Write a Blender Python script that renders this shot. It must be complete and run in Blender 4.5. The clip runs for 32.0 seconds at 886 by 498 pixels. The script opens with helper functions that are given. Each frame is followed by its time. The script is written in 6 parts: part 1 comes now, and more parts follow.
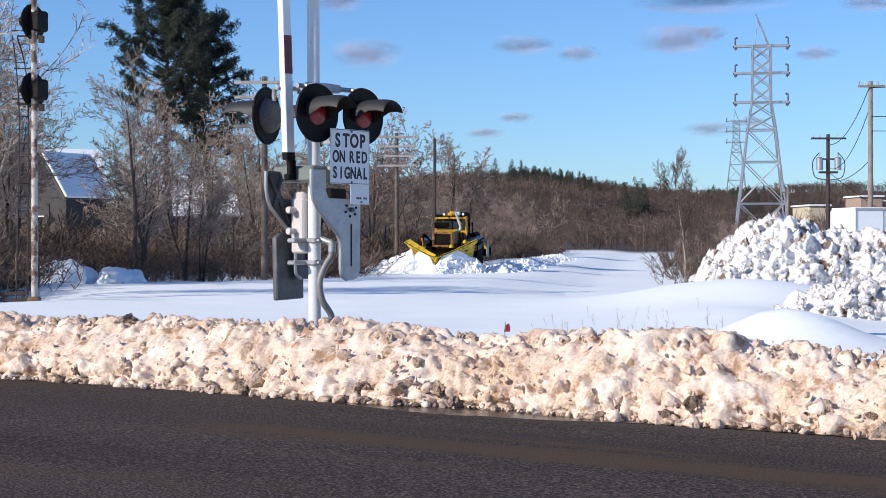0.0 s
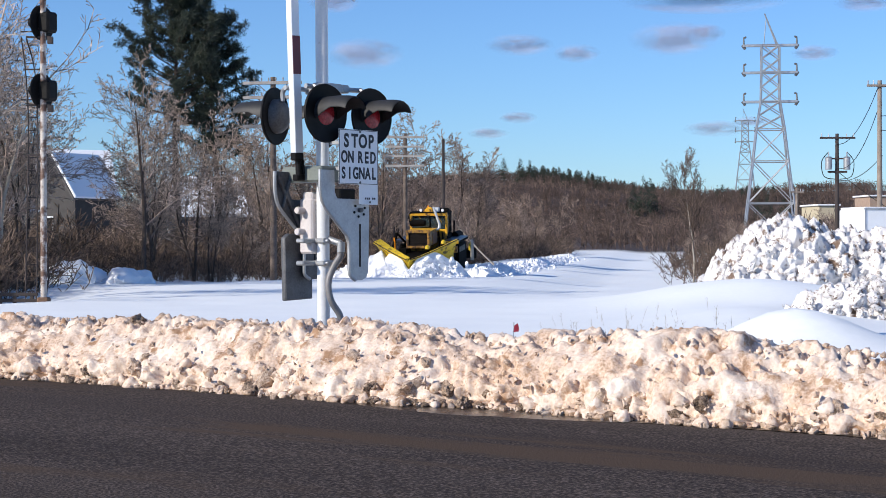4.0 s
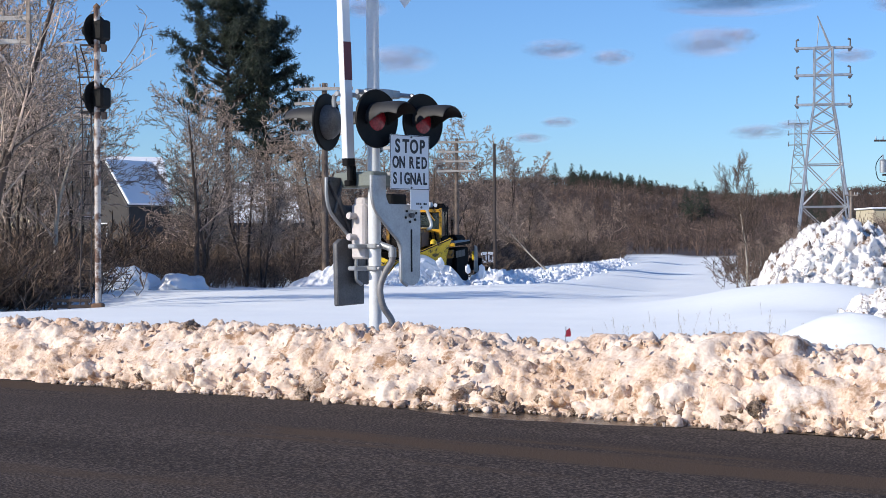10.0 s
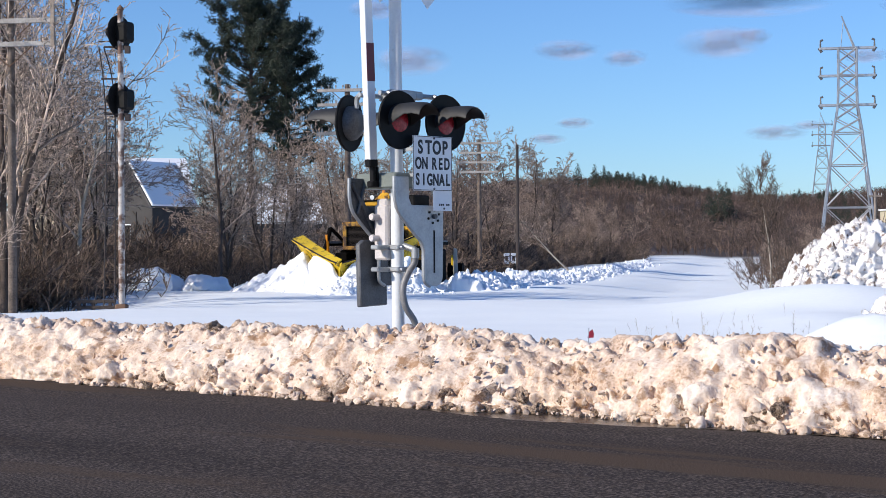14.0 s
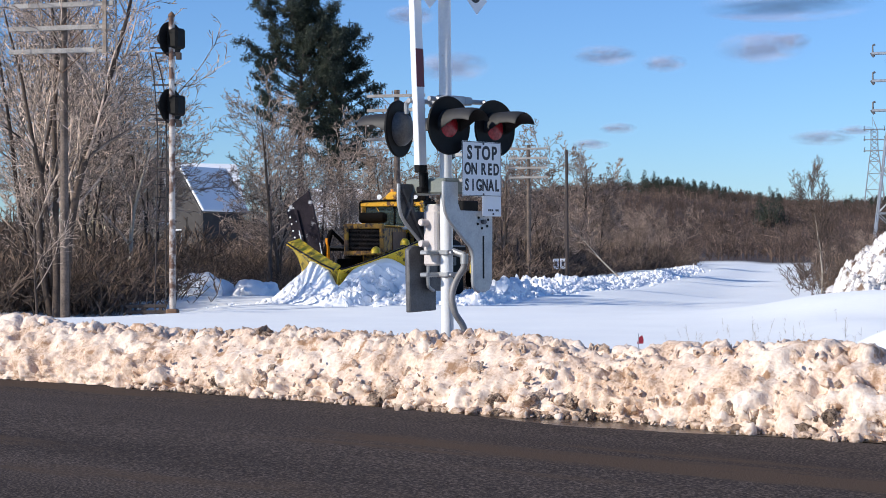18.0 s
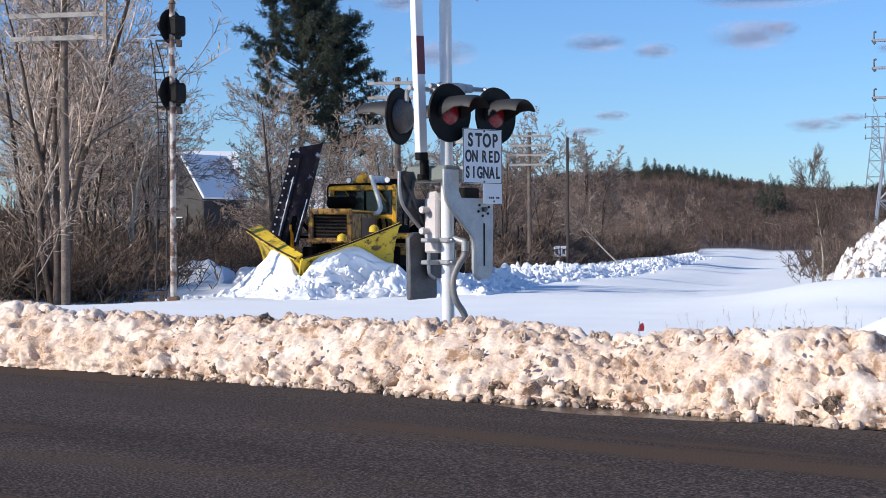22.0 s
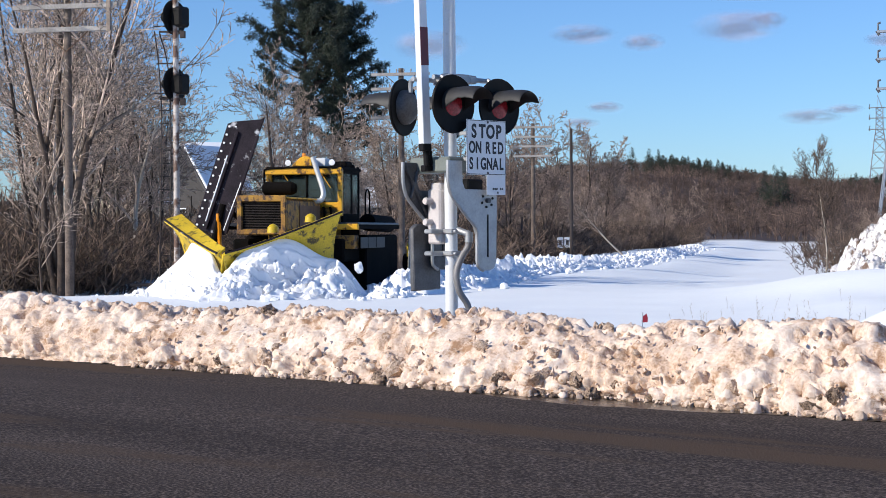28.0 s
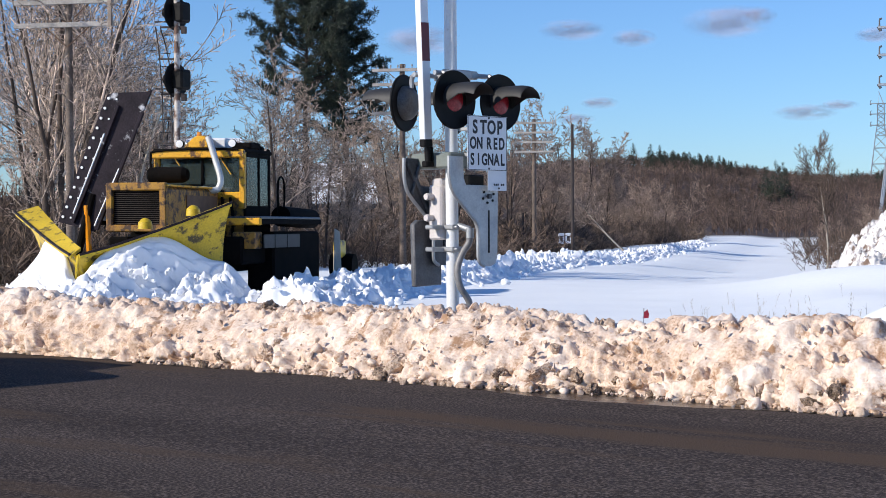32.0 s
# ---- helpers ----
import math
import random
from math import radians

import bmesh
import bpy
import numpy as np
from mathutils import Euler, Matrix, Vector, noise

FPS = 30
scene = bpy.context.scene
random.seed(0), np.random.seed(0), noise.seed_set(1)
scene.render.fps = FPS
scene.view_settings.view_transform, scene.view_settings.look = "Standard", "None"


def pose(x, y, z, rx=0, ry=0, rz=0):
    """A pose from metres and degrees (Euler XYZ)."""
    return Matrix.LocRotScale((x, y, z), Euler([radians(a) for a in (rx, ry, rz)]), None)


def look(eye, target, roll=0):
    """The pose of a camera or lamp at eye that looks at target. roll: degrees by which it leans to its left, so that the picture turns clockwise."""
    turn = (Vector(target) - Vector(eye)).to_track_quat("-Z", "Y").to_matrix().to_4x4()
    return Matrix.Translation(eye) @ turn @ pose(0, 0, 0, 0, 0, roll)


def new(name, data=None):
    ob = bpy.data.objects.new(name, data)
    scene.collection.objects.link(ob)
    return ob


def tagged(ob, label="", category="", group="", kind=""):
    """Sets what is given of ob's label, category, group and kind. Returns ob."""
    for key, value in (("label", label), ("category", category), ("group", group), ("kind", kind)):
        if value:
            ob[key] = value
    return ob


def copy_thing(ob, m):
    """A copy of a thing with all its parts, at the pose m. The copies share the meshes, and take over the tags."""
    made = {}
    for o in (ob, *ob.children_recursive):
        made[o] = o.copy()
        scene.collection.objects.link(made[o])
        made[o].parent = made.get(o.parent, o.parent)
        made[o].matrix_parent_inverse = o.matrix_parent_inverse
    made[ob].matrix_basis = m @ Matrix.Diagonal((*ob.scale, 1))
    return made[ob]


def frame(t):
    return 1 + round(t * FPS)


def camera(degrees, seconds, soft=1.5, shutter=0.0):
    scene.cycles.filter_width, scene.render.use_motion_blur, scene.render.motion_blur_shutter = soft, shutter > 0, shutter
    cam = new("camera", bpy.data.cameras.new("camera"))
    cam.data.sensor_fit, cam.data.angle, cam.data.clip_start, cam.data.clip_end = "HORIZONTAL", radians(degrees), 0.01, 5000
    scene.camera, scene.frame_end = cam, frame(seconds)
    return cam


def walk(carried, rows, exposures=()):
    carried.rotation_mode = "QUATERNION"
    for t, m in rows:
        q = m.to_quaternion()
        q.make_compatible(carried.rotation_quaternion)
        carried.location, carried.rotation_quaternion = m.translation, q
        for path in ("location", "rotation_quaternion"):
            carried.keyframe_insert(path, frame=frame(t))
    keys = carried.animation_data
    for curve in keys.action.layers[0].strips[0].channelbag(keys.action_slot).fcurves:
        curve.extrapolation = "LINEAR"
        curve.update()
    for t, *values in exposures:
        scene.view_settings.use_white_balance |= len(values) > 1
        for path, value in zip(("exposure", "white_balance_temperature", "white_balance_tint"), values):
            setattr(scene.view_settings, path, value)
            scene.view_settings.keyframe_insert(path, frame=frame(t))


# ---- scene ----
cam = camera(30.66, 32.0, 0.55)
EYE = (0.0, 0.0, 1.5)
# seconds, turn to the left, tilt up, lean (degrees): a tripod head that pans
PAN = [
    (0, -0.000, -0.300, 0.000),
    (0.5, 0.015, -0.298, 0.046),
    (1, 0.058, -0.276, 0.058),
    (1.5, 0.073, -0.259, 0.093),
    (2, 0.090, -0.265, 0.055),
    (2.5, 0.115, -0.276, 0.025),
    (3, 0.153, -0.305, -0.014),
    (3.5, 0.218, -0.313, -0.064),
    (5.5, 0.725, -0.136, -0.099),
    (6, 0.922, -0.095, -0.169),
    (6.5, 1.156, -0.082, -0.235),
    (7, 1.419, -0.087, -0.279),
    (7.5, 1.664, -0.091, -0.276),
    (8, 1.866, -0.097, -0.280),
    (8.5, 1.998, -0.087, -0.227),
    (9, 2.071, -0.085, -0.247),
    (9.5, 2.101, -0.092, -0.268),
    (10, 2.132, -0.112, -0.289),
    (10.5, 2.182, -0.138, -0.299),
    (11, 2.283, -0.143, -0.316),
    (11.5, 2.401, -0.137, -0.285),
    (12, 2.525, -0.133, -0.220),
    (12.5, 2.635, -0.129, -0.228),
    (13, 2.730, -0.119, -0.278),
    (13.5, 2.830, -0.104, -0.304),
    (14, 2.938, -0.070, -0.304),
    (14.5, 3.077, -0.026, -0.259),
    (16.5, 4.312, 0.142, -0.269),
    (17, 4.548, 0.145, -0.299),
    (17.5, 4.660, 0.139, -0.269),
    (18, 4.680, 0.131, -0.233),
    (18.5, 4.679, 0.105, -0.207),
    (19, 4.683, 0.073, -0.211),
    (19.5, 4.683, 0.019, -0.238),
    (20, 4.684, -0.058, -0.283),
    (20.5, 4.685, -0.134, -0.310),
    (21, 4.688, -0.217, -0.319),
    (21.5, 4.693, -0.280, -0.310),
    (22, 4.710, -0.314, -0.253),
    (22.5, 4.701, -0.321, -0.203),
    (23, 4.678, -0.320, -0.167),
    (23.5, 4.654, -0.322, -0.173),
    (24, 4.631, -0.342, -0.217),
    (24.5, 4.643, -0.362, -0.237),
    (25, 4.671, -0.388, -0.202),
    (25.5, 4.717, -0.413, -0.194),
    (27.5, 4.809, -0.565, -0.207),
    (28, 4.838, -0.624, -0.246),
    (28.5, 4.867, -0.664, -0.196),
    (29, 4.900, -0.683, -0.224),
    (29.5, 4.900, -0.704, -0.167),
    (30, 4.870, -0.727, -0.158),
    (30.5, 4.841, -0.748, -0.201),
    (31, 4.831, -0.769, -0.213),
    (31.5, 4.838, -0.775, -0.234),
    (32, 4.876, -0.776, -0.213),
]
walk(cam, [(t, pose(*EYE, 90 + tilt, 0, turn) @ pose(0, 0, 0, 0, 0, lean)) for t, turn, tilt, lean in PAN],
     exposures=[(0, 0.05, 6450, 10), (32, 0.05, 6450, 10)])

# ---- light ----
SUN_AZ, SUN_EL = radians(-121), radians(28)      # from behind on the left
world = bpy.data.worlds.new("sky")
scene.world = world
world.use_nodes = True
wn, wl = world.node_tree.nodes, world.node_tree.links
wn.clear()
w_out, w_bg = wn.new("ShaderNodeOutputWorld"), wn.new("ShaderNodeBackground")
w_sky = wn.new("ShaderNodeTexSky")
w_sky.sky_type, w_sky.sun_disc = "NISHITA", False
w_sky.sun_elevation, w_sky.sun_rotation = SUN_EL, SUN_AZ
w_sky.air_density, w_sky.dust_density, w_sky.ozone_density = 1.0, 0.15, 2.6
w_tint = wn.new("ShaderNodeMixRGB")
w_tint.blend_type = "MULTIPLY"
w_tint.inputs["Fac"].default_value, w_tint.inputs["Color2"].default_value = 1.0, (0.68, 0.955, 1.38, 1)
wl.new(w_sky.outputs["Color"], w_tint.inputs["Color1"])
wl.new(w_tint.outputs["Color"], w_bg.inputs["Color"])
w_bg.inputs["Strength"].default_value = 0.103
wl.new(w_bg.outputs["Background"], w_out.inputs["Surface"])

sun = new("sun", bpy.data.lights.new("sun", "SUN"))
sun.data.energy, sun.data.angle, sun.data.color = 4.9, radians(0.5), (1.0, 0.92, 0.81)
to_sun = Vector((math.sin(SUN_AZ) * math.cos(SUN_EL), math.cos(SUN_AZ) * math.cos(SUN_EL), math.sin(SUN_EL)))
sun.matrix_world = look(to_sun * 50, (0, 0, 0))


# ---- materials ----
def surface(name, colors, scale=6.0, rough=(0.5, 0.7), metal=0.0, bump=0.1, fine=60.0, spots=None, spot_at=0.62,
            spot_scale=3.0, glow=None, shift=0.0, coat=0.0, tight=0.32, spec=0.5, stretch=None, grain=0.45):
    """A surface with colour varied at two scales, worn roughness and fine relief. spots: a second colour in patches."""
    m = bpy.data.materials.new(name)
    m.use_nodes = True
    n, l = m.node_tree.nodes, m.node_tree.links
    b = n["Principled BSDF"]
    co = n.new("ShaderNodeTexCoord")
    big, small = n.new("ShaderNodeTexNoise"), n.new("ShaderNodeTexNoise")
    for tex, s in ((big, scale), (small, fine)):
        tex.inputs["Scale"].default_value, tex.inputs["Detail"].default_value = s, 5.0
        l.new(co.outputs["Object"], tex.inputs["Vector"])
    if stretch:
        mp = n.new("ShaderNodeMapping")
        mp.inputs["Scale"].default_value = stretch
        l.new(co.outputs["Object"], mp.inputs["Vector"])
        l.new(mp.outputs["Vector"], big.inputs["Vector"])
    mixv = n.new("ShaderNodeMath")
    mixv.operation = "MULTIPLY_ADD"
    mixv.inputs[1].default_value, mixv.inputs[2].default_value = grain, 0.0
    l.new(small.outputs["Fac"], mixv.inputs[0])
    add = n.new("ShaderNodeMath")
    add.operation = "MULTIPLY_ADD"
    add.inputs[1].default_value = 1 - grain
    l.new(big.outputs["Fac"], add.inputs[0])
    l.new(mixv.outputs[0], add.inputs[2])
    ramp = n.new("ShaderNodeValToRGB")
    els = ramp.color_ramp.elements
    while len(els) < len(colors):
        els.new(0.5)
    for i, c in enumerate(colors):
        els[i].position = 0.5 - tight / 2 + tight * i / max(1, len(colors) - 1)
        els[i].color = (*c, 1)
    l.new(add.outputs[0], ramp.inputs["Fac"])
    col = ramp.outputs["Color"]
    if spots:
        st = n.new("ShaderNodeTexNoise")
        st.inputs["Scale"].default_value, st.inputs["Detail"].default_value = spot_scale, 8.0
        st.inputs["Roughness"].default_value = 0.65
        l.new(mp.outputs["Vector"] if stretch else co.outputs["Object"], st.inputs["Vector"])
        sr = n.new("ShaderNodeValToRGB")
        sr.color_ramp.elements[0].position, sr.color_ramp.elements[1].position = spot_at - 0.04, spot_at + 0.05
        l.new(st.outputs["Fac"], sr.inputs["Fac"])
        mx = n.new("ShaderNodeMixRGB")
        mx.inputs["Color2"].default_value = (*spots, 1)
        l.new(sr.outputs["Color"], mx.inputs["Fac"])
        l.new(col, mx.inputs["Color1"])
        col = mx.outputs["Color"]
    if shift:
        # one shade for each object, or, where shift is negative, for each loose piece
        info, hsv = n.new("ShaderNodeObjectInfo" if shift > 0 else "ShaderNodeNewGeometry"), n.new("ShaderNodeHueSaturation")
        rng = n.new("ShaderNodeMapRange")
        rng.inputs["To Min"].default_value, rng.inputs["To Max"].default_value = 1 - abs(shift), 1 + abs(shift)
        l.new(info.outputs["Random" if shift > 0 else "Random Per Island"], rng.inputs["Value"])
        l.new(rng.outputs["Result"], hsv.inputs["Value"])
        l.new(col, hsv.inputs["Color"])
        col = hsv.outputs["Color"]
    l.new(col, b.inputs["Base Color"])
    rr = n.new("ShaderNodeMapRange")
    rr.inputs["To Min"].default_value, rr.inputs["To Max"].default_value = rough
    l.new(small.outputs["Fac"], rr.inputs["Value"])
    l.new(rr.outputs["Result"], b.inputs["Roughness"])
    b.inputs["Metallic"].default_value = metal
    b.inputs["Coat Weight"].default_value, b.inputs["Specular IOR Level"].default_value = coat, spec
    if bump:
        bp = n.new("ShaderNodeBump")
        bp.inputs["Strength"].default_value, bp.inputs["Distance"].default_value = bump, 0.02
        l.new(add.outputs[0], bp.inputs["Height"])
        l.new(bp.outputs["Normal"], b.inputs["Normal"])
    if glow:
        b.inputs["Emission Color"].default_value, b.inputs["Emission Strength"].default_value = (*glow[0], 1), glow[1]
    return m


SNOW = surface("snow", [(0.82, 0.83, 0.85), (0.87, 0.875, 0.885)], 0.6, (0.55, 0.75), bump=0.25, fine=9.0)
CLUMP = surface("clumped_snow", [(0.84, 0.85, 0.87), (0.90, 0.905, 0.915)], 2.5, (0.55, 0.8), bump=0.45, fine=16.0)
DIRTY = surface("dirty_snow", [(0.36, 0.23, 0.145), (0.64, 0.475, 0.36), (0.77, 0.635, 0.525), (0.84, 0.73, 0.635)], 2.0, (0.5, 0.85), bump=1.0, fine=34.0,
                spots=(0.36, 0.215, 0.125), spot_at=0.585, spot_scale=4.2, tight=0.34, spec=0.25, grain=0.42)
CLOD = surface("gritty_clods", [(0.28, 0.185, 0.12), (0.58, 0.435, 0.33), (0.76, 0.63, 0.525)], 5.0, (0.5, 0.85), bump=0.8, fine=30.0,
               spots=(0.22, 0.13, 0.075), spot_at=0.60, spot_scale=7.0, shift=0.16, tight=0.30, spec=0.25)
# Wet dirty ice; shade under the bank's lower edge is put into its colour
WET_SHADE_CLOD = surface("wet_dirty_shaded_ice", [(0.07, 0.045, 0.03), (0.34, 0.235, 0.16), (0.62, 0.49, 0.39)], 4.0, (0.3, 0.7), bump=0.9, fine=30.0,
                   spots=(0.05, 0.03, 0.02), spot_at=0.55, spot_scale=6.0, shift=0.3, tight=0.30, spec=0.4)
GREY_SNOW = surface("ploughed_snow", [(0.64, 0.605, 0.58), (0.84, 0.82, 0.805)], 1.6, (0.5, 0.85), bump=0.9, fine=14.0,
                    spots=(0.15, 0.095, 0.065), spot_at=0.56, spot_scale=2.8, shift=0.05)
ASPHALT = surface("asphalt", [(0.015, 0.0115, 0.010), (0.051, 0.040, 0.0345), (0.17, 0.134, 0.112)], 0.8, (0.8, 1.0), bump=0.6, fine=50.0,
                  spots=(0.080, 0.055, 0.038), spot_at=0.57, spot_scale=1.0, tight=0.32, spec=0.08, stretch=(0.10, 0.7, 1.0), grain=0.80)
BARK = surface("bark", [(0.012, 0.008, 0.006), (0.115, 0.08, 0.06)], 2.0, (0.8, 0.95), bump=0.6, fine=30.0, shift=0.25)
TWIG = surface("twigs", [(0.10, 0.068, 0.05), (0.52, 0.40, 0.315)], 0.8, (0.7, 0.9), bump=0.0, fine=8.0, shift=-0.85)
NEAR_TWIG = surface("near_twigs", [(0.12, 0.083, 0.062), (0.66, 0.52, 0.42)], 1.2, (0.7, 0.9), bump=0.0, fine=12.0, shift=-0.88)
PALE_BARK = surface("pale_bark", [(0.30, 0.26, 0.21), (0.46, 0.41, 0.34)], 2.0, (0.7, 0.9), bump=0.4, fine=20.0)
BRUSH = surface("brush_twigs", [(0.018, 0.012, 0.009), (0.21, 0.145, 0.105)], 0.6, (0.8, 0.95), bump=0.0, fine=5.0, shift=-0.75)
NEEDLES = surface("pine_needles", [(0.010, 0.017, 0.010), (0.036, 0.048, 0.026)], 1.2, (0.5, 0.7), bump=0.0, fine=10.0, shift=-0.5)
WHITE_PAINT = surface("white_paint", [(0.62, 0.63, 0.64), (0.74, 0.75, 0.75)], 3.0, (0.35, 0.55), bump=0.05, fine=40.0,
                      spots=(0.45, 0.43, 0.40), spot_at=0.70, spot_scale=5.0)
SHEETING = surface("white_sheeting", [(0.70, 0.72, 0.75), (0.76, 0.78, 0.80)], 3.0, (0.35, 0.5), bump=0.0, fine=40.0)
RED_SHEETING = surface("red_sheeting", [(0.11, 0.008, 0.016), (0.15, 0.012, 0.022)], 5.0, (0.35, 0.5), bump=0.0)
BLACK = surface("black_paint", [(0.004, 0.004, 0.004), (0.011, 0.010, 0.010)], 8.0, (0.45, 0.65), bump=0.05, spec=0.15)
FADED_BLACK = surface("faded_black_paint", [(0.010, 0.010, 0.011), (0.026, 0.026, 0.027)], 8.0, (0.5, 0.7), bump=0.05)
GREEN_GREY = surface("green_grey_paint", [(0.13, 0.15, 0.135), (0.19, 0.21, 0.19)], 6.0, (0.5, 0.7), bump=0.05)
INK = surface("sign_ink", [(0.015, 0.015, 0.02), (0.02, 0.02, 0.025)], 8.0, (0.5, 0.6), bump=0.0)
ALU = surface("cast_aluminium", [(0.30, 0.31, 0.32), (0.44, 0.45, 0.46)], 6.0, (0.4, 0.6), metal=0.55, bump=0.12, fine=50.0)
# also stands in for shade on the rear counterweight arm
DARK_ALU = surface("weathered_shaded_aluminium", [(0.07, 0.07, 0.075), (0.15, 0.15, 0.155)], 6.0, (0.5, 0.7), metal=0.4, bump=0.12, fine=50.0)
STEEL = surface("galvanised_steel", [(0.32, 0.33, 0.35), (0.50, 0.51, 0.53)], 3.0, (0.35, 0.55), metal=0.6, bump=0.1, fine=25.0)
HOUSING = surface("housing_paint", [(0.50, 0.46, 0.45), (0.62, 0.57, 0.55)], 5.0, (0.4, 0.6), bump=0.08,
                  spots=(0.30, 0.25, 0.22), spot_at=0.68, spot_scale=6.0)
CONDUIT = surface("grey_conduit", [(0.15, 0.145, 0.145), (0.24, 0.23, 0.23)], 9.0, (0.4, 0.55), bump=0.05)
RED_LENS = surface("red_lens", [(0.12, 0.004, 0.008), (0.34, 0.02, 0.03)], 9.0, (0.15, 0.3), bump=0.5, fine=40.0, spec=0.35)
FLAG_RED = surface("red_flag", [(0.20, 0.008, 0.022), (0.32, 0.014, 0.035)], 12.0, (0.6, 0.8), bump=0.1)
POLE_WOOD = surface("pole_wood", [(0.16, 0.125, 0.10), (0.31, 0.25, 0.20)], 3.0, (0.75, 0.9), bump=0.4, fine=24.0)
TRUNK_WOOD = surface("brown_pole_wood", [(0.055, 0.04, 0.031), (0.20, 0.15, 0.118)], 3.0, (0.75, 0.9), bump=0.4, fine=24.0)
DARK_WOOD = surface("dark_pole_wood", [(0.03, 0.022, 0.02), (0.06, 0.045, 0.04)], 3.0, (0.75, 0.9), bump=0.4, fine=24.0)
ARM_WOOD = surface("bleached_wood", [(0.20, 0.18, 0.16), (0.40, 0.375, 0.35)], 3.0, (0.75, 0.9), bump=0.3, fine=24.0)
RUST_WHITE = surface("rusty_white_paint", [(0.40, 0.34, 0.29), (0.62, 0.58, 0.54)], 2.5, (0.5, 0.7), bump=0.15, fine=25.0,
                     spots=(0.12, 0.062, 0.04), spot_at=0.50, spot_scale=2.6)
RUST = surface("rust", [(0.10, 0.055, 0.035), (0.20, 0.11, 0.06)], 6.0, (0.7, 0.9), bump=0.3)


def far_floor(m):
    """Beyond the field the snow gives way to the brown litter of the woods."""
    n, l = m.node_tree.nodes, m.node_tree.links
    b = n["Principled BSDF"]
    old = b.inputs["Base Color"].links[0].from_socket
    co, sep, rng, mx = n.new("ShaderNodeTexCoord"), n.new("ShaderNodeSeparateXYZ"), n.new("ShaderNodeMapRange"), n.new("ShaderNodeMixRGB")
    l.new(co.outputs["Object"], sep.inputs[0])
    l.new(sep.outputs["Y"], rng.inputs["Value"])
    rng.inputs["From Min"].default_value, rng.inputs["From Max"].default_value = 225, 250
    mx.inputs["Color2"].default_value = (0.085, 0.062, 0.050, 1)
    l.new(rng.outputs["Result"], mx.inputs["Fac"])
    l.new(old, mx.inputs["Color1"])
    l.new(mx.outputs["Color"], b.inputs["Base Color"])
    return m


FIELD = far_floor(surface("field_snow", [(0.82, 0.85, 0.855), (0.87, 0.895, 0.885)], 0.6, (0.6, 0.85), bump=0.25, fine=9.0, spec=0.15))



def cloud_vapour():
    """Thin grey vapour, frayed towards its rim."""
    m = bpy.data.materials.new("cloud_vapour")
    m.use_nodes = True
    n, l = m.node_tree.nodes, m.node_tree.links
    b = n["Principled BSDF"]
    b.inputs["Base Color"].default_value, b.inputs["Roughness"].default_value = (0.42, 0.40, 0.50, 1), 1.0
    b.inputs["Specular IOR Level"].default_value = 0.0
    co, sep, info, tex = n.new("ShaderNodeTexCoord"), n.new("ShaderNodeSeparateXYZ"), n.new("ShaderNodeObjectInfo"), n.new("ShaderNodeTexNoise")
    tex.noise_dimensions = "4D"
    tex.inputs["Scale"].default_value, tex.inputs["Detail"].default_value = 1.6, 5.0
    l.new(co.outputs["Object"], tex.inputs["Vector"])
    l.new(co.outputs["Object"], sep.inputs[0])

    def op(kind, a, c):
        k = n.new("ShaderNodeMath")
        k.operation = kind
        for i, v in enumerate((a, c)):
            if isinstance(v, (int, float)):
                k.inputs[i].default_value = v
            else:
                l.new(v, k.inputs[i])
        return k.outputs[0]
    l.new(op("MULTIPLY", info.outputs["Random"], 40.0), tex.inputs["W"])
    rim = op("SUBTRACT", 1.0, op("ADD", op("MULTIPLY", sep.outputs["X"], sep.outputs["X"]), op("MULTIPLY", sep.outputs["Z"], sep.outputs["Z"])))
    dense = op("MULTIPLY", rim, op("ADD", 0.25, op("MULTIPLY", op("SUBTRACT", tex.outputs["Fac"], 0.36), 2.6)))
    k = n.new("ShaderNodeClamp")
    k.inputs["Max"].default_value = 0.42
    l.new(op("MULTIPLY", dense, op("MULTIPLY", rim, 0.75)), k.inputs["Value"])
    l.new(k.outputs[0], b.inputs["Alpha"])
    return m


VAPOUR = cloud_vapour()

# ---- building blocks ----
def mesh_of(bm, name, smooth=None):
    me = bpy.data.meshes.new(name)
    bm.normal_update()
    bm.to_mesh(me)
    bm.free()
    if smooth is not None:
        me.shade_smooth()
        me.set_sharp_from_angle(angle=radians(smooth))
    return me


def part(name, bm, material, parent, label="", smooth=35, at=None):
    """Links a bmesh or a mesh as one object under a thing or a part."""
    me = mesh_of(bm, name, smooth) if isinstance(bm, bmesh.types.BMesh) else bm
    if not me.materials:
        me.materials.append(material)
    ob = new(name, me)
    ob.parent = parent
    if at is not None:
        ob.matrix_basis = at
    return tagged(ob, label) if label else ob


def thing(name, m, label, category, group="", kind=""):
    ob = new(name)
    ob.empty_display_size = 0.2
    ob.matrix_basis = m
    return tagged(ob, label, category, group, kind)


def box(bm, size, m=None, bevel=0.0, seg=1):
    r = bmesh.ops.create_cube(bm, size=1.0)
    bmesh.ops.scale(bm, vec=size, verts=r["verts"])
    if bevel:
        edges = list({e for v in r["verts"] for e in v.link_edges})
        out = bmesh.ops.bevel(bm, geom=edges, offset=bevel, segments=seg, affect="EDGES", profile=0.5)
        verts = list({v for f in out["faces"] for v in f.verts} | {v for v in r["verts"] if v.is_valid})
    else:
        verts = r["verts"]
    if m is not None:
        bmesh.ops.transform(bm, matrix=m, verts=verts)
    return verts


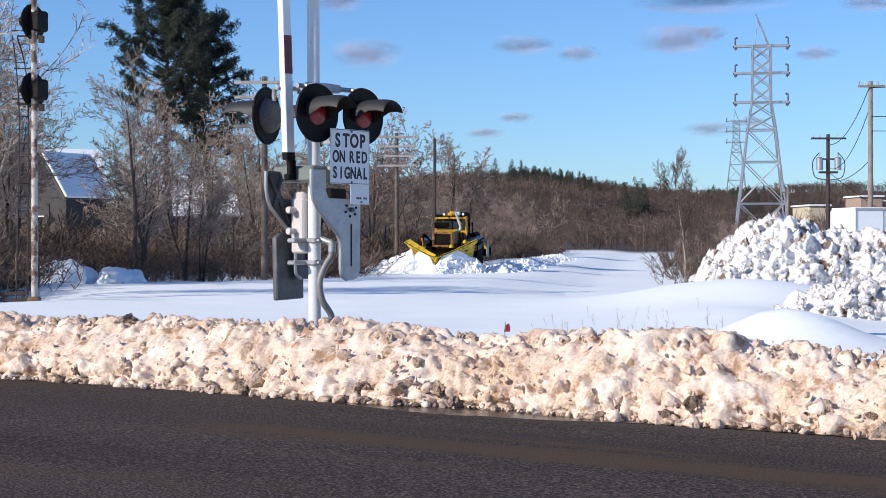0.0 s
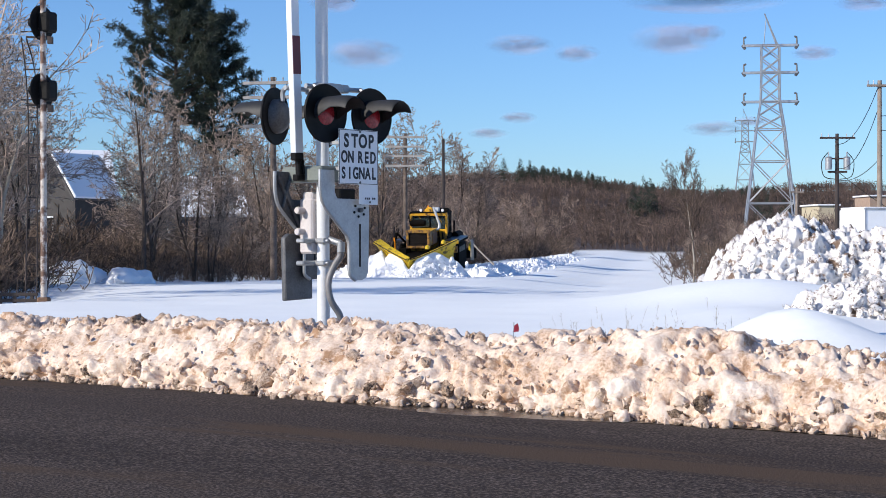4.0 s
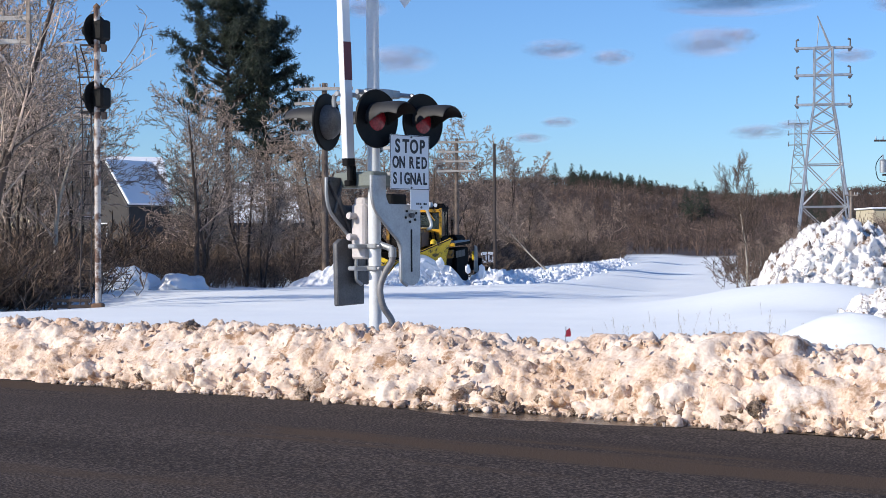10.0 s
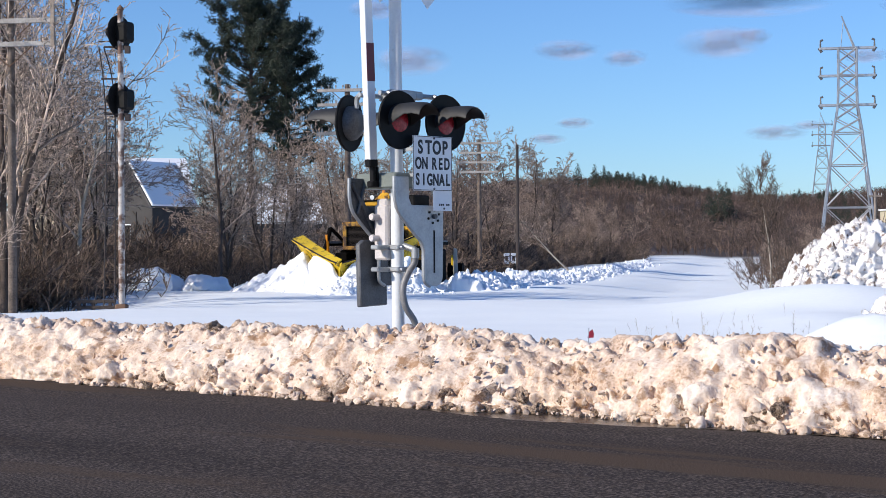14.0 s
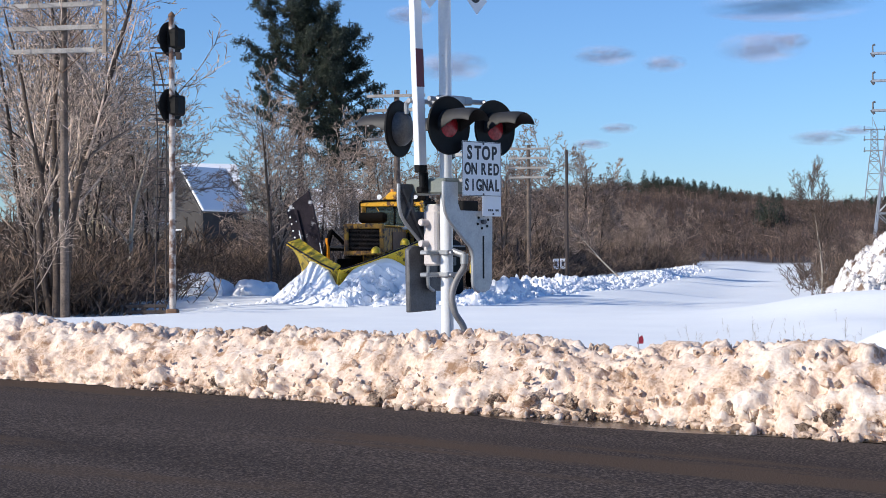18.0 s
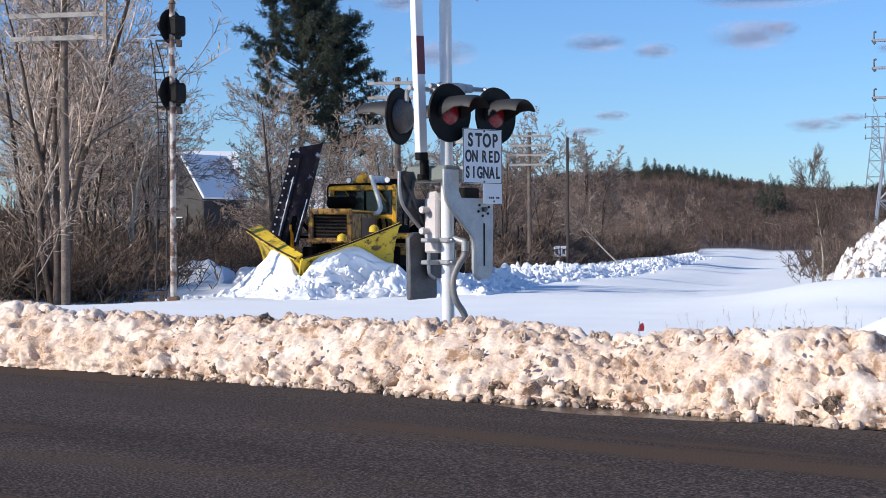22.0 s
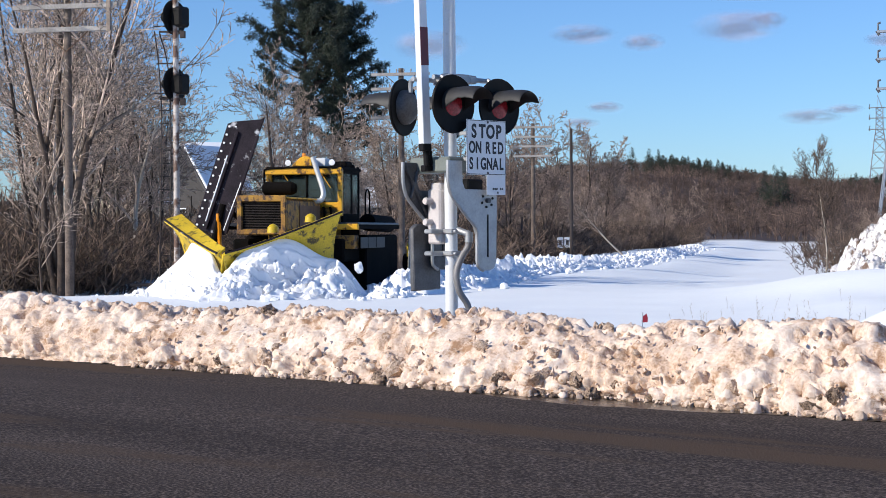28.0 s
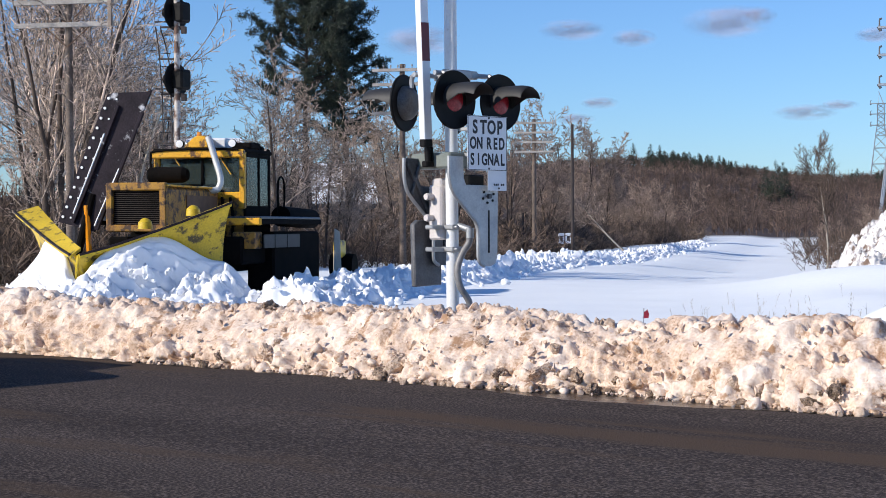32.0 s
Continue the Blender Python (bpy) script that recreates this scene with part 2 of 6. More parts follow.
def boxes(*items, bevel=0.01):
    """One bmesh of boxes: (centre, size) or (centre, size, turn in degrees)."""
    bm = bmesh.new()
    for it in items:
        rot = it[2] if len(it) > 2 else (0, 0, 0)
        box(bm, it[1], pose(*it[0], *rot), min(bevel, min(it[1]) * 0.3))
    return bm


def tube(bm, p0, p1, r0, r1=None, n=12, caps=True):
    p0, p1 = Vector(p0), Vector(p1)
    d = p1 - p0
    m = Matrix.Translation((p0 + p1) / 2) @ d.to_track_quat("Z", "Y").to_matrix().to_4x4()
    return bmesh.ops.create_cone(bm, cap_ends=caps, segments=n, radius1=r0, radius2=r0 if r1 is None else r1, depth=d.length, matrix=m)["verts"]


def tubes(*items, n=12):
    bm = bmesh.new()
    for it in items:
        tube(bm, *it, n=n)
    return bm


def pipe(points, radius, n=10, steps=8):
    """A smooth round pipe along points."""
    pts = [Vector(p) for p in points]
    line = []
    for i in range(len(pts) - 1):
        a, b, c, d = pts[max(0, i - 1)], pts[i], pts[i + 1], pts[min(len(pts) - 1, i + 2)]
        for k in range(steps):
            t = k / steps
            line.append(0.5 * ((2 * b) + (c - a) * t + (2 * a - 5 * b + 4 * c - d) * t * t + (3 * b - a - 3 * c + d) * t ** 3))
    line.append(pts[-1])
    bm = bmesh.new()
    rings = []
    side = Vector((0.3, 1, 0.2)).normalized()
    for i, p in enumerate(line):
        t = (line[min(i + 1, len(line) - 1)] - line[max(i - 1, 0)]).normalized()
        side = (side - t * side.dot(t)).normalized()
        up = t.cross(side)
        rings.append([bm.verts.new(p + radius * (math.cos(a) * side + math.sin(a) * up)) for a in (2 * math.pi * k / n for k in range(n))])
    for a, b in zip(rings, rings[1:]):
        for k in range(n):
            bm.faces.new((a[k], a[(k + 1) % n], b[(k + 1) % n], b[k]))
    bm.faces.new(rings[0][::-1])
    bm.faces.new(rings[-1])
    return bm


def slab(outline, thick, bevel=0.004):
    """A plate in the x-z plane, thick along y, from its outline."""
    bm = bmesh.new()
    f = bm.faces.new([bm.verts.new((x, -thick / 2, z)) for x, z in outline])
    r = bmesh.ops.extrude_face_region(bm, geom=[f])
    bmesh.ops.translate(bm, vec=(0, thick, 0), verts=[v for v in r["geom"] if isinstance(v, bmesh.types.BMVert)])
    bmesh.ops.recalc_face_normals(bm, faces=bm.faces)
    if bevel:
        bmesh.ops.bevel(bm, geom=list(bm.edges), offset=bevel, segments=1, affect="EDGES")
    return bm


def lathe(profile, n=32, closed=False):
    """A body turned about y from (y, radius) pairs."""
    bm = bmesh.new()
    rings = [[bm.verts.new((r * math.cos(a), y, r * math.sin(a))) for a in (2 * math.pi * k / n for k in range(n))] for y, r in profile]
    for a, b in zip(rings, rings[1:]):
        for k in range(n):
            bm.faces.new((a[k], b[k], b[(k + 1) % n], a[(k + 1) % n]))
    bm.faces.new(rings[0])
    bm.faces.new(rings[-1][::-1])
    bmesh.ops.recalc_face_normals(bm, faces=bm.faces)
    return bm


def lettering(text, size, parent, m, material=INK, name="letters", depth=0.002, align="CENTER", stretch=1.0, spacing=1.0):
    cu = bpy.data.curves.new(name, "FONT")
    cu.body, cu.size, cu.align_x, cu.align_y, cu.extrude = text, size, align, "CENTER", depth
    cu.space_character = spacing
    cu.offset = size * 0.032
    tmp = bpy.data.objects.new(name, cu)
    scene.collection.objects.link(tmp)
    me = bpy.data.meshes.new_from_object(tmp.evaluated_get(bpy.context.evaluated_depsgraph_get()))
    bpy.data.objects.remove(tmp)
    me.transform(Matrix.Diagonal((stretch, 1, 1, 1)))
    me.name = name
    me.materials.clear()
    me.materials.append(material)
    ob = new(name, me)
    ob.parent = parent
    ob.matrix_basis = m
    return ob


def grid_mesh(name, xs, ys, height):
    """A sheet over the rows xs and ys; height(x, y) gives z."""
    nx, ny = len(xs), len(ys)
    verts = [(x, y, height(x, y)) for y in ys for x in xs]
    faces = [(j * nx + i, j * nx + i + 1, (j + 1) * nx + i + 1, (j + 1) * nx + i) for j in range(ny - 1) for i in range(nx - 1)]
    me = bpy.data.meshes.new(name)
    me.from_pydata(verts, [], faces)
    me.shade_smooth()
    return me


def fbm(x, y, z=0.0, octaves=4):
    return noise.fractal((x, y, z), 1.0, 2.0, octaves)


# ---- clouds ----
CLOUDS = []
CLOUD_HEIGHT = 118.5


def clouds():
    """Small flat clouds drifting in one layer: bearing and height over the horizon in degrees, width and depth in degrees."""
    bm = bmesh.new()
    bmesh.ops.create_uvsphere(bm, u_segments=40, v_segments=20, radius=1.0)
    me = mesh_of(bm, "cloud", 60)
    me.materials.append(VAPOUR)
    for bearing, up, wide, tall in ((8.2, 7.1, 3.5, 1.25), (9.3, 7.3, 1.6, 0.7), (2.8, 6.9, 2.6, 0.8), (4.8, 6.6, 1.8, 0.7), (1.5, 3.8, 1.6, 0.42), (9.5, 3.95, 2.5, 0.62), (10.7, 4.2, 1.5, 0.4), (-2.7, 6.6, 3.0, 1.2),
                                    (9.4, 8.5, 6.5, 1.0), (-3.7, 8.4, 2.0, 0.8), (2.6, 4.35, 1.5, 0.45), (13.0, 6.6, 1.8, 0.6), (14.8, 8.4, 2.4, 0.8), (18.5, 7.5, 3.0, 0.9)):
        far = CLOUD_HEIGHT / math.tan(radians(up))
        p = (far * math.tan(radians(bearing)), far, EYE[2] + CLOUD_HEIGHT)
        ob = tagged(new("cloud", me), "small thin grey-mauve cloud in a blue sky", "cloud", "clouds")
        w, h = far * radians(wide) / 2, far * radians(tall) / 2
        ob.matrix_basis = Matrix.LocRotScale(p, None, (w, w * 0.6, h))
        CLOUDS.append((ob, p))


clouds()

# ---- plan ----
# The road runs along ALONG, its far edge lies EDGE metres from the camera's foot along ACROSS.
ALONG, ACROSS, EDGE = Vector((0.836, -0.549)), Vector((0.549, 0.836)), 12.15
TRACK_A, TRACK_B = Vector((0.39, 87.0)), Vector((-6.96, 29.6))       # the buried track
TRACK_DIR = (TRACK_B - TRACK_A).normalized()
TRACK_LEFT = Vector((-TRACK_DIR.y, TRACK_DIR.x))                      # the plough's left hand, towards the open field
SNOW_Z = 0.2
WATER_Z = 0.004


def on_road(s, n, z=0.0):
    p = ALONG * s + ACROSS * n
    return (p.x, p.y, z)


def on_track(y, off=0.0):
    """The point of the track at depth y, moved off metres to the plough's left."""
    p = TRACK_A + TRACK_DIR * ((y - TRACK_A.y) / TRACK_DIR.y) + TRACK_LEFT * off
    return p


def smooth(a, b, v):
    t = min(1.0, max(0.0, (v - a) / (b - a)))
    return t * t * (3 - 2 * t)


def bump_at(x, y, cx, cy, rx, ry, turn=0.0):
    c, s = math.cos(radians(turn)), math.sin(radians(turn))
    u, v = ((x - cx) * c + (y - cy) * s) / rx, (-(x - cx) * s + (y - cy) * c) / ry
    return math.exp(-(u * u + v * v))


def dip(y):
    """How far the track has fallen at depth y, seen from the road."""
    return 0.40 * smooth(48, 80, y) * smooth(260, 200, y)


def ground_z(x, y):
    n = x * ACROSS.x + y * ACROSS.y
    z = -0.12 + (SNOW_Z + 0.12) * smooth(13.0, 14.6, n)
    z += 0.17 * smooth(5.2, 3.6, n)
    if n <= 13:
        return z
    near = smooth(13.5, 16, n)
    off = x - on_track(y).x
    # the field falls away a little from the road, the track stays level on its bed
    fall = 0.34 * smooth(30, 60, y)
    z -= fall * (smooth(4.4, 8.5, off) if off > 0 else 0.35 * smooth(2.2, 4.6, -off))
    z += near * 0.05 * fbm(x * 0.16, y * 0.16) + near * 0.012 * fbm(x * 0.9, y * 0.9, 3.0)
    z -= dip(y) * smooth(-12, -6, off) * smooth(22, 16, off)
    # drifts on the right and near the road
    z += 0.50 * bump_at(x, y, 4.15, 19.4, 0.95, 0.8, -20)
    z += 0.56 * bump_at(x, y, 5.9, 31.5, 2.3, 3.6, 12) + 0.22 * bump_at(x, y, 4.6, 25.0, 1.5, 2.4, 0)
    z += 0.10 * bump_at(x, y, 5.2, 17.2, 0.6, 0.9, 20)
    # hollow by the signal mast and the rise behind it
    z -= 0.26 * bump_at(x, y, -11.2, 38.5, 2.2, 3.6)
    z += 0.10 * bump_at(x, y, -9.6, 46, 2.6, 4.0)
    z += 0.35 * smooth(-8.0, -16, off) * smooth(40, 56, y) * smooth(130, 90, y)
    if y > 250:
        z += (15.0 * bump_at(x, y, 28, 640, 62, 190) + 6 * bump_at(x, y, -25, 640, 55, 190) + 16 * bump_at(x, y, -200, 700, 230, 200) + 21 * bump_at(x, y, 170, 680, 95, 200)) * smooth(250, 560, y)
    return z


def spread_axis(lo, hi, fine_lo, fine_hi, step, grow=1.16):
    vals = list(np.arange(fine_lo, fine_hi + step / 2, step))
    s, v = step, vals[-1]
    while v < hi:
        s *= grow
        v += s
        vals.append(v)
    s, v = step, vals[0]
    while v > lo:
        s *= grow
        v -= s
        vals.insert(0, v)
    return [float(v) for v in vals]


ground = new("ground", grid_mesh("ground", spread_axis(-1500, 1500, -16, 16, 0.3, 1.13), spread_axis(-60, 2600, 12, 60, 0.3, 1.05), ground_z))
ground.data.materials.append(FIELD)
tagged(ground, "open field under deep wind-smoothed white snow", "snow field", kind="structure")


def road_sheet():
    bm = bmesh.new()
    us = [-60, -40, -25] + list(np.arange(-20, 16.1, 1.0)) + [25, 40, 60]
    vs = list(np.arange(4.6, 13.31, 0.4))
    rows = [[bm.verts.new((u, v, 0.06 * (1 - ((v - 8.6) / 4.6) ** 2) - 0.03)) for u in us] for v in vs]
    for a, b in zip(rows, rows[1:]):
        for i in range(len(us) - 1):
            bm.faces.new((a[i], a[i + 1], b[i + 1], b[i]))
    return bm


road = new("road", mesh_of(road_sheet(), "road", 60))
road.data.materials.append(ASPHALT)
road.matrix_basis = pose(0, 0, 0, 0, 0, math.degrees(math.atan2(ALONG.y, ALONG.x)))
tagged(road, "dark damp asphalt road with salt-stained wheel tracks", "road", kind="structure")


def meltwater():
    """A film of meltwater along the foot of the bank, level, drowning the road's low edge."""
    us, rows = np.arange(-9.0, 6.0, 0.12), []
    bm = bmesh.new()
    for u in us:
        w = 0.02 + 0.34 * math.exp(-((u + 7.6) / 1.4) ** 2) + 0.10 * noise.noise((u * 0.35, 0.0, 4.0)) + 0.10 * noise.noise((u * 1.6, 2.0, 4.0)) + 0.05 * noise.noise((u * 5.0, 2.0, 4.0))
        rows.append([bm.verts.new(on_road(u, n, WATER_Z)) for n in (12.35, 12.0, 12.02 - max(0.01, w))])
    for a, b in zip(rows, rows[1:]):
        for k in range(2):
            bm.faces.new((a[k], a[k + 1], b[k + 1], b[k]))
    bmesh.ops.recalc_face_normals(bm, faces=bm.faces)
    wet = surface("brown_meltwater", [(0.035, 0.022, 0.015), (0.06, 0.04, 0.028)], 2.0, (0.16, 0.42), bump=0.05, fine=12.0)
    tagged(part("water", bm, wet, None), "brown film of meltwater along the road edge", "puddle", kind="structure")


# ---- bare trees ----
def grow_tree(rng, height, spread=0.5, trunks=1, levels=4, first=0.25, r0=0.09, droop=0.0, kids=(9, 6, 5, 4), fork=0.5):
    """Segments (p0, p1, r0, r1, level) of a leafless tree."""
    segs = []

    def limb(p, d, length, r, level):
        n = (9, 6, 4, 3, 2)[level]
        pts, q = [p], d.copy()
        for i in range(n):
            q = (q + Vector((rng.gauss(0, 1), rng.gauss(0, 1), rng.gauss(0, 1) * 0.7)) * (0.07 + 0.075 * level)
                 + Vector((0, 0, (0.05, 0.07, 0.05, 0.03, 0.02)[level])) - Vector((0, 0, droop * (i / n) * level * 0.12))).normalized()
            pts.append(pts[-1] + q * (length / n))
        for i in range(n):
            a, b = r * (1 - 0.85 * i / n), r * (1 - 0.85 * (i + 1) / n)
            segs.append((pts[i], pts[i + 1], a, b, level))
        if level + 1 >= levels:
            return
        for k in range(kids[level]):
            t = first + (1 - first) * (k + rng.random()) / kids[level] if level == 0 else 0.2 + 0.8 * (k + rng.random()) / kids[level]
            i = min(n - 1, int(t * n))
            base = pts[i].lerp(pts[i + 1], t * n - i)
            axis = (pts[i + 1] - pts[i]).normalized()
            side = Vector((rng.gauss(0, 1), rng.gauss(0, 1), rng.gauss(0, 0.4)))
            side = (side - axis * side.dot(axis)).normalized()
            ang = spread * (0.75 + 0.5 * rng.random())
            dd = (axis * math.cos(ang) + side * math.sin(ang)).normalized()
            limb(base, dd, length * (fork * (1.15 - 0.55 * t) + 0.08 * rng.random()), max(0.004, r * (1 - 0.8 * t) * 0.55), level + 1)

    for k in range(trunks):
        lean = Vector((rng.gauss(0, 0.05), rng.gauss(0, 0.05), 1)) if trunks == 1 else Vector((rng.gauss(0, 0.065), rng.gauss(0, 0.065), 1))
        limb(Vector((rng.gauss(0, 0.08) * (trunks > 1), rng.gauss(0, 0.08) * (trunks > 1), -0.1)), lean.normalized(),
             height * (1 if k == 0 else 0.7 + 0.25 * rng.random()), r0 * (1 if k == 0 else 0.8), 0)
    return segs


def twig_mesh(name, segs, sides=3, thin=0.0):
    """One mesh of tapered limbs."""
    p0 = np.array([s[0][:] for s in segs])
    p1 = np.array([s[1][:] for s in segs])
    ra, rb = np.array([s[2] for s in segs]), np.array([s[3] for s in segs])
    d = p1 - p0
    d /= np.maximum(np.linalg.norm(d, axis=1, keepdims=True), 1e-6)
    ref = np.where(np.abs(d[:, 2:3]) > 0.9, np.array([[1.0, 0, 0]]), np.array([[0, 0, 1.0]]))
    u = np.cross(d, ref)
    u /= np.linalg.norm(u, axis=1, keepdims=True)
    w = np.cross(d, u)
    verts = np.zeros((len(segs), 2 * sides, 3))
    for k in range(sides):
        a = 2 * math.pi * k / sides
        off = u * math.cos(a) + w * math.sin(a)
        verts[:, k] = p0 + off * np.maximum(ra, thin)[:, None]
        verts[:, sides + k] = p1 + off * np.maximum(rb, thin)[:, None]
    base = (np.arange(len(segs)) * 2 * sides)[:, None]
    faces = np.concatenate([base + np.array([[k, (k + 1) % sides, sides + (k + 1) % sides, sides + k]]) for k in range(sides)])
    me = bpy.data.meshes.new(name)
    me.from_pydata(verts.reshape(-1, 3).tolist(), [], faces.tolist())
    me.shade_smooth()
    return me


def bare_tree(m, seed, label, height, bark=BARK, twig=TWIG, thin=0.011, group="", **kw):
    rng = random.Random(seed)
    segs = grow_tree(rng, height, **kw)
    ob = thing("bare_tree", m, label, "tree", group)
    part("trunk", twig_mesh("trunk", [s for s in segs if s[4] == 0], 7), bark, ob)
    part("crown", twig_mesh("crown", [s for s in segs if s[4] > 0], 3, thin), twig, ob)
    return ob


def shrub_mesh(seed, count, height, width):
    rng = random.Random(seed)
    segs = []
    for i in range(count):
        p = Vector((rng.gauss(0, width * 0.45), rng.gauss(0, width * 0.45), -0.05))
        d = Vector((rng.gauss(0, 0.45) + p.x * 0.3, rng.gauss(0, 0.45) + p.y * 0.3, 1)).normalized()
        ln, r = height * (0.45 + 0.55 * rng.random()), 0.012
        for k in range(3):
            q = p + d * (ln / 3)
            segs.append((p, q, r * (1 - 0.28 * k), r * (0.72 - 0.28 * k), 1))
            for j in range(3 if k else 1):
                s = Vector((rng.gauss(0, 1), rng.gauss(0, 1), rng.uniform(-0.1, 1.1))).normalized()
                e = p.lerp(q, rng.random()) + s * ln * (0.12 + 0.16 * rng.random())
                b = p.lerp(q, rng.random() * 0.6)
                segs.append((b, e, 0.006, 0.004, 2))
                for h in range(1):
                    g = Vector((rng.gauss(0, 1), rng.gauss(0, 1), 0.5 + rng.random())).normalized()
                    c = b.lerp(e, 0.3 + 0.6 * rng.random())
                    segs.append((c, c + g * ln * 0.11, 0.004, 0.003, 3))
            p, d = q, (d + Vector((rng.gauss(0, 0.38), rng.gauss(0, 0.38), -0.05))).normalized()
    return twig_mesh("twigs", segs, 3, 0.015)


meltwater()


# ---- crossing signal ----
# Its own axes: x along the lamp arm, -y towards the traffic that it stops.
SIG_TURN = 49.0


def signal_lamp(parent, x, y, z, back=False):
    """One flasher: background disc, housing, lens and visor. Faces -y, or +y when back."""
    m = pose(x, y, z, 0, 0, 199 if back else 0)
    disc = part("background_disc", lathe([(-0.012, 0.285), (-0.020, 0.305), (0.0, 0.312), (0.012, 0.300), (0.004, 0.12), (-0.010, 0.12)], 40), BLACK, parent, "black background disc", at=m)
    part("housing", lathe([(0.004, 0.19), (0.05, 0.185), (0.10, 0.15), (0.13, 0.09), (0.14, 0.03)], 28), DARK_ALU, disc, "grey domed lamp housing")
    part("lens", lathe([(-0.035, 0.005), (-0.03, 0.07), (-0.015, 0.12), (0.0, 0.15)], 28), RED_LENS, disc, "unlit red lens")
    bm = bmesh.new()
    rings, n = [], 15
    for yy, rad, drop, span in ((-0.012, 0.168, 0.0, 112), (-0.12, 0.168, 0.0, 94), (-0.24, 0.168, 0.0, 76), (-0.35, 0.166, -0.004, 74), (-0.42, 0.162, -0.010, 76), (-0.45, 0.154, -0.016, 76)):
        half = radians(span)
        rings.append([(rad * math.sin(-half + 2 * half * k / (n - 1)), yy, rad * math.cos(-half + 2 * half * k / (n - 1)) + drop) for k in range(n)])
    for off in (0.0, 0.006):
        vs = [[bm.verts.new((q[0] * (1 + off / 0.16), q[1], q[2] + off)) for q in r] for r in rings]
        for a, b in zip(vs, vs[1:]):
            for k in range(n - 1):
                bm.faces.new((a[k], b[k], b[k + 1], a[k + 1]))
    bmesh.ops.recalc_face_normals(bm, faces=bm.faces)
    part("visor", bm, FADED_BLACK, disc, "long curved black visor")
    return disc


def counterweight_arm(parent, y, label, metal=ALU):
    """A pressed counterweight arm in the plane of the gate's swing."""
    outline = [(-0.42, 2.25), (-0.19, 2.25), (-0.185, 2.02), (-0.15, 1.95), (0.29, 1.945), (0.335, 1.90), (0.335, 1.70), (0.325, 1.17), (0.29, 1.10),
               (0.22, 1.075), (0.10, 1.08), (0.03, 1.12), (0.012, 1.19), (0.012, 1.46), (-0.03, 1.56), (-0.10, 1.62), (-0.32, 1.82), (-0.39, 1.92), (-0.42, 2.05)]
    arm = part("counterweight_arm", slab(outline, 0.022, 0.005), metal, parent, label, at=pose(0, y, 0))
    rim = [(x, -0.03, z) for x, z in outline[10:]] + [(-0.42, -0.03, 2.25)]
    part("rim", pipe(rim, 0.02, 8, 3), ALU, arm)
    part("slot", boxes(((0.19, -0.0125, 1.45), (0.022, 0.006, 0.46)), bevel=0.002), BLACK, arm, "dark adjusting slot")
    part("shaft_end", tubes(((0.18, -0.011, 1.83), (0.18, -0.05, 1.83), 0.026), n=14), DARK_ALU, arm)
    for k in range(6):
        a = math.radians(60 * k + 20)
        part("bolt", tubes(((0.18 + 0.085 * math.cos(a), -0.011, 1.83 + 0.07 * math.sin(a)), (0.18 + 0.085 * math.cos(a), -0.022, 1.83 + 0.07 * math.sin(a)), 0.014), n=6), BLACK, arm)
    return arm


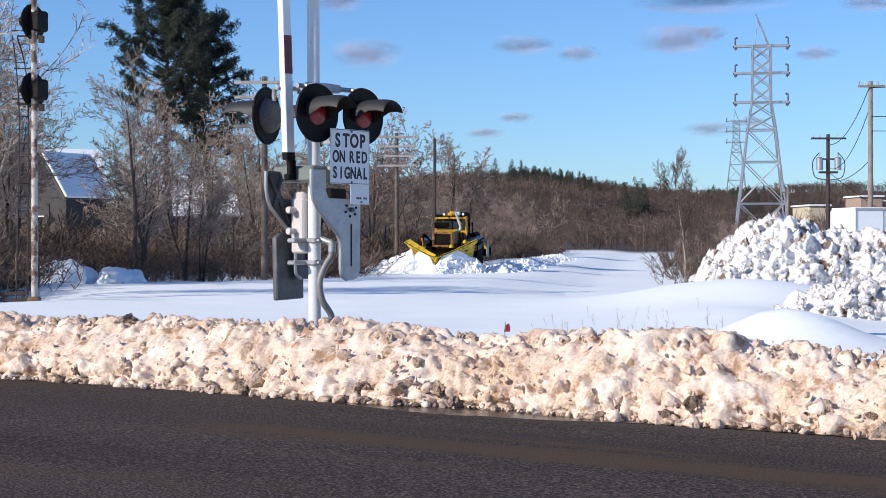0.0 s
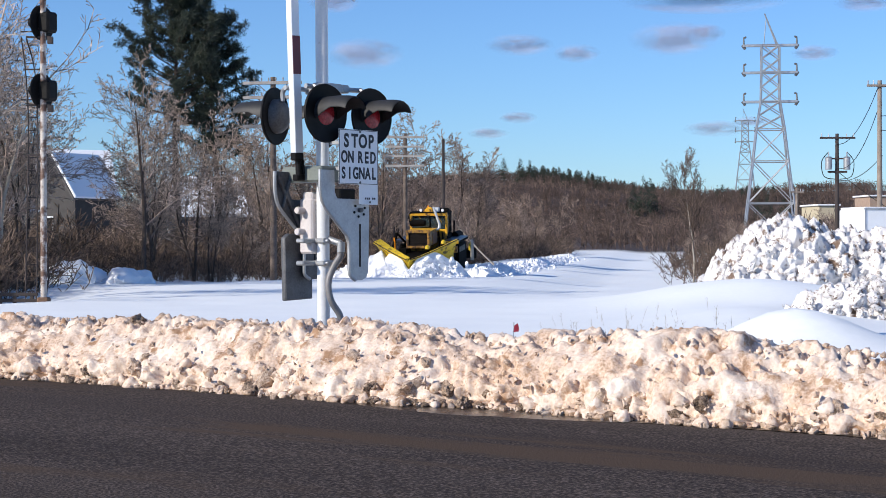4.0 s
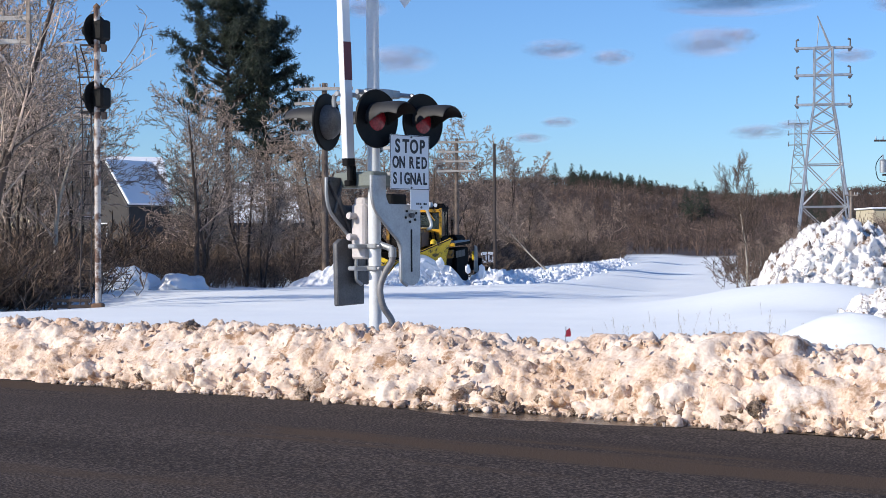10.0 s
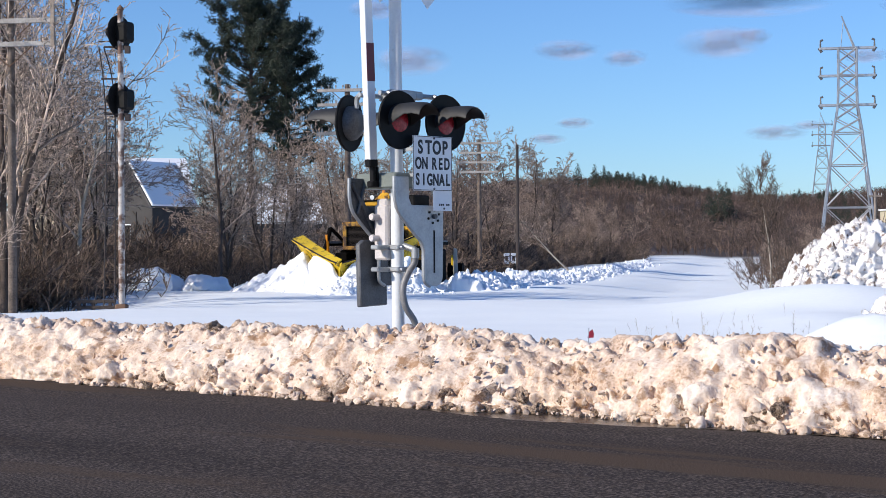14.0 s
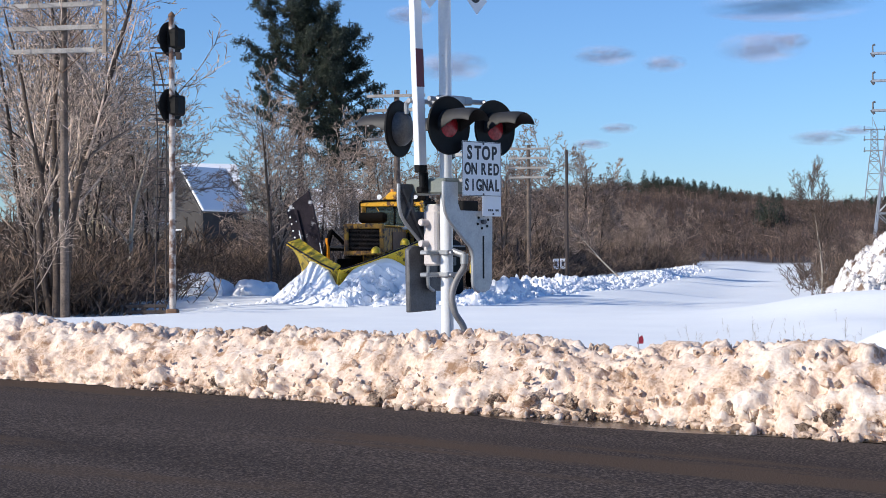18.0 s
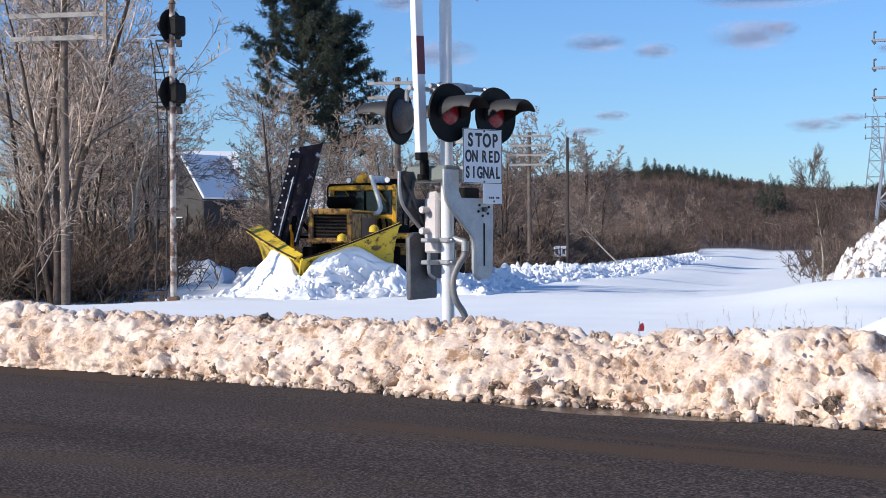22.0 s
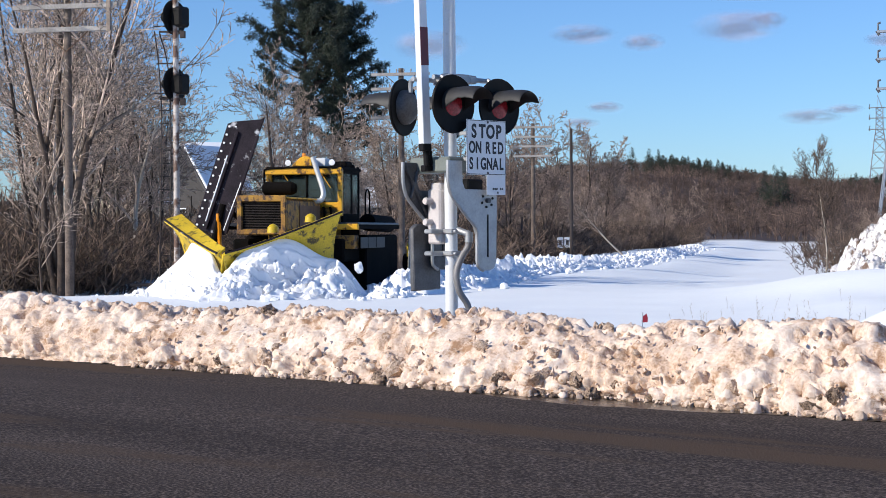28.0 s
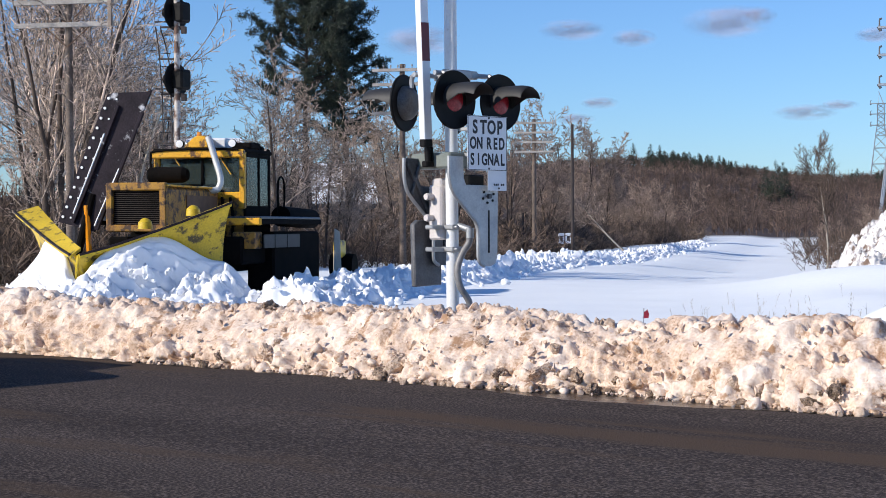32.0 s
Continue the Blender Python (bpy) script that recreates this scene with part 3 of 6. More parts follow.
def crossing_signal():
    sig = thing("crossing_signal", pose(-1.385, 17.5, 0.0, 0, 0, SIG_TURN), "white railroad crossing flasher post with a raised gate arm", "crossing signal")
    bm = bmesh.new()
    tube(bm, (0.0, 0, -0.1), (0.0, 0, 5.3), 0.069, n=28)
    part("mast", bm, WHITE_PAINT, sig, "white-painted steel mast", at=pose(0, 0, 0, 0, -0.4, 0))
    part("mast_cap", lathe([(0, 0.085), (0.04, 0.08), (0.07, 0.03)], 24), ALU, sig, at=pose(0, 0, 5.28, 90, 0, 0))
    part("foundation", boxes(((0, 0, 0.08), (0.5, 0.5, 0.4)), bevel=0.02), STEEL, sig)
    # lamp arm and lamps
    part("lamp_arm", tubes(((-0.42, -0.16, 3.14), (0.42, -0.16, 3.14), 0.027), ((-0.42, 0.16, 3.14), (0.42, 0.16, 3.14), 0.027), n=12), ALU, sig, "grey lamp crossarm pipes")
    part("arm_clamp", boxes(((0, 0, 3.14), (0.20, 0.40, 0.10)), ((0.14, -0.16, 3.14), (0.12, 0.09, 0.09)), ((-0.14, -0.16, 3.14), (0.12, 0.09, 0.09)),
                           ((0, 0, 3.14), (0.26, 0.10, 0.13)), bevel=0.015), ALU, sig)
    for x0 in (-0.38, 0.38):
        for y, back in ((-0.35, False), (0.35, True)):
            x = x0 + (0.06 if x0 < 0 and not back else 0)
            lamp = signal_lamp(sig, x, y, 2.845, back)
            s = -1 if not back else 1
            part("bracket", pipe([(x, s * 0.16, 3.14), (x, s * 0.20, 3.14), (x, s * 0.235, 3.10), (x, s * 0.24, 3.0)], 0.026, 8, 4), ALU, sig)
    # sign and plate
    sign = part("stop_sign", boxes(((0.10, -0.43, 2.395), (0.60, 0.004, 0.585)), bevel=0.001), SHEETING, sig, "white square sign reading stop on red signal")
    for k, (text, wide) in enumerate((("STOP", 0.47), ("ON RED", 0.51), ("SIGNAL", 0.53))):
        cells = len(text) - (0.55 if " " in text else 0)
        step = wide / (cells - 0.25)
        for i, ch in enumerate(text):
            if ch != " ":
                place = i - (0.55 if k == 1 and i > 2 else 0)
                lettering(ch, 0.200 if k == 0 else 0.172, sign, pose(0.10 + (place - (cells - 1) / 2) * step, -0.4335, 2.56 - 0.172 * k, 90, 0, 0), name="letter", stretch=0.80 if k == 0 else 0.70)
    part("border", boxes(((0.10, -0.4325, 2.110), (0.585, 0.002, 0.006)), ((0.10, -0.4325, 2.68), (0.585, 0.002, 0.006)),
                         ((-0.192, -0.4325, 2.395), (0.006, 0.002, 0.57)), ((0.392, -0.4325, 2.395), (0.006, 0.002, 0.57)), bevel=0), INK, sign)
    plate = part("number_plate", boxes(((0.265, -0.415, 2.02), (0.29, 0.004, 0.26)), bevel=0.001), SHEETING, sig, "small white plate with a line of fine print")
    for k in (0, 1, 2, 4, 5):
        part("print_bar", boxes(((0.22 + 0.028 * k, -0.418, 1.955), (0.02, 0.002, 0.022)), bevel=0), INK, plate)
    for z in (2.665, 2.125, 1.915):
        part("screw", tubes(((0.12 if z > 2 else 0.27, -0.432, z), (0.12 if z > 2 else 0.27, -0.44, z), 0.012), n=8), DARK_ALU, sign)
    for z in (2.56, 2.28):
        part("sign_bracket", boxes(((0.06, -0.24, z), (0.05, 0.38, 0.04)), bevel=0.005), ALU, sig)
    # gate mechanism
    mech = part("gate_mechanism", boxes(((-0.01, 0.16, 1.66), (0.22, 0.20, 0.60)), ((-0.01, 0.16, 1.98), (0.18, 0.16, 0.10)), bevel=0.02), HOUSING, sig, "pale painted gate mechanism housing")
    part("cover", boxes(((-0.04, 0.16, 2.22), (0.30, 0.62, 0.17)), bevel=0.02), GREEN_GREY, mech, "grey-green mechanism cover")
    for z in (1.83, 1.60):
        part("bolt_cap", tubes(((-0.10, 0.19, z), (-0.20, 0.19, z), 0.034), ((-0.20, 0.19, z), (-0.225, 0.19, z), 0.042, 0.034), n=16), HOUSING, mech)
    part("junction_box", boxes(((0.10, -0.17, 1.98), (0.24, 0.20, 0.16)), bevel=0.015), BLACK, sig, "black junction box")
    for z in (1.50, 1.26):
        part("clamp", boxes(((0, 0, z), (0.19, 0.19, 0.055)), ((-0.16, 0.10, z), (0.22, 0.12, 0.05)), bevel=0.012), ALU, sig, "bolted mast clamp")
        part("clamp_bolt", tubes(((0.06, -0.13, z), (0.06, 0.10, z), 0.016), ((-0.06, -0.13, z), (-0.06, 0.10, z), 0.016), n=8), STEEL, sig)
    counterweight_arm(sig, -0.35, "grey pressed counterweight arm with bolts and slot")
    # same plate as the front arm; its shade is painted with the darker metal
    rear = counterweight_arm(sig, 0.35, "counterweight arm ribbed inside, its shade put into a dark grey", DARK_ALU)
    part("rib", tubes(((-0.38, -0.03, 2.20), (0.0, -0.03, 1.58), 0.02), ((-0.20, -0.03, 2.16), (-0.30, -0.03, 1.86), 0.018), ((-0.05, -0.03, 1.9), (-0.02, -0.03, 1.6), 0.018), n=6), DARK_ALU, rear)
    part("counterweight", slab([(-0.22, 1.53), (-0.15, 1.58), (0.17, 1.57), (0.20, 1.5), (0.21, 0.86), (-0.20, 0.845)], 0.07, 0.012), DARK_ALU, rear, "slab counterweight of dull grey iron", at=pose(0, 0.07, 0))
    part("cross_shaft", tubes(((0.18, -0.36, 1.83), (0.18, 0.42, 1.83), 0.03), n=12), DARK_ALU, sig)
    # gate arm, raised
    arm = part("gate_arm", boxes(((0, 0, 1.6), (0.115, 0.085, 3.3)), bevel=0.006), SHEETING, sig, "white gate arm with red bands", at=pose(-0.30, 0.10, 2.42, 0, -2.4, 0))
    for z in (1.07, 2.0, 2.9):
        part("red_band", boxes(((0, -0.044, z), (0.112, 0.004, 0.41)), bevel=0.001), RED_SHEETING, arm, "dark red reflective band")
    part("arm_socket", boxes(((0, 0.0, -0.01), (0.125, 0.09, 0.09)), ((0.035, 0.02, -0.12), (0.05, 0.07, 0.20)), ((0.09, 0.02, -0.13), (0.03, 0.06, 0.16)), ((0.06, 0.04, -0.24), (0.13, 0.09, 0.07)), bevel=0.012), BLACK, arm, "dark arm socket")
    # conduit
    part("conduit", pipe([(0.06, -0.20, 1.42), (0.055, -0.19, 1.33), (0.0, -0.15, 1.22), (-0.06, -0.13, 1.05), (-0.04, -0.15, 0.86), (0.07, -0.17, 0.70), (0.09, -0.17, 0.55), (0.08, -0.16, 0.1)], 0.036, 12, 6), CONDUIT, sig, "grey flexible conduit looping down")
    part("elbow", tubes(((0.06, -0.20, 1.38), (0.06, -0.20, 1.49), 0.043), ((0.06, -0.20, 1.47), (0.02, -0.05, 1.52), 0.036), n=14), ALU, sig)
    # crossbuck
    for sgn in (-1, 1):
        blade = part("crossbuck_blade", boxes(((0, -0.11 - 0.008 * sgn, 0), (1.22, 0.005, 0.23)), bevel=0.001), SHEETING, sig, "white crossbuck blade", at=pose(0, 0, 4.62, 0, 45 * sgn, 0))
        if sgn > 0:
            lettering("RAILROAD", 0.20, blade, pose(0, -0.1225, 0, 90, 0, 0), spacing=1.12)
    return sig


crossing_signal()


# ---- lumps of snow ----
def lump_mesh(seed, points=15, cuts=1, rough=0.16, flat=0.8, soft=0.25):
    """A broken block of snow: a faceted hull, softened and roughened."""
    rng = random.Random(seed)
    bm = bmesh.new()
    for k in range(points):
        d = Vector((rng.gauss(0, 1), rng.gauss(0, 1), rng.gauss(0, 1))).normalized() * rng.uniform(0.78, 1.12)
        bm.verts.new((d.x, d.y * 0.85, d.z * flat))
    out = bmesh.ops.convex_hull(bm, input=bm.verts)
    bmesh.ops.delete(bm, geom=[v for v in bm.verts if not v.link_faces], context="VERTS")
    bmesh.ops.subdivide_edges(bm, edges=list(bm.edges), cuts=cuts, use_grid_fill=True, smooth=soft)
    for v in bm.verts:
        p = v.co * 2.0 + Vector((seed * 7.3, seed * 3.1, 0))
        v.co *= 1 + rough * noise.fractal(p, 0.8, 2.1, 4)
    return mesh_of(bm, "lump", 38)


LUMPS = [lump_mesh(i, 16, 2, 0.38, 0.8, 0.35) for i in range(10)]
DIRTY_LUMPS, WET_SHADE_LUMPS = [], []
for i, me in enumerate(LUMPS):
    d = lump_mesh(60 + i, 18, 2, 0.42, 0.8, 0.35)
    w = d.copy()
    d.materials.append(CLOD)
    w.materials.append(WET_SHADE_CLOD)
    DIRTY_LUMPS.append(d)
    WET_SHADE_LUMPS.append(w)
    me.materials.append(CLUMP)


def lumpy(x, y, z, size=1.0, gain=1.0):
    """Clotted relief: rounded clods with dark gaps between them."""
    p = Vector((x, y, z)) / size
    d1 = noise.voronoi(p + 0.35 * noise.noise_vector(p * 1.3))[0][0]
    d2 = noise.voronoi(p * 2.3 + Vector((5, 1, 7)) + 0.3 * noise.noise_vector(p * 3))[0][0]
    a, b = math.sqrt(max(0.0, 1 - (d1 / 0.80) ** 2)), math.sqrt(max(0.0, 1 - (d2 / 0.80) ** 2))
    c = abs(noise.noise(p * 1.7 + Vector((3, 3, 3)))) + 0.5 * abs(noise.noise(p * 3.6))
    return gain * (0.34 * (a - 0.65) + 0.26 * (b - 0.65) + 0.55 * noise.fractal(p * 0.9, 0.75, 2.1, 6) - 0.40 * (c - 0.35))


def chunky(x, y, z, size=1.0, gain=1.0):
    """Broken relief: blocks that stand at odds, each with a tilted face."""
    p = Vector((x, y, z)) / size
    p += 0.35 * noise.noise_vector(p * 0.9)
    f = Vector((p.x % 1 - 0.5, p.y % 1 - 0.5, p.z % 1 - 0.5))
    return gain * (0.8 * (noise.cell(p) - 0.5) + 0.55 * noise.cell_vector(p).dot(f))


# ---- roadside bank ----
BANK = [(0.00, 0.0), (0.02, 0.10), (0.12, 0.22), (0.32, 0.40), (0.58, 0.55), (0.82, 0.62), (1.05, 0.62), (1.3, 0.55), (1.6, 0.42), (2.0, 0.28), (2.4, 0.15)]


def bank_profile(t):
    k = t * (len(BANK) - 1)
    i = min(len(BANK) - 2, int(k))
    f = k - i
    return BANK[i][0] * (1 - f) + BANK[i + 1][0] * f, BANK[i][1] * (1 - f) + BANK[i + 1][1] * f


def snow_bank():
    bank = thing("snow_bank", Matrix.Identity(4), "roadside bank of ploughed snow stained tan with road dirt", "snow bank")
    us = np.arange(-18.0, 9.0, 0.024)
    vs = np.linspace(0, 1, 84)
    verts = []
    for v in vs:
        w, h = bank_profile(v)
        w2, h2 = bank_profile(min(1, v + 0.03))
        nrm = Vector((-(h2 - h), w2 - w + 1e-4)).normalized()
        for u in us:
            tall = 0.96 - 0.13 * smooth(-2.0, 4.5, u) + 0.17 * noise.noise((u * 0.55, 3.0, 0)) + 0.10 * noise.noise((u * 1.7, 8.0, 0))
            edge = 0.16 * noise.noise((u * 0.6, 1.0, 2.0)) + 0.08 * noise.noise((u * 2.1, 4.0, 2.0))
            k = lumpy(u, w, h, 0.34, 0.25) + lumpy(u + 40, w, h, 0.15, 0.16) + lumpy(u + 80, w, h, 0.075, 0.085)
            face = smooth(0.1, 0.35, h) * (0.75 + 0.5 * noise.noise((u * 0.8, v * 4, 5)))
            k *= 0.55 + 0.75 * smooth(-0.25, 0.35, noise.noise((u * 0.9, w * 2.0, 11.0)))
            k *= 1.0 - 0.70 * smooth(0.12, 0.26, h) * smooth(0.62, 0.5, h) * max(0, min(1, face))
            k = 0.12 * math.tanh(k / 0.12)
            x, y, z = on_road(u, EDGE + edge * (1 - v) + w + nrm.x * k, max(-0.05, h * tall + nrm.y * k * smooth(0, 0.06, v)))
            verts.append((x, y, z))
    nu = len(us)
    faces = [(j * nu + i, j * nu + i + 1, (j + 1) * nu + i + 1, (j + 1) * nu + i) for j in range(len(vs) - 1) for i in range(nu - 1)]
    me = bpy.data.meshes.new("bank_body")
    me.from_pydata(verts, [], faces)
    me.shade_smooth()
    part("bank_body", me, DIRTY, bank)
    rng = random.Random(4)

    def spot(i):
        """A place on the bank's skin and a clod's size."""
        u = -14 + 21.5 * rng.random()
        kind = rng.random()
        if kind < 0.46:
            w, r = rng.gauss(0.0, 0.06), 0.03 + 0.09 * rng.random() ** 2
        elif kind < 0.66:
            w, r = rng.uniform(0.04, 0.5), 0.015 + 0.06 * rng.random() ** 2.5
        else:
            w, r = rng.uniform(0.62, 1.3), 0.03 + 0.075 * rng.random() ** 2
        edge = 0.16 * noise.noise((u * 0.6, 1.0, 2.0)) + 0.08 * noise.noise((u * 2.1, 4.0, 2.0))
        h = 0.0
        for a, b in zip(BANK, BANK[1:]):
            if a[0] <= w <= b[0]:
                h = a[1] + (b[1] - a[1]) * (w - a[0]) / (b[0] - a[0])
        q = on_road(u, EDGE + w + edge * max(0, 1 - max(0, w)), h * (0.96 - 0.13 * smooth(-2.0, 4.5, u) + 0.17 * noise.noise((u * 0.55, 3.0, 0))) + r * 0.10 + 0.01)
        return q, Euler((rng.uniform(-.6, .6), rng.uniform(-.6, .6), rng.uniform(0, 6.3))), r, w
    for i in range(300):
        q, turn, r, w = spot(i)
        # most foot clods take the dark copy, wet dirt plus painted shade
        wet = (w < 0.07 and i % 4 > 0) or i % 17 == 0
        part("clod", (WET_SHADE_LUMPS if wet else DIRTY_LUMPS)[i % 10], CLOD, bank, at=Matrix.LocRotScale(q, turn, (r * 1.15, r, r)))
    rest_v, rest_f = [], []
    lumps = [(np.array([v.co[:] for v in me.vertices]), [tuple(p.vertices) for p in me.polygons]) for me in [lump_mesh(90 + k, 14, 1, 0.42, 0.8, 0.3) for k in range(6)]]
    for i in range(520):
        q, turn, r, w = spot(i)
        vs_, fs_ = lumps[i % 6]
        n0 = len(rest_v)
        rest_v.extend((vs_ @ np.array(turn.to_matrix()).T * r * 0.9 + np.array(q)).tolist())
        rest_f.extend(tuple(n0 + x for x in f) for f in fs_)
    me = bpy.data.meshes.new("clod_crust")
    me.from_pydata(rest_v, [], rest_f)
    me.shade_smooth()
    tagged(part("clod_crust", me, DIRTY, bank), kind="stuff")
    # crumbs strewn over the face and along the foot
    verts, faces = [], []
    shapes = []
    for k in range(8):
        me = lump_mesh(100 + k, 10, 0, 0.1, 0.8) if k < 4 else lump_mesh(100 + k, 8, 0, 0.15, 0.65)
        shapes.append((np.array([v.co[:] for v in me.vertices]), [tuple(p.vertices) for p in me.polygons]))
        bpy.data.meshes.remove(me)
    for i in range(1900):
        u = -14 + 21 * rng.random()
        kind = rng.random()
        w = rng.gauss(-0.03, 0.09) if kind < 0.45 else (rng.uniform(0.0, 0.75) if kind < 0.7 else rng.uniform(0.6, 1.5))
        r = 0.012 + 0.040 * rng.random() ** 2.5
        h = 0.0
        for a, b in zip(BANK, BANK[1:]):
            if a[0] <= w <= b[0]:
                h = a[1] + (b[1] - a[1]) * (w - a[0]) / (b[0] - a[0])
        edge = 0.16 * noise.noise((u * 0.6, 1.0, 2.0)) + 0.08 * noise.noise((u * 2.1, 4.0, 2.0))
        lift = 0.02 if w < 0.05 else rng.uniform(0.0, 0.07)
        q = on_road(u, EDGE + w + edge * max(0, 1 - max(0, w)) - (0.03 if h > 0 else 0), h * (0.96 - 0.13 * smooth(-2.0, 4.5, u) + 0.17 * noise.noise((u * 0.55, 3.0, 0))) + lift)
        vs_, fs_ = shapes[i % 8]
        rot = np.array(Euler([rng.uniform(0, 6.3) for _ in range(3)]).to_matrix())
        n0 = len(verts)
        verts.extend((vs_ @ rot.T * r + np.array(q)).tolist())
        faces.extend(tuple(n0 + x for x in f) for f in fs_)
    # wet ice along the foot, darkened to paint the shadow line there
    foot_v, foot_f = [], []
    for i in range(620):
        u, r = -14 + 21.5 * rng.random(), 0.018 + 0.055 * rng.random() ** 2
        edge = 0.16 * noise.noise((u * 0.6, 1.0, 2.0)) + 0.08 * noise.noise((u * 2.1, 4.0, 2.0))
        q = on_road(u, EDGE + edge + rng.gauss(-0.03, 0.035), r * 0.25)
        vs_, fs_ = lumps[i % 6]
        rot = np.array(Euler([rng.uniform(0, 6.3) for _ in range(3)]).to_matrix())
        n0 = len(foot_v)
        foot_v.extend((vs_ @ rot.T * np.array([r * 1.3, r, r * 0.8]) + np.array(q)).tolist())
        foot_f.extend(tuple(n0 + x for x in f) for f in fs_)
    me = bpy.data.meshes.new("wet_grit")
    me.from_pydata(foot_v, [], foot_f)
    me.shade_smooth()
    tagged(part("wet_grit", me, WET_SHADE_CLOD, bank, "dark wet ice with painted shade along the foot of the bank"), kind="stuff")
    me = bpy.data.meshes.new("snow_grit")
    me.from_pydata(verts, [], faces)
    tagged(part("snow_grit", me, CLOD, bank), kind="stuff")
    return bank


snow_bank()


# ---- poles along the track ----
def telegraph_pole(p, height, arms, label, turn=0.0, wide=2.15, girth=0.13):
    pole = thing("telegraph_pole", pose(p[0], p[1], ground_z(*p) - 0.1, 0, 0, turn), label, "utility pole", "poles along the track")
    part("pole", tubes(((0, 0, 0), (0, 0, height), girth, girth * 0.75), n=12), TRUNK_WOOD, pole)
    for k in range(arms):
        z = height - 0.22 - 0.52 * k
        arm = part("crossarm", boxes(((0, -0.13, z), (wide, 0.09, 0.11)), bevel=0.008), ARM_WOOD, pole, "bleached wooden crossarm")
        for i in range(8):
            x = (i - 3.5) * wide / 8.2
            part("insulator", tubes(((x, -0.13, z + 0.05), (x, -0.13, z + 0.12), 0.018, 0.016), ((x, -0.13, z + 0.12), (x, -0.13, z + 0.19), 0.034, 0.022), n=8), CONDUIT, arm)
        part("brace", tubes(((0.55, -0.10, z - 0.04), (0.0, -0.10, z - 0.5), 0.014), ((-0.55, -0.10, z - 0.04), (0.0, -0.10, z - 0.5), 0.014), n=5), RUST, pole)
    return pole


telegraph_pole((-11.6, 36.0), 7.45, 3, "weathered telegraph pole with broken bleached crossarms", -7, 2.55, 0.10)
telegraph_pole((-6.4, 58), 7.4, 4, "weathered telegraph pole with four crossarms", -7)
telegraph_pole((-2.52, 88), 7.7, 4, "weathered grey telegraph pole with four crossarms", -7)
broken = bpy.data.objects["telegraph_pole"]
for x in (1.08,):
    part("end_board", boxes(((x, -0.20, 6.85), (0.09, 0.05, 1.5)), bevel=0.006), POLE_WOOD, broken, "weathered upright board tying the crossarms")
dark_pole = thing("dark_post", pose(-0.45, 88.0, 0.0), "tall dark wooden post without crossarms", "post")
part("post", tubes(((0, 0, -0.5), (0, 0, 7.05), 0.10, 0.08), n=10), DARK_WOOD, dark_pole)


# ---- searchlight signal mast ----
def signal_mast():
    x, y = -9.1, 36.0
    mast = thing("signal_mast", pose(x, y, -0.12, 0, 0, 0), "rust-streaked white railway signal mast with two dark heads", "railway signal")
    part("pole", tubes(((0, 0, 0), (0, 0, 7.0), 0.072, 0.066), n=16), RUST_WHITE, mast)
    part("finial", lathe([(0, 0.085), (0.05, 0.07), (0.12, 0.0)], 14), RUST, mast, at=pose(0, 0, 7.0, 90, 0, 0))
    part("base", boxes(((0, 0, 0.12), (0.26, 0.26, 0.5)), bevel=0.03), RUST, mast, "rusted base casting")
    for z in (6.50, 4.98):
        head = part("signal_head", lathe([(0.0, 0.385), (0.02, 0.40), (0.03, 0.375), (0.03, 0.12)], 36), BLACK, mast, "round black signal head", at=pose(-0.04, 0.12, z, 0, 0, 62))
        part("back_case", boxes(((0, -0.14, 0), (0.34, 0.34, 0.46)), bevel=0.05), BLACK, head)
        part("visor", tubes(((0, 0.03, 0.03), (0, 0.34, 0.03), 0.11), n=14), BLACK, head)
        part("bracket", boxes(((-0.12, 0, z - 0.33), (0.52, 0.05, 0.045)), ((0.16, 0, z - 0.40), (0.12, 0.1, 0.16)), bevel=0.008), DARK_WOOD, mast)
        part("platform_bar", boxes(((-0.26, 0.05, z - 0.20), (0.5, 0.04, 0.03)), bevel=0.005), DARK_WOOD, mast)
    part("ladder_rail", pipe([(-0.52, 0.1, 6.2), (-0.42, 0.1, 5.4), (-0.36, 0.1, 4.0), (-0.44, 0.1, 0.3)], 0.014, 6, 4), DARK_WOOD, mast, "thin rusty ladder rail")
    part("ladder_rail", pipe([(-0.46, 0.3, 6.2), (-0.26, 0.3, 5.4), (-0.20, 0.3, 4.0), (-0.24, 0.3, 0.3)], 0.014, 6, 4), DARK_WOOD, mast, "thin rusty ladder rail")
    for k in range(18):
        z = 0.5 + 0.3 * k
        part("rung", tubes(((-0.42, 0.1, z), (-0.22, 0.3, z), 0.010), n=5), DARK_WOOD, mast)
    for z in (5.45, 3.55, 2.35):
        part("strut", boxes(((-0.17, 0.0, z), (0.55, 0.035, 0.035)), bevel=0.005), DARK_WOOD, mast)


signal_mast()


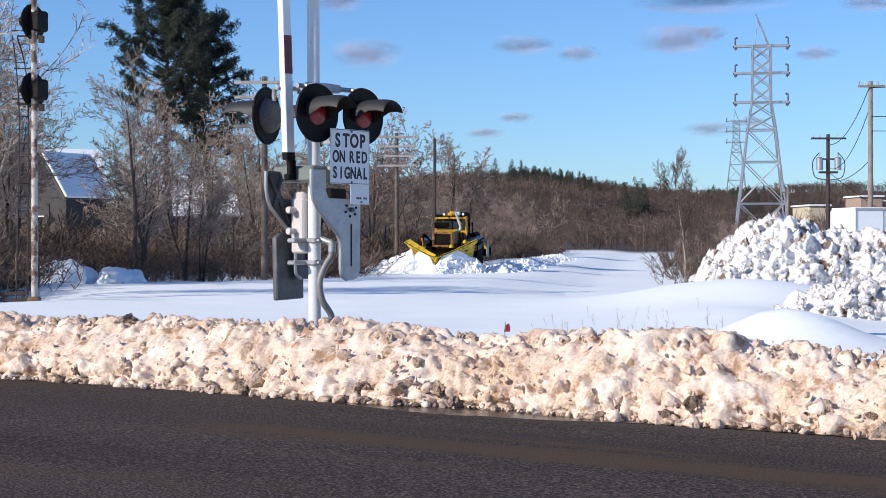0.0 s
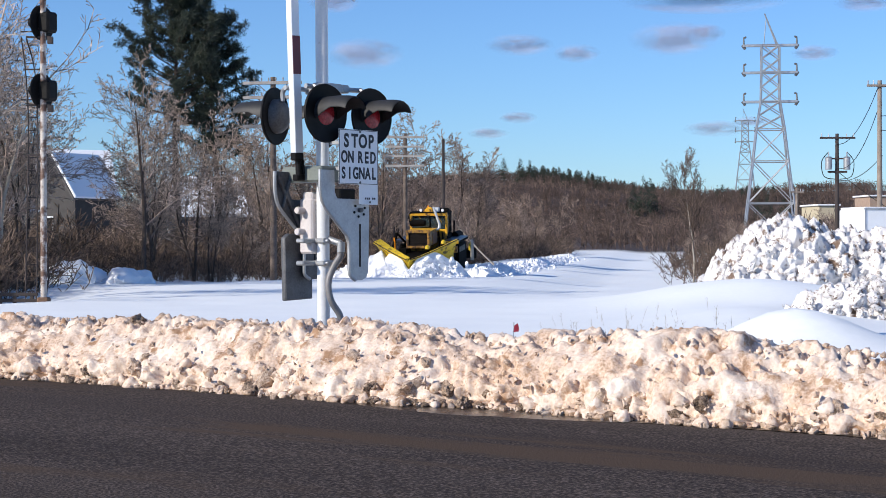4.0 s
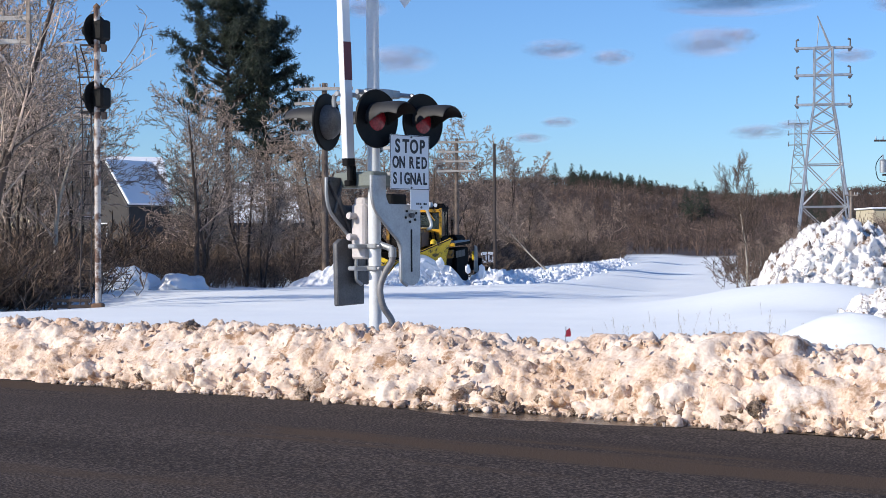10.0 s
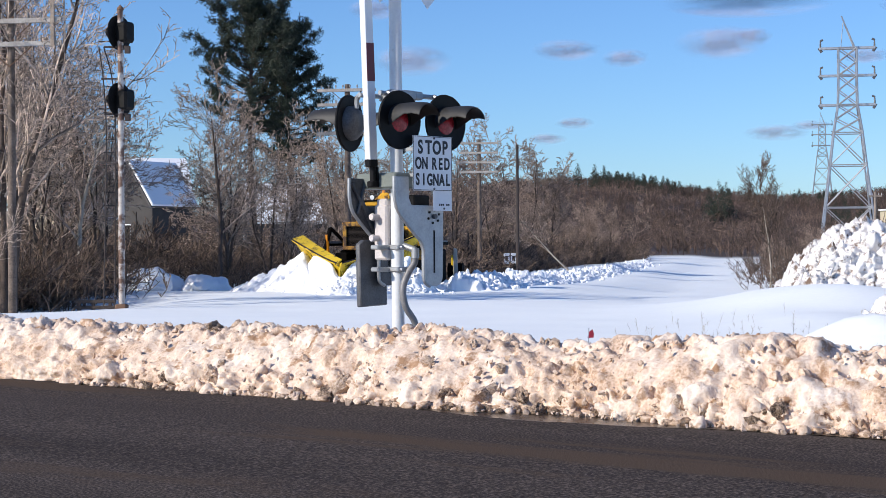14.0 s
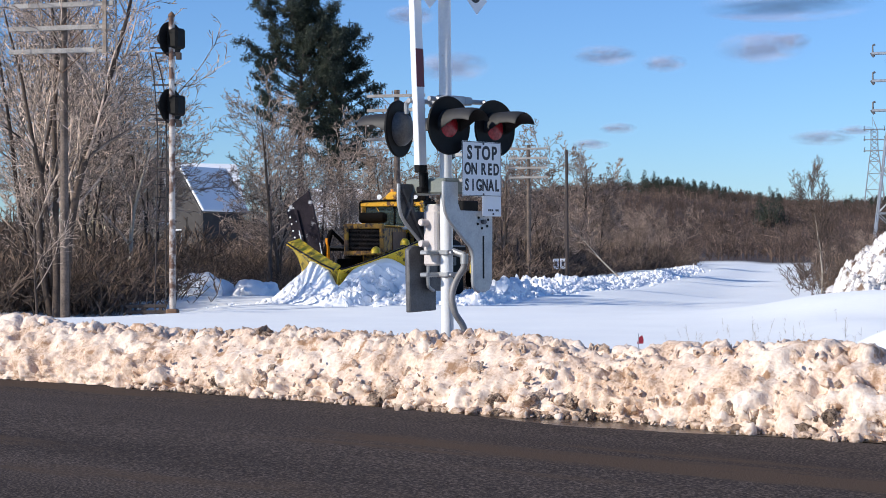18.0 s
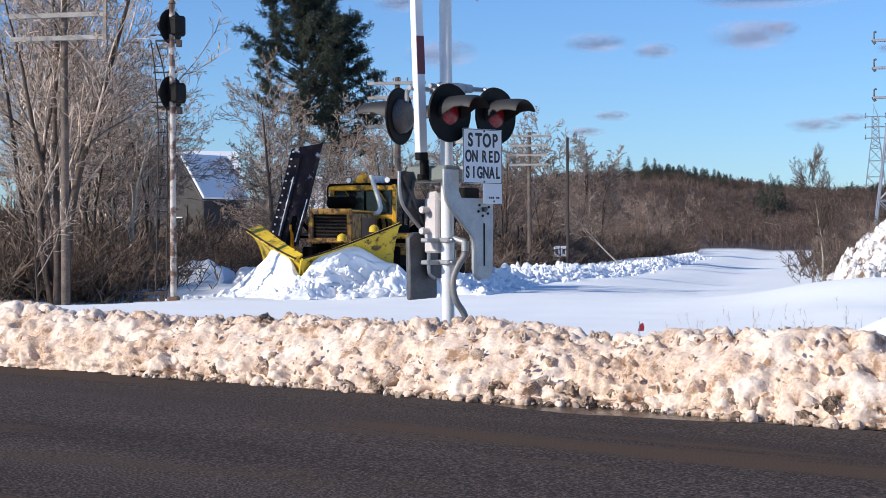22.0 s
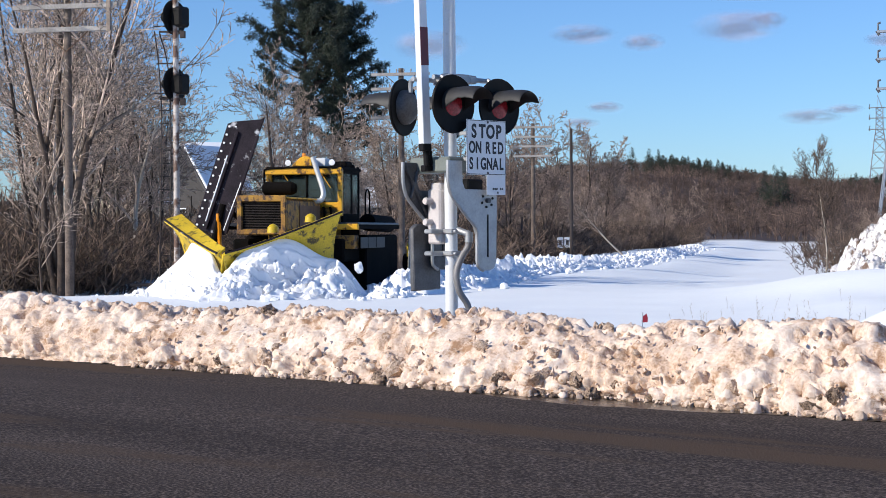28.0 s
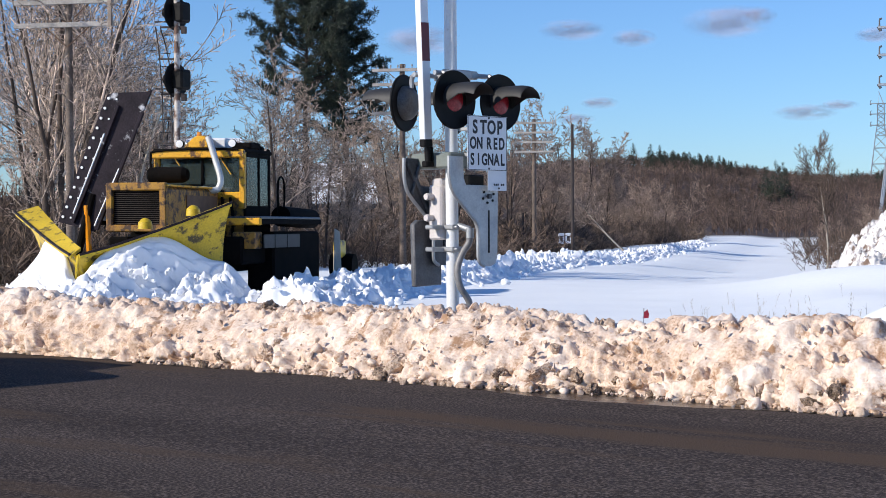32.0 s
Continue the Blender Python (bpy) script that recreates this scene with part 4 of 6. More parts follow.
# ---- transmission towers ----
def lattice_tower(p, height, turn, label, scale=1.0):
    z0 = ground_z(*p)
    tw = thing("transmission_tower", Matrix.LocRotScale((p[0], p[1], z0), Euler((0, 0, radians(turn))), (scale,) * 3), label, "transmission tower", "transmission towers")
    rungs = [(0, 3.9), (7.0, 3.15), (13.0, 2.45), (17.6, 1.95), (21.6, 1.32), (25.8, 1.25), (29.7, 1.25)]
    rungs = [(z * height / 33, w) for z, w in rungs]
    for sx in (-1, 1):
        for sy in (-1, 1):
            part("leg", pipe([(sx * w, sy * w, z) for z, w in rungs], 0.13, 4, 1), STEEL, tw, smooth=10)
    for i, ((z1, w1), (z2, w2)) in enumerate(zip(rungs, rungs[1:])):
        for a, b in (((-1, -1), (1, -1)), ((1, -1), (1, 1)), ((1, 1), (-1, 1)), ((-1, 1), (-1, -1))):
            halves = 2 if i >= 3 else 1
            for h in range(halves):
                za, zb = z1 + (z2 - z1) * h / halves, z1 + (z2 - z1) * (h + 1) / halves
                wa, wb = w1 + (w2 - w1) * h / halves, w1 + (w2 - w1) * (h + 1) / halves
                part("brace", tubes(((a[0] * wa, a[1] * wa, za), (b[0] * wb, b[1] * wb, zb), 0.075), n=4), STEEL, tw, smooth=10)
                part("brace", tubes(((b[0] * wa, b[1] * wa, za), (a[0] * wb, a[1] * wb, zb), 0.075), n=4), STEEL, tw, smooth=10)
            part("strut", tubes(((a[0] * w2, a[1] * w2, z2), (b[0] * w2, b[1] * w2, z2), 0.08), n=4), STEEL, tw, smooth=10)
    for z, _ in rungs[4:]:
        arm = part("crossarm", boxes(((0, 0, z), (7.7, 0.5, 0.36)), bevel=0.05), STEEL, tw, "short steel crossarm")
        for sx in (-1, 1):
            part("insulator", tubes(((sx * 3.7, 0, z - 0.1), (sx * 3.7, 0, z + 1.2), 0.16, 0.10), ((sx * 3.9, 0, z + 0.1), (sx * 3.5, 0, z - 0.5), 0.2), ((sx * 3.7, 0, z + 1.1), (sx * 3.35, 0, z + 1.25), 0.14), n=6), DARK_ALU, arm)
    top = rungs[-1][0]
    part("peak", tubes(((-0.9, 0, top), (-0.6, 0, top + 3.6 * height / 33), 0.06), ((0.98, -0.98, top), (-0.8, 0, top + 4.6 * height / 33), 0.10),
                       ((0.98, 0.98, top), (-0.8, 0, top + 4.6 * height / 33), 0.10), n=4), STEEL, tw)
    return tw


lattice_tower((45.3, 230), 32.6, -8, "tall grey lattice transmission tower with short crossarms")
lattice_tower((112.5, 620), 33.0, -8, "distant grey lattice transmission tower")


# ---- woods ----
def at_ground(x, y, turn=0.0, scale=1.0, sink=0.0):
    return Matrix.LocRotScale((x, y, ground_z(x, y) - sink), Euler((0, 0, radians(turn))), (scale,) * 3)


def needle_mesh(clumps, rng, per=64):
    """Tufts of needles: thin three-sided spikes round each clump's centre."""
    n = len(clumps) * per
    c = np.repeat(np.array([k[0][:] for k in clumps]), per, axis=0)
    r = np.repeat(np.array([k[1] for k in clumps]), per)
    g = np.random.RandomState(rng.randrange(10 ** 6))
    c = c + g.normal(size=(n, 3)) * (r * 0.42)[:, None]
    d = g.normal(size=(n, 3)) + np.array([0, 0, 0.35])
    d /= np.linalg.norm(d, axis=1, keepdims=True)
    s = np.cross(d, g.normal(size=(n, 3)))
    s /= np.linalg.norm(s, axis=1, keepdims=True)
    w = np.cross(d, s)
    b, e = c + d * (r * 0.05)[:, None], c + d * (r * (0.75 + 0.5 * g.rand(n)))[:, None]
    m = b * 0.45 + e * 0.55
    wid = (0.08 * r)[:, None]
    verts = np.stack([b, m + s * wid, m - s * 0.5 * wid + w * wid, m - s * 0.5 * wid - w * wid, e], axis=1).reshape(-1, 3)
    k = (np.arange(n) * 5)[:, None]
    faces = np.concatenate([k + np.array([[0, 1, 2]]), k + np.array([[0, 2, 3]]), k + np.array([[0, 3, 1]]), k + np.array([[4, 2, 1]]), k + np.array([[4, 3, 2]]), k + np.array([[4, 1, 3]])])
    me = bpy.data.meshes.new("needles")
    me.from_pydata(verts.tolist(), [], faces.tolist())
    return me


def pine(m, seed, height, label, low=0.36, wide=2.5, stems=58):
    """An old pine: a bare lower trunk and a broad uneven crown of tufts in layers."""
    rng = random.Random(seed)
    tree = thing("pine_tree", m, label, "tree")
    bend = [Vector((0.22 * math.sin(z * 0.3 + seed), 0.2 * math.cos(z * 0.3), z)) for z in np.linspace(-0.2, height, 12)]
    part("trunk", twig_mesh("trunk", [(bend[i], bend[i + 1], 0.20 * (1 - i / 12.5), 0.20 * (1 - (i + 1) / 12.5), 0) for i in range(11)], 9), BARK, tree)
    limbs, clumps = [], []
    for k in range(stems):
        u = (k + rng.random()) / stems
        t = low + (1 - low) * u
        a = k * 2.4 + rng.gauss(0, 0.5)
        reach = wide * math.sqrt(max(0.05, 1 - ((u - 0.42) / 0.70) ** 2)) * (0.55 + 0.55 * rng.random())
        q0 = min(10.99, t * 11)
        p = bend[int(q0)].lerp(bend[int(q0) + 1], q0 % 1)
        way = Vector((math.cos(a), math.sin(a), 0.10 + 0.55 * u))
        for i in range(5):
            q = p + (way + Vector((rng.gauss(0, .16), rng.gauss(0, .16), 0.10 * i + rng.gauss(0, .10)))) * reach / 5
            limbs.append((p, q, max(0.012, 0.050 * (1 - i / 5.5) * (1.2 - u)), max(0.010, 0.050 * (1 - (i + 1) / 5.5) * (1.2 - u)), 1))
            if i >= 2 or u > 0.6:
                for j in range(4 if i > 2 else 2):
                    side = Vector((rng.gauss(0, 1), rng.gauss(0, 1), rng.gauss(0.25, 0.35))).normalized() * (0.16 + 0.30 * rng.random())
                    b = p.lerp(q, rng.random())
                    limbs.append((b, b + side, 0.010, 0.007, 2))
                    clumps.append((b + side, 0.12 + 0.12 * rng.random()))
                    clumps.append((b + side * 0.55, 0.10 + 0.08 * rng.random()))
            p = q
        clumps.append((p, 0.20))
    for k in range(16):
        t = low * (0.25 + 0.75 * rng.random())
        a = rng.random() * 6.283
        p = bend[min(10, int(t * 11))]
        p = Vector((p.x, p.y, t * height))
        limbs.append((p, p + Vector((math.cos(a), math.sin(a), rng.gauss(0, 0.2))) * (0.5 + rng.random()), 0.02, 0.008, 1))
    for j in range(14):
        clumps.append((bend[11] + Vector((rng.gauss(0, 0.25), rng.gauss(0, 0.25), rng.gauss(-0.2, 0.3))), 0.17))
    tagged(part("branchwork", twig_mesh("branchwork", limbs, 4), BARK, tree), kind="stuff")
    part("needles", needle_mesh(clumps, rng, 50), NEEDLES, tree, "dark green needle clumps with gaps")
    return tree


pine(at_ground(-16.0, 95, 0, 1.25), 3, 12.3, "tall dark pine with a bare lower trunk", low=0.52, wide=2.7, stems=58)
pine(at_ground(-14.1, 96.5, 0, 1.25), 8, 11.0, "dark pine leaning beside a taller one", low=0.45, wide=2.4, stems=50)

TREES = []
FAR_TWIG = surface("far_twigs", [(0.085, 0.058, 0.045), (0.44, 0.325, 0.255)], 0.7, (0.7, 0.9), bump=0.0, fine=5.0, shift=-0.65)
HILL_TWIG = surface("hill_twigs", [(0.022, 0.015, 0.0125), (0.11, 0.074, 0.058), (0.27, 0.185, 0.145)], 0.045, (0.7, 0.9), bump=0.0, fine=0.7, shift=-0.6)


def tree_kind(x, y, seed, height, **kw):
    TREES.append(bare_tree(at_ground(x, y), seed, "bare grey-brown deciduous tree in a thicket", height, group="thicket trees", **kw))


mid = dict(levels=5, kids=(10, 6, 5, 3), thin=0.010, fork=0.42)
tree_kind(-11.2, 60, 20, 6.4, trunks=3, r0=0.08, spread=0.75, **mid)
tree_kind(-10.0, 63, 21, 5.6, trunks=2, r0=0.07, spread=0.8, **mid)
tree_kind(-10.9, 57, 22, 6.6, r0=0.10, first=0.3, spread=0.75, **mid)
tree_kind(-16.6, 62, 23, 8.0, r0=0.085, spread=0.85, droop=0.4, **mid)
tree_kind(-16.0, 56, 24, 7.6, trunks=3, r0=0.07, spread=0.75, **mid)
FAR_TREES = []
for k in range(4):
    x, y = on_track(104 + 6 * k, -9 - 3 * k)
    FAR_TREES.append(bare_tree(at_ground(x, y), 30 + k, "bare brown tree in the woods along the track", 6.5 + 0.5 * k, twig=FAR_TWIG, thin=0.016, group="woods trees", trunks=1 + k % 3, r0=0.10, kids=(10, 6, 4, 3), levels=5, spread=0.7, droop=0.1, fork=0.42))
SHRUBS = [shrub_mesh(50 + i, 24, 2.3, 1.9) for i in range(6)]
for me in SHRUBS:
    me.materials.append(BRUSH)


def near_trees():
    """The trees that stand close to the telegraph pole and the mast."""
    near = dict(twig=NEAR_TWIG, levels=5, kids=(10, 6, 4, 3), thin=0.0085, fork=0.40, first=0.26)
    bare_tree(at_ground(-12.25, 37.3), 71, "tall bare multi-stemmed tree beside a telegraph pole", 9.5, trunks=5, r0=0.125, spread=0.60, **near)
    bare_tree(at_ground(-15.6, 45.0), 72, "bare grey tree behind the telegraph pole", 8.6, trunks=3, r0=0.10, spread=0.66, **near)
    bare_tree(at_ground(-11.35, 33.4), 73, "small bare sapling in the snow", 2.6, r0=0.03, first=0.2, spread=0.7, thin=0.004, twig=NEAR_TWIG, kids=(9, 5, 4, 3))
    bare_tree(at_ground(-13.4, 48.0), 74, "pale-barked bare tree behind the signal mast", 6.2, bark=PALE_BARK, r0=0.09, spread=0.66, **near)
    bare_tree(at_ground(-14.4, 47), 75, "bare grey tree at the thicket's edge", 7.0, trunks=2, r0=0.08, spread=0.66, **near)
    bare_tree(at_ground(-13.6, 50.5), 76, "bare grey tree at the thicket's edge", 6.2, trunks=3, r0=0.07, spread=0.66, **near)
    bare_tree(at_ground(-17.0, 50), 79, "bare grey tree in a row along the road", 11.0, trunks=2, r0=0.12, spread=0.66, **near)
    bare_tree(at_ground(-19.5, 56), 80, "bare grey tree in a row along the road", 11.5, trunks=2, r0=0.12, spread=0.66, **near)
    row = [bpy.data.objects[n] for n in ("bare_tree.010", "bare_tree.013", "bare_tree.014", "bare_tree.015", "bare_tree.016")]
    for i, (x, y, turn, size) in enumerate(((-15.3, 49, 70, 0.9), (-14.3, 44, 150, 0.75), (-15.5, 53, 200, 0.9), (-18.4, 53, 310, 1.0), (-17.6, 56, 10, 0.62))):
        copy_thing(row[i % 5], at_ground(x, y, turn, size))
    bare_tree(at_ground(10.75, 72), 77, "slender bare tree beside a snow pile", 4.8, bark=PALE_BARK, twig=BRUSH, r0=0.05, first=0.28, spread=0.50, thin=0.008, levels=4, kids=(22, 9, 6), fork=0.40)
    fallen = bare_tree(pose(2.6, 97, 0.0, 0, -48, 10), 78, "broken pale leaning tree trunk", 4.2, bark=PALE_BARK, r0=0.065, thin=0.012)


near_trees()


def thicket():
    rng = random.Random(11)
    for i in range(15):
        y = 54 + 46 * rng.random() ** 1.1
        off = -9.5 - 13 * rng.random()
        p = on_track(y, off)
        if -0.270 < p.x / p.y < -0.193:
            continue
        copy_thing(TREES[i % 5], at_ground(p.x, p.y, rng.uniform(0, 360), 0.7 + 0.35 * rng.random()))
    for i in range(110):
        y = 92 + 120 * rng.random()
        off = -5.5 - 26 * rng.random()
        p = on_track(y, off + 3.5 * smooth(110, 190, y))
        size = 0.5 + 0.45 * rng.random()
        if y > 132 or not -0.275 < p.x / p.y < -0.135:
            copy_thing(FAR_TREES[i % 4], at_ground(p.x, p.y, rng.uniform(0, 360), size))
    for i, (x, y, size) in enumerate(((-5.5, 104, 0.95), (-3.6, 108, 1.0), (-2.4, 112, 0.85), (-7.2, 103, 0.9), (-3.0, 150, 1.45), (0.5, 152, 1.35), (2.4, 156, 1.3), (-6.5, 148, 1.4))):
        copy_thing(FAR_TREES[i % 4], at_ground(x, y, 77 * i, size))
    for i in range(26):
        y = 96 + 120 * rng.random()
        p = on_track(y, 9 + 0.06 * (y - 90) + 26 * rng.random())
        if p.x / p.y > 0.14:
            copy_thing(FAR_TREES[i % 4], at_ground(p.x, p.y, rng.uniform(0, 360), 0.28 + 0.25 * rng.random()))
    # trees that stand singly in front of the pines and along the road's end of the thicket
    for i, (ratio, y, size) in enumerate(((-0.186, 64, 0.62), (-0.164, 67, 0.62), (-0.148, 63, 0.55), (-0.130, 69, 0.60), (-0.176, 72, 0.66),
                                          (-0.276, 60, 0.85), (-0.29, 49, 0.7), (-0.32, 50, 0.9), (-0.345, 52, 1.05), (-0.31, 56, 0.9), (-0.283, 54, 0.75))):
        copy_thing(TREES[(i * 2) % 5], at_ground(ratio * y, y, 67 * i, size))
    brush = tagged(new("brush"), "dense leafless brown brush along the track", "brush", kind="stuff")
    spots = []
    for i in range(420):
        y = 44 + 150 * rng.random() ** 1.35
        edge = -(4.2 + 4.3 * smooth(80, 50, y)) + 3.5 * smooth(110, 190, y)
        spots.append((y, edge - 14 * rng.random() ** 1.5, (0.5 + 0.5 * smooth(55, 85, y)) * (0.75 + 0.6 * rng.random())))
    for i in range(90):
        y = 86 + 120 * rng.random()
        off = 9.0 + 0.05 * (y - 90) + 24 * rng.random()
        p = on_track(y, off)
        if p.x / p.y > 0.145:
            spots.append((y, off, 0.6 + 0.6 * rng.random()))
    for i in range(130):
        y = 37 + 13 * rng.random()
        spots.append((y, -6.2 - 0.12 * (50 - y) - 9 * rng.random() ** 1.2, 0.5 + 0.5 * rng.random()))
    for i in range(90):
        y = 37 + 5 * rng.random()
        spots.append((y, -7.2 - 7 * rng.random(), 0.4 + 0.4 * rng.random()))
    for i in range(16):
        y = 38 + 3.5 * rng.random()
        spots.append((y, y * rng.uniform(-0.345, -0.30) - on_track(y).x, 0.45 + 0.4 * rng.random()))
    for i in range(13):
        y = 72 + 9 * rng.random()
        spots.append((y, rng.gauss(14.1, 0.5), 0.5 + 0.4 * rng.random()))
    for i in range(150):
        y = 58 + 46 * rng.random()
        x = y * rng.uniform(-0.46, -0.262)
        spots.append((y, x - on_track(y).x, (0.45 if -0.315 < x / y < -0.272 else 1.0) + 0.6 * rng.random()))
    for i, (y, off, s) in enumerate(spots):
        p = on_track(y, off)
        if y < 58 and -0.263 < p.x / p.y < -0.10:
            continue
        part("shrub", SHRUBS[i % 6], BRUSH, brush, at=at_ground(p.x, p.y, rng.uniform(0, 360), s))


thicket()


def far_woods():
    """Bare woods and conifers on the rise beyond the field."""
    g = np.random.RandomState(5)
    segs = []

    def crown(x, y, h, r, count, wide):
        b = np.array([x, y, ground_z(x, y) - 0.3])
        top = b + np.array([g.normal() * h * 0.04, 0, h * 0.75])
        segs.append((b, top, r, r * 0.6))
        for j in range(count):
            t = 0.15 + 0.75 * g.rand()
            m = b * (1 - t) + top * t
            a, rad = 6.283 * g.rand(), math.sqrt(g.rand())
            z = h * (0.30 + 0.70 * g.rand() * math.sqrt(max(0.0, 1 - 0.75 * rad * rad)))
            q = b + np.array([math.cos(a) * rad * wide * h, math.sin(a) * rad * wide * h, max(z, h * t * 0.8 + 0.2)])
            segs.append((m, q, r * 0.75, r * 0.4))
    for i in range(5000):
        y = 215 + 560 * g.rand() ** 1.2
        x = y * (-0.36 + 0.76 * g.rand())
        off = x - on_track(y).x
        if y < 234 and -4 < off < 14:
            continue
        crown(x, y, (3.2 + 3.2 * g.rand()) * (1.2 if off > 0 and y < 420 else 1.0), 0.032 + 0.03 * y / 500, 17, 0.42)
    for i in range(4600):
        y = 430 + 230 * g.rand()
        crown(y * (-0.10 + 0.36 * g.rand()), y, 3.0 + 2.4 * g.rand(), 0.07, 9, 0.45)
    woods = part("far_woods", twig_mesh("far_woods", segs, 3, 0.035), HILL_TWIG, None)
    tagged(woods, "bare brown woods covering a distant rise", "woods", kind="stuff")
    cl, rng = [], random.Random(3)
    conifers = []
    for i in range(74):
        y = rng.uniform(575, 625)
        x = y * (rng.uniform(0.040, 0.092) if i < 50 else rng.uniform(0.094, 0.20))
        conifers.append((x, y, rng.uniform(4.0, 6.6) if i < 50 else 3.5 + 2.2 * rng.random()))
    conifers += [(19.0, 590, 9.0), (25.0, 585, 9.0), (28.5, 590, 8.5)]
    conifers += [(57, 480, 13.0), (59.5, 484, 12.5), (55, 486, 10.5), (89, 470, 9.0), (93, 476, 10.0), (97, 473, 9.0), (101, 475, 10.0)]
    for x, y, h in conifers:
        z = ground_z(x, y)
        for k in range(16):
            t = (k + 0.5) / 16
            w = (0.32 if y > 400 else 0.34) * h * (1 - t) + 0.18
            for j in range(3):
                a = rng.random() * 6.3
                cl.append((Vector((x + math.cos(a) * w * 0.55, y + math.sin(a) * w * 0.55, z + h * (0.02 + 0.95 * t))), 0.35 * w + 0.30))
    ev = part("far_conifers", needle_mesh(cl, rng, 12), NEEDLES, None)
    tagged(ev, "dark green conifers along the top of a distant rise", "woods", kind="stuff")


far_woods()


# ---- plough ----
# Its own axes: -y forward, x to its left hand; the origin lies on the snow under the front of the cab.
YELLOW = surface("yellow_paint", [(0.62, 0.29, 0.012), (0.82, 0.44, 0.018)], 2.0, (0.35, 0.6), bump=0.08, fine=30.0, spots=(0.10, 0.045, 0.018), spot_at=0.57, spot_scale=6.0)
BLADE_YELLOW = surface("blade_yellow", [(0.50, 0.335, 0.012), (0.74, 0.52, 0.026)], 2.0, (0.3, 0.55), bump=0.08, fine=30.0, spots=(0.07, 0.05, 0.015), spot_at=0.57, spot_scale=4.5)
RUSTY_HOOD = surface("rusty_yellow_hood", [(0.20, 0.09, 0.025), (0.46, 0.24, 0.02)], 4.0, (0.5, 0.8), bump=0.15, fine=30.0, spots=(0.06, 0.03, 0.015), spot_at=0.51, spot_scale=6.0)
# Grime, with the deep shade of the plough's side and hollows put in
GRIME_SHADE = surface("grimy_shaded_black", [(0.003, 0.003, 0.003), (0.010, 0.008, 0.007)], 3.0, (0.8, 0.95), bump=0.15, fine=30.0, spec=0.06)
DECK = surface("worn_deck_plate", [(0.02, 0.022, 0.026), (0.07, 0.072, 0.08)], 3.0, (0.25, 0.5), metal=0.5, bump=0.15, fine=40.0)
WORN_STEEL = surface("worn_steel", [(0.008, 0.006, 0.009), (0.030, 0.022, 0.030)], 3.0, (0.55, 0.75), metal=0.0, bump=0.1, fine=30.0, spots=(0.50, 0.50, 0.52), spot_at=0.64, spot_scale=3.6, spec=0.15)
CHROME = surface("dull_chrome", [(0.50, 0.50, 0.49), (0.66, 0.66, 0.64)], 5.0, (0.35, 0.5), metal=0.35, bump=0.05)
PALE_BOARD = surface("pale_board", [(0.36, 0.33, 0.27), (0.50, 0.47, 0.40)], 4.0, (0.6, 0.8), bump=0.15)
GLASS = bpy.data.materials.new("tinted_glass")
GLASS.use_nodes = True
gb = GLASS.node_tree.nodes["Principled BSDF"]
gb.inputs["Base Color"].default_value = (0.035, 0.05, 0.05, 1)
gb.inputs["Roughness"].default_value, gb.inputs["Alpha"].default_value = 0.05, 0.62
LAMP_WHITE = surface("lamp_glass", [(0.75, 0.75, 0.75), (0.85, 0.85, 0.85)], 9.0, (0.1, 0.25), bump=0.0, coat=0.5)
AMBER = surface("amber_lens", [(0.7, 0.22, 0.01), (0.8, 0.32, 0.02)], 9.0, (0.1, 0.25), bump=0.0, coat=0.5)

PROW, TIP_R, TIP_L = (-0.24, -4.7), (-1.92, -2.95), (1.66, -3.14)
LIP_PROW, LIP_R, LIP_L = 0.88, 1.57, 1.70


def blade_point(tip, lip, t, v):
    """A point of a mouldboard: t from the prow to the tip, v from the cutting edge to the lip."""
    base = Vector((*PROW, 0)).lerp(Vector((*tip, 0)), t)
    out = Vector((tip[1] - PROW[1], -(tip[0] - PROW[0]), 0)).normalized()
    if out.y > 0:
        out = -out
    top = LIP_PROW + (lip - LIP_PROW) * t ** 1.15
    curl = (0.34 * (2 * v - 0.9) ** 2 - 0.22) * (0.35 + 0.65 * t)
    return base + out * curl + Vector((0, 0, -0.08 + (top + 0.08) * v)), out


def blade_half(tip, lip, thick=0.05, n=14, m=10):
    bm = bmesh.new()
    grid = [[blade_point(tip, lip, i / n, k / m) for k in range(m + 1)] for i in range(n + 1)]
    sides = []
    for s in (0, 1):
        vs = [[bm.verts.new(p - out * thick * s) for p, out in row] for row in grid]
        sides.append(vs)
        for a, b in zip(vs, vs[1:]):
            for k in range(m):
                bm.faces.new((a[k], b[k], b[k + 1], a[k + 1]))
    f, b = sides
    for i in range(n):
        for k in (0, m):
            bm.faces.new((f[i][k], f[i + 1][k], b[i + 1][k], b[i][k]))
    for i in (0, n):
        for k in range(m):
            bm.faces.new((f[i][k], f[i][k + 1], b[i][k + 1], b[i][k]))
    bmesh.ops.recalc_face_normals(bm, faces=bm.faces)
    return bm


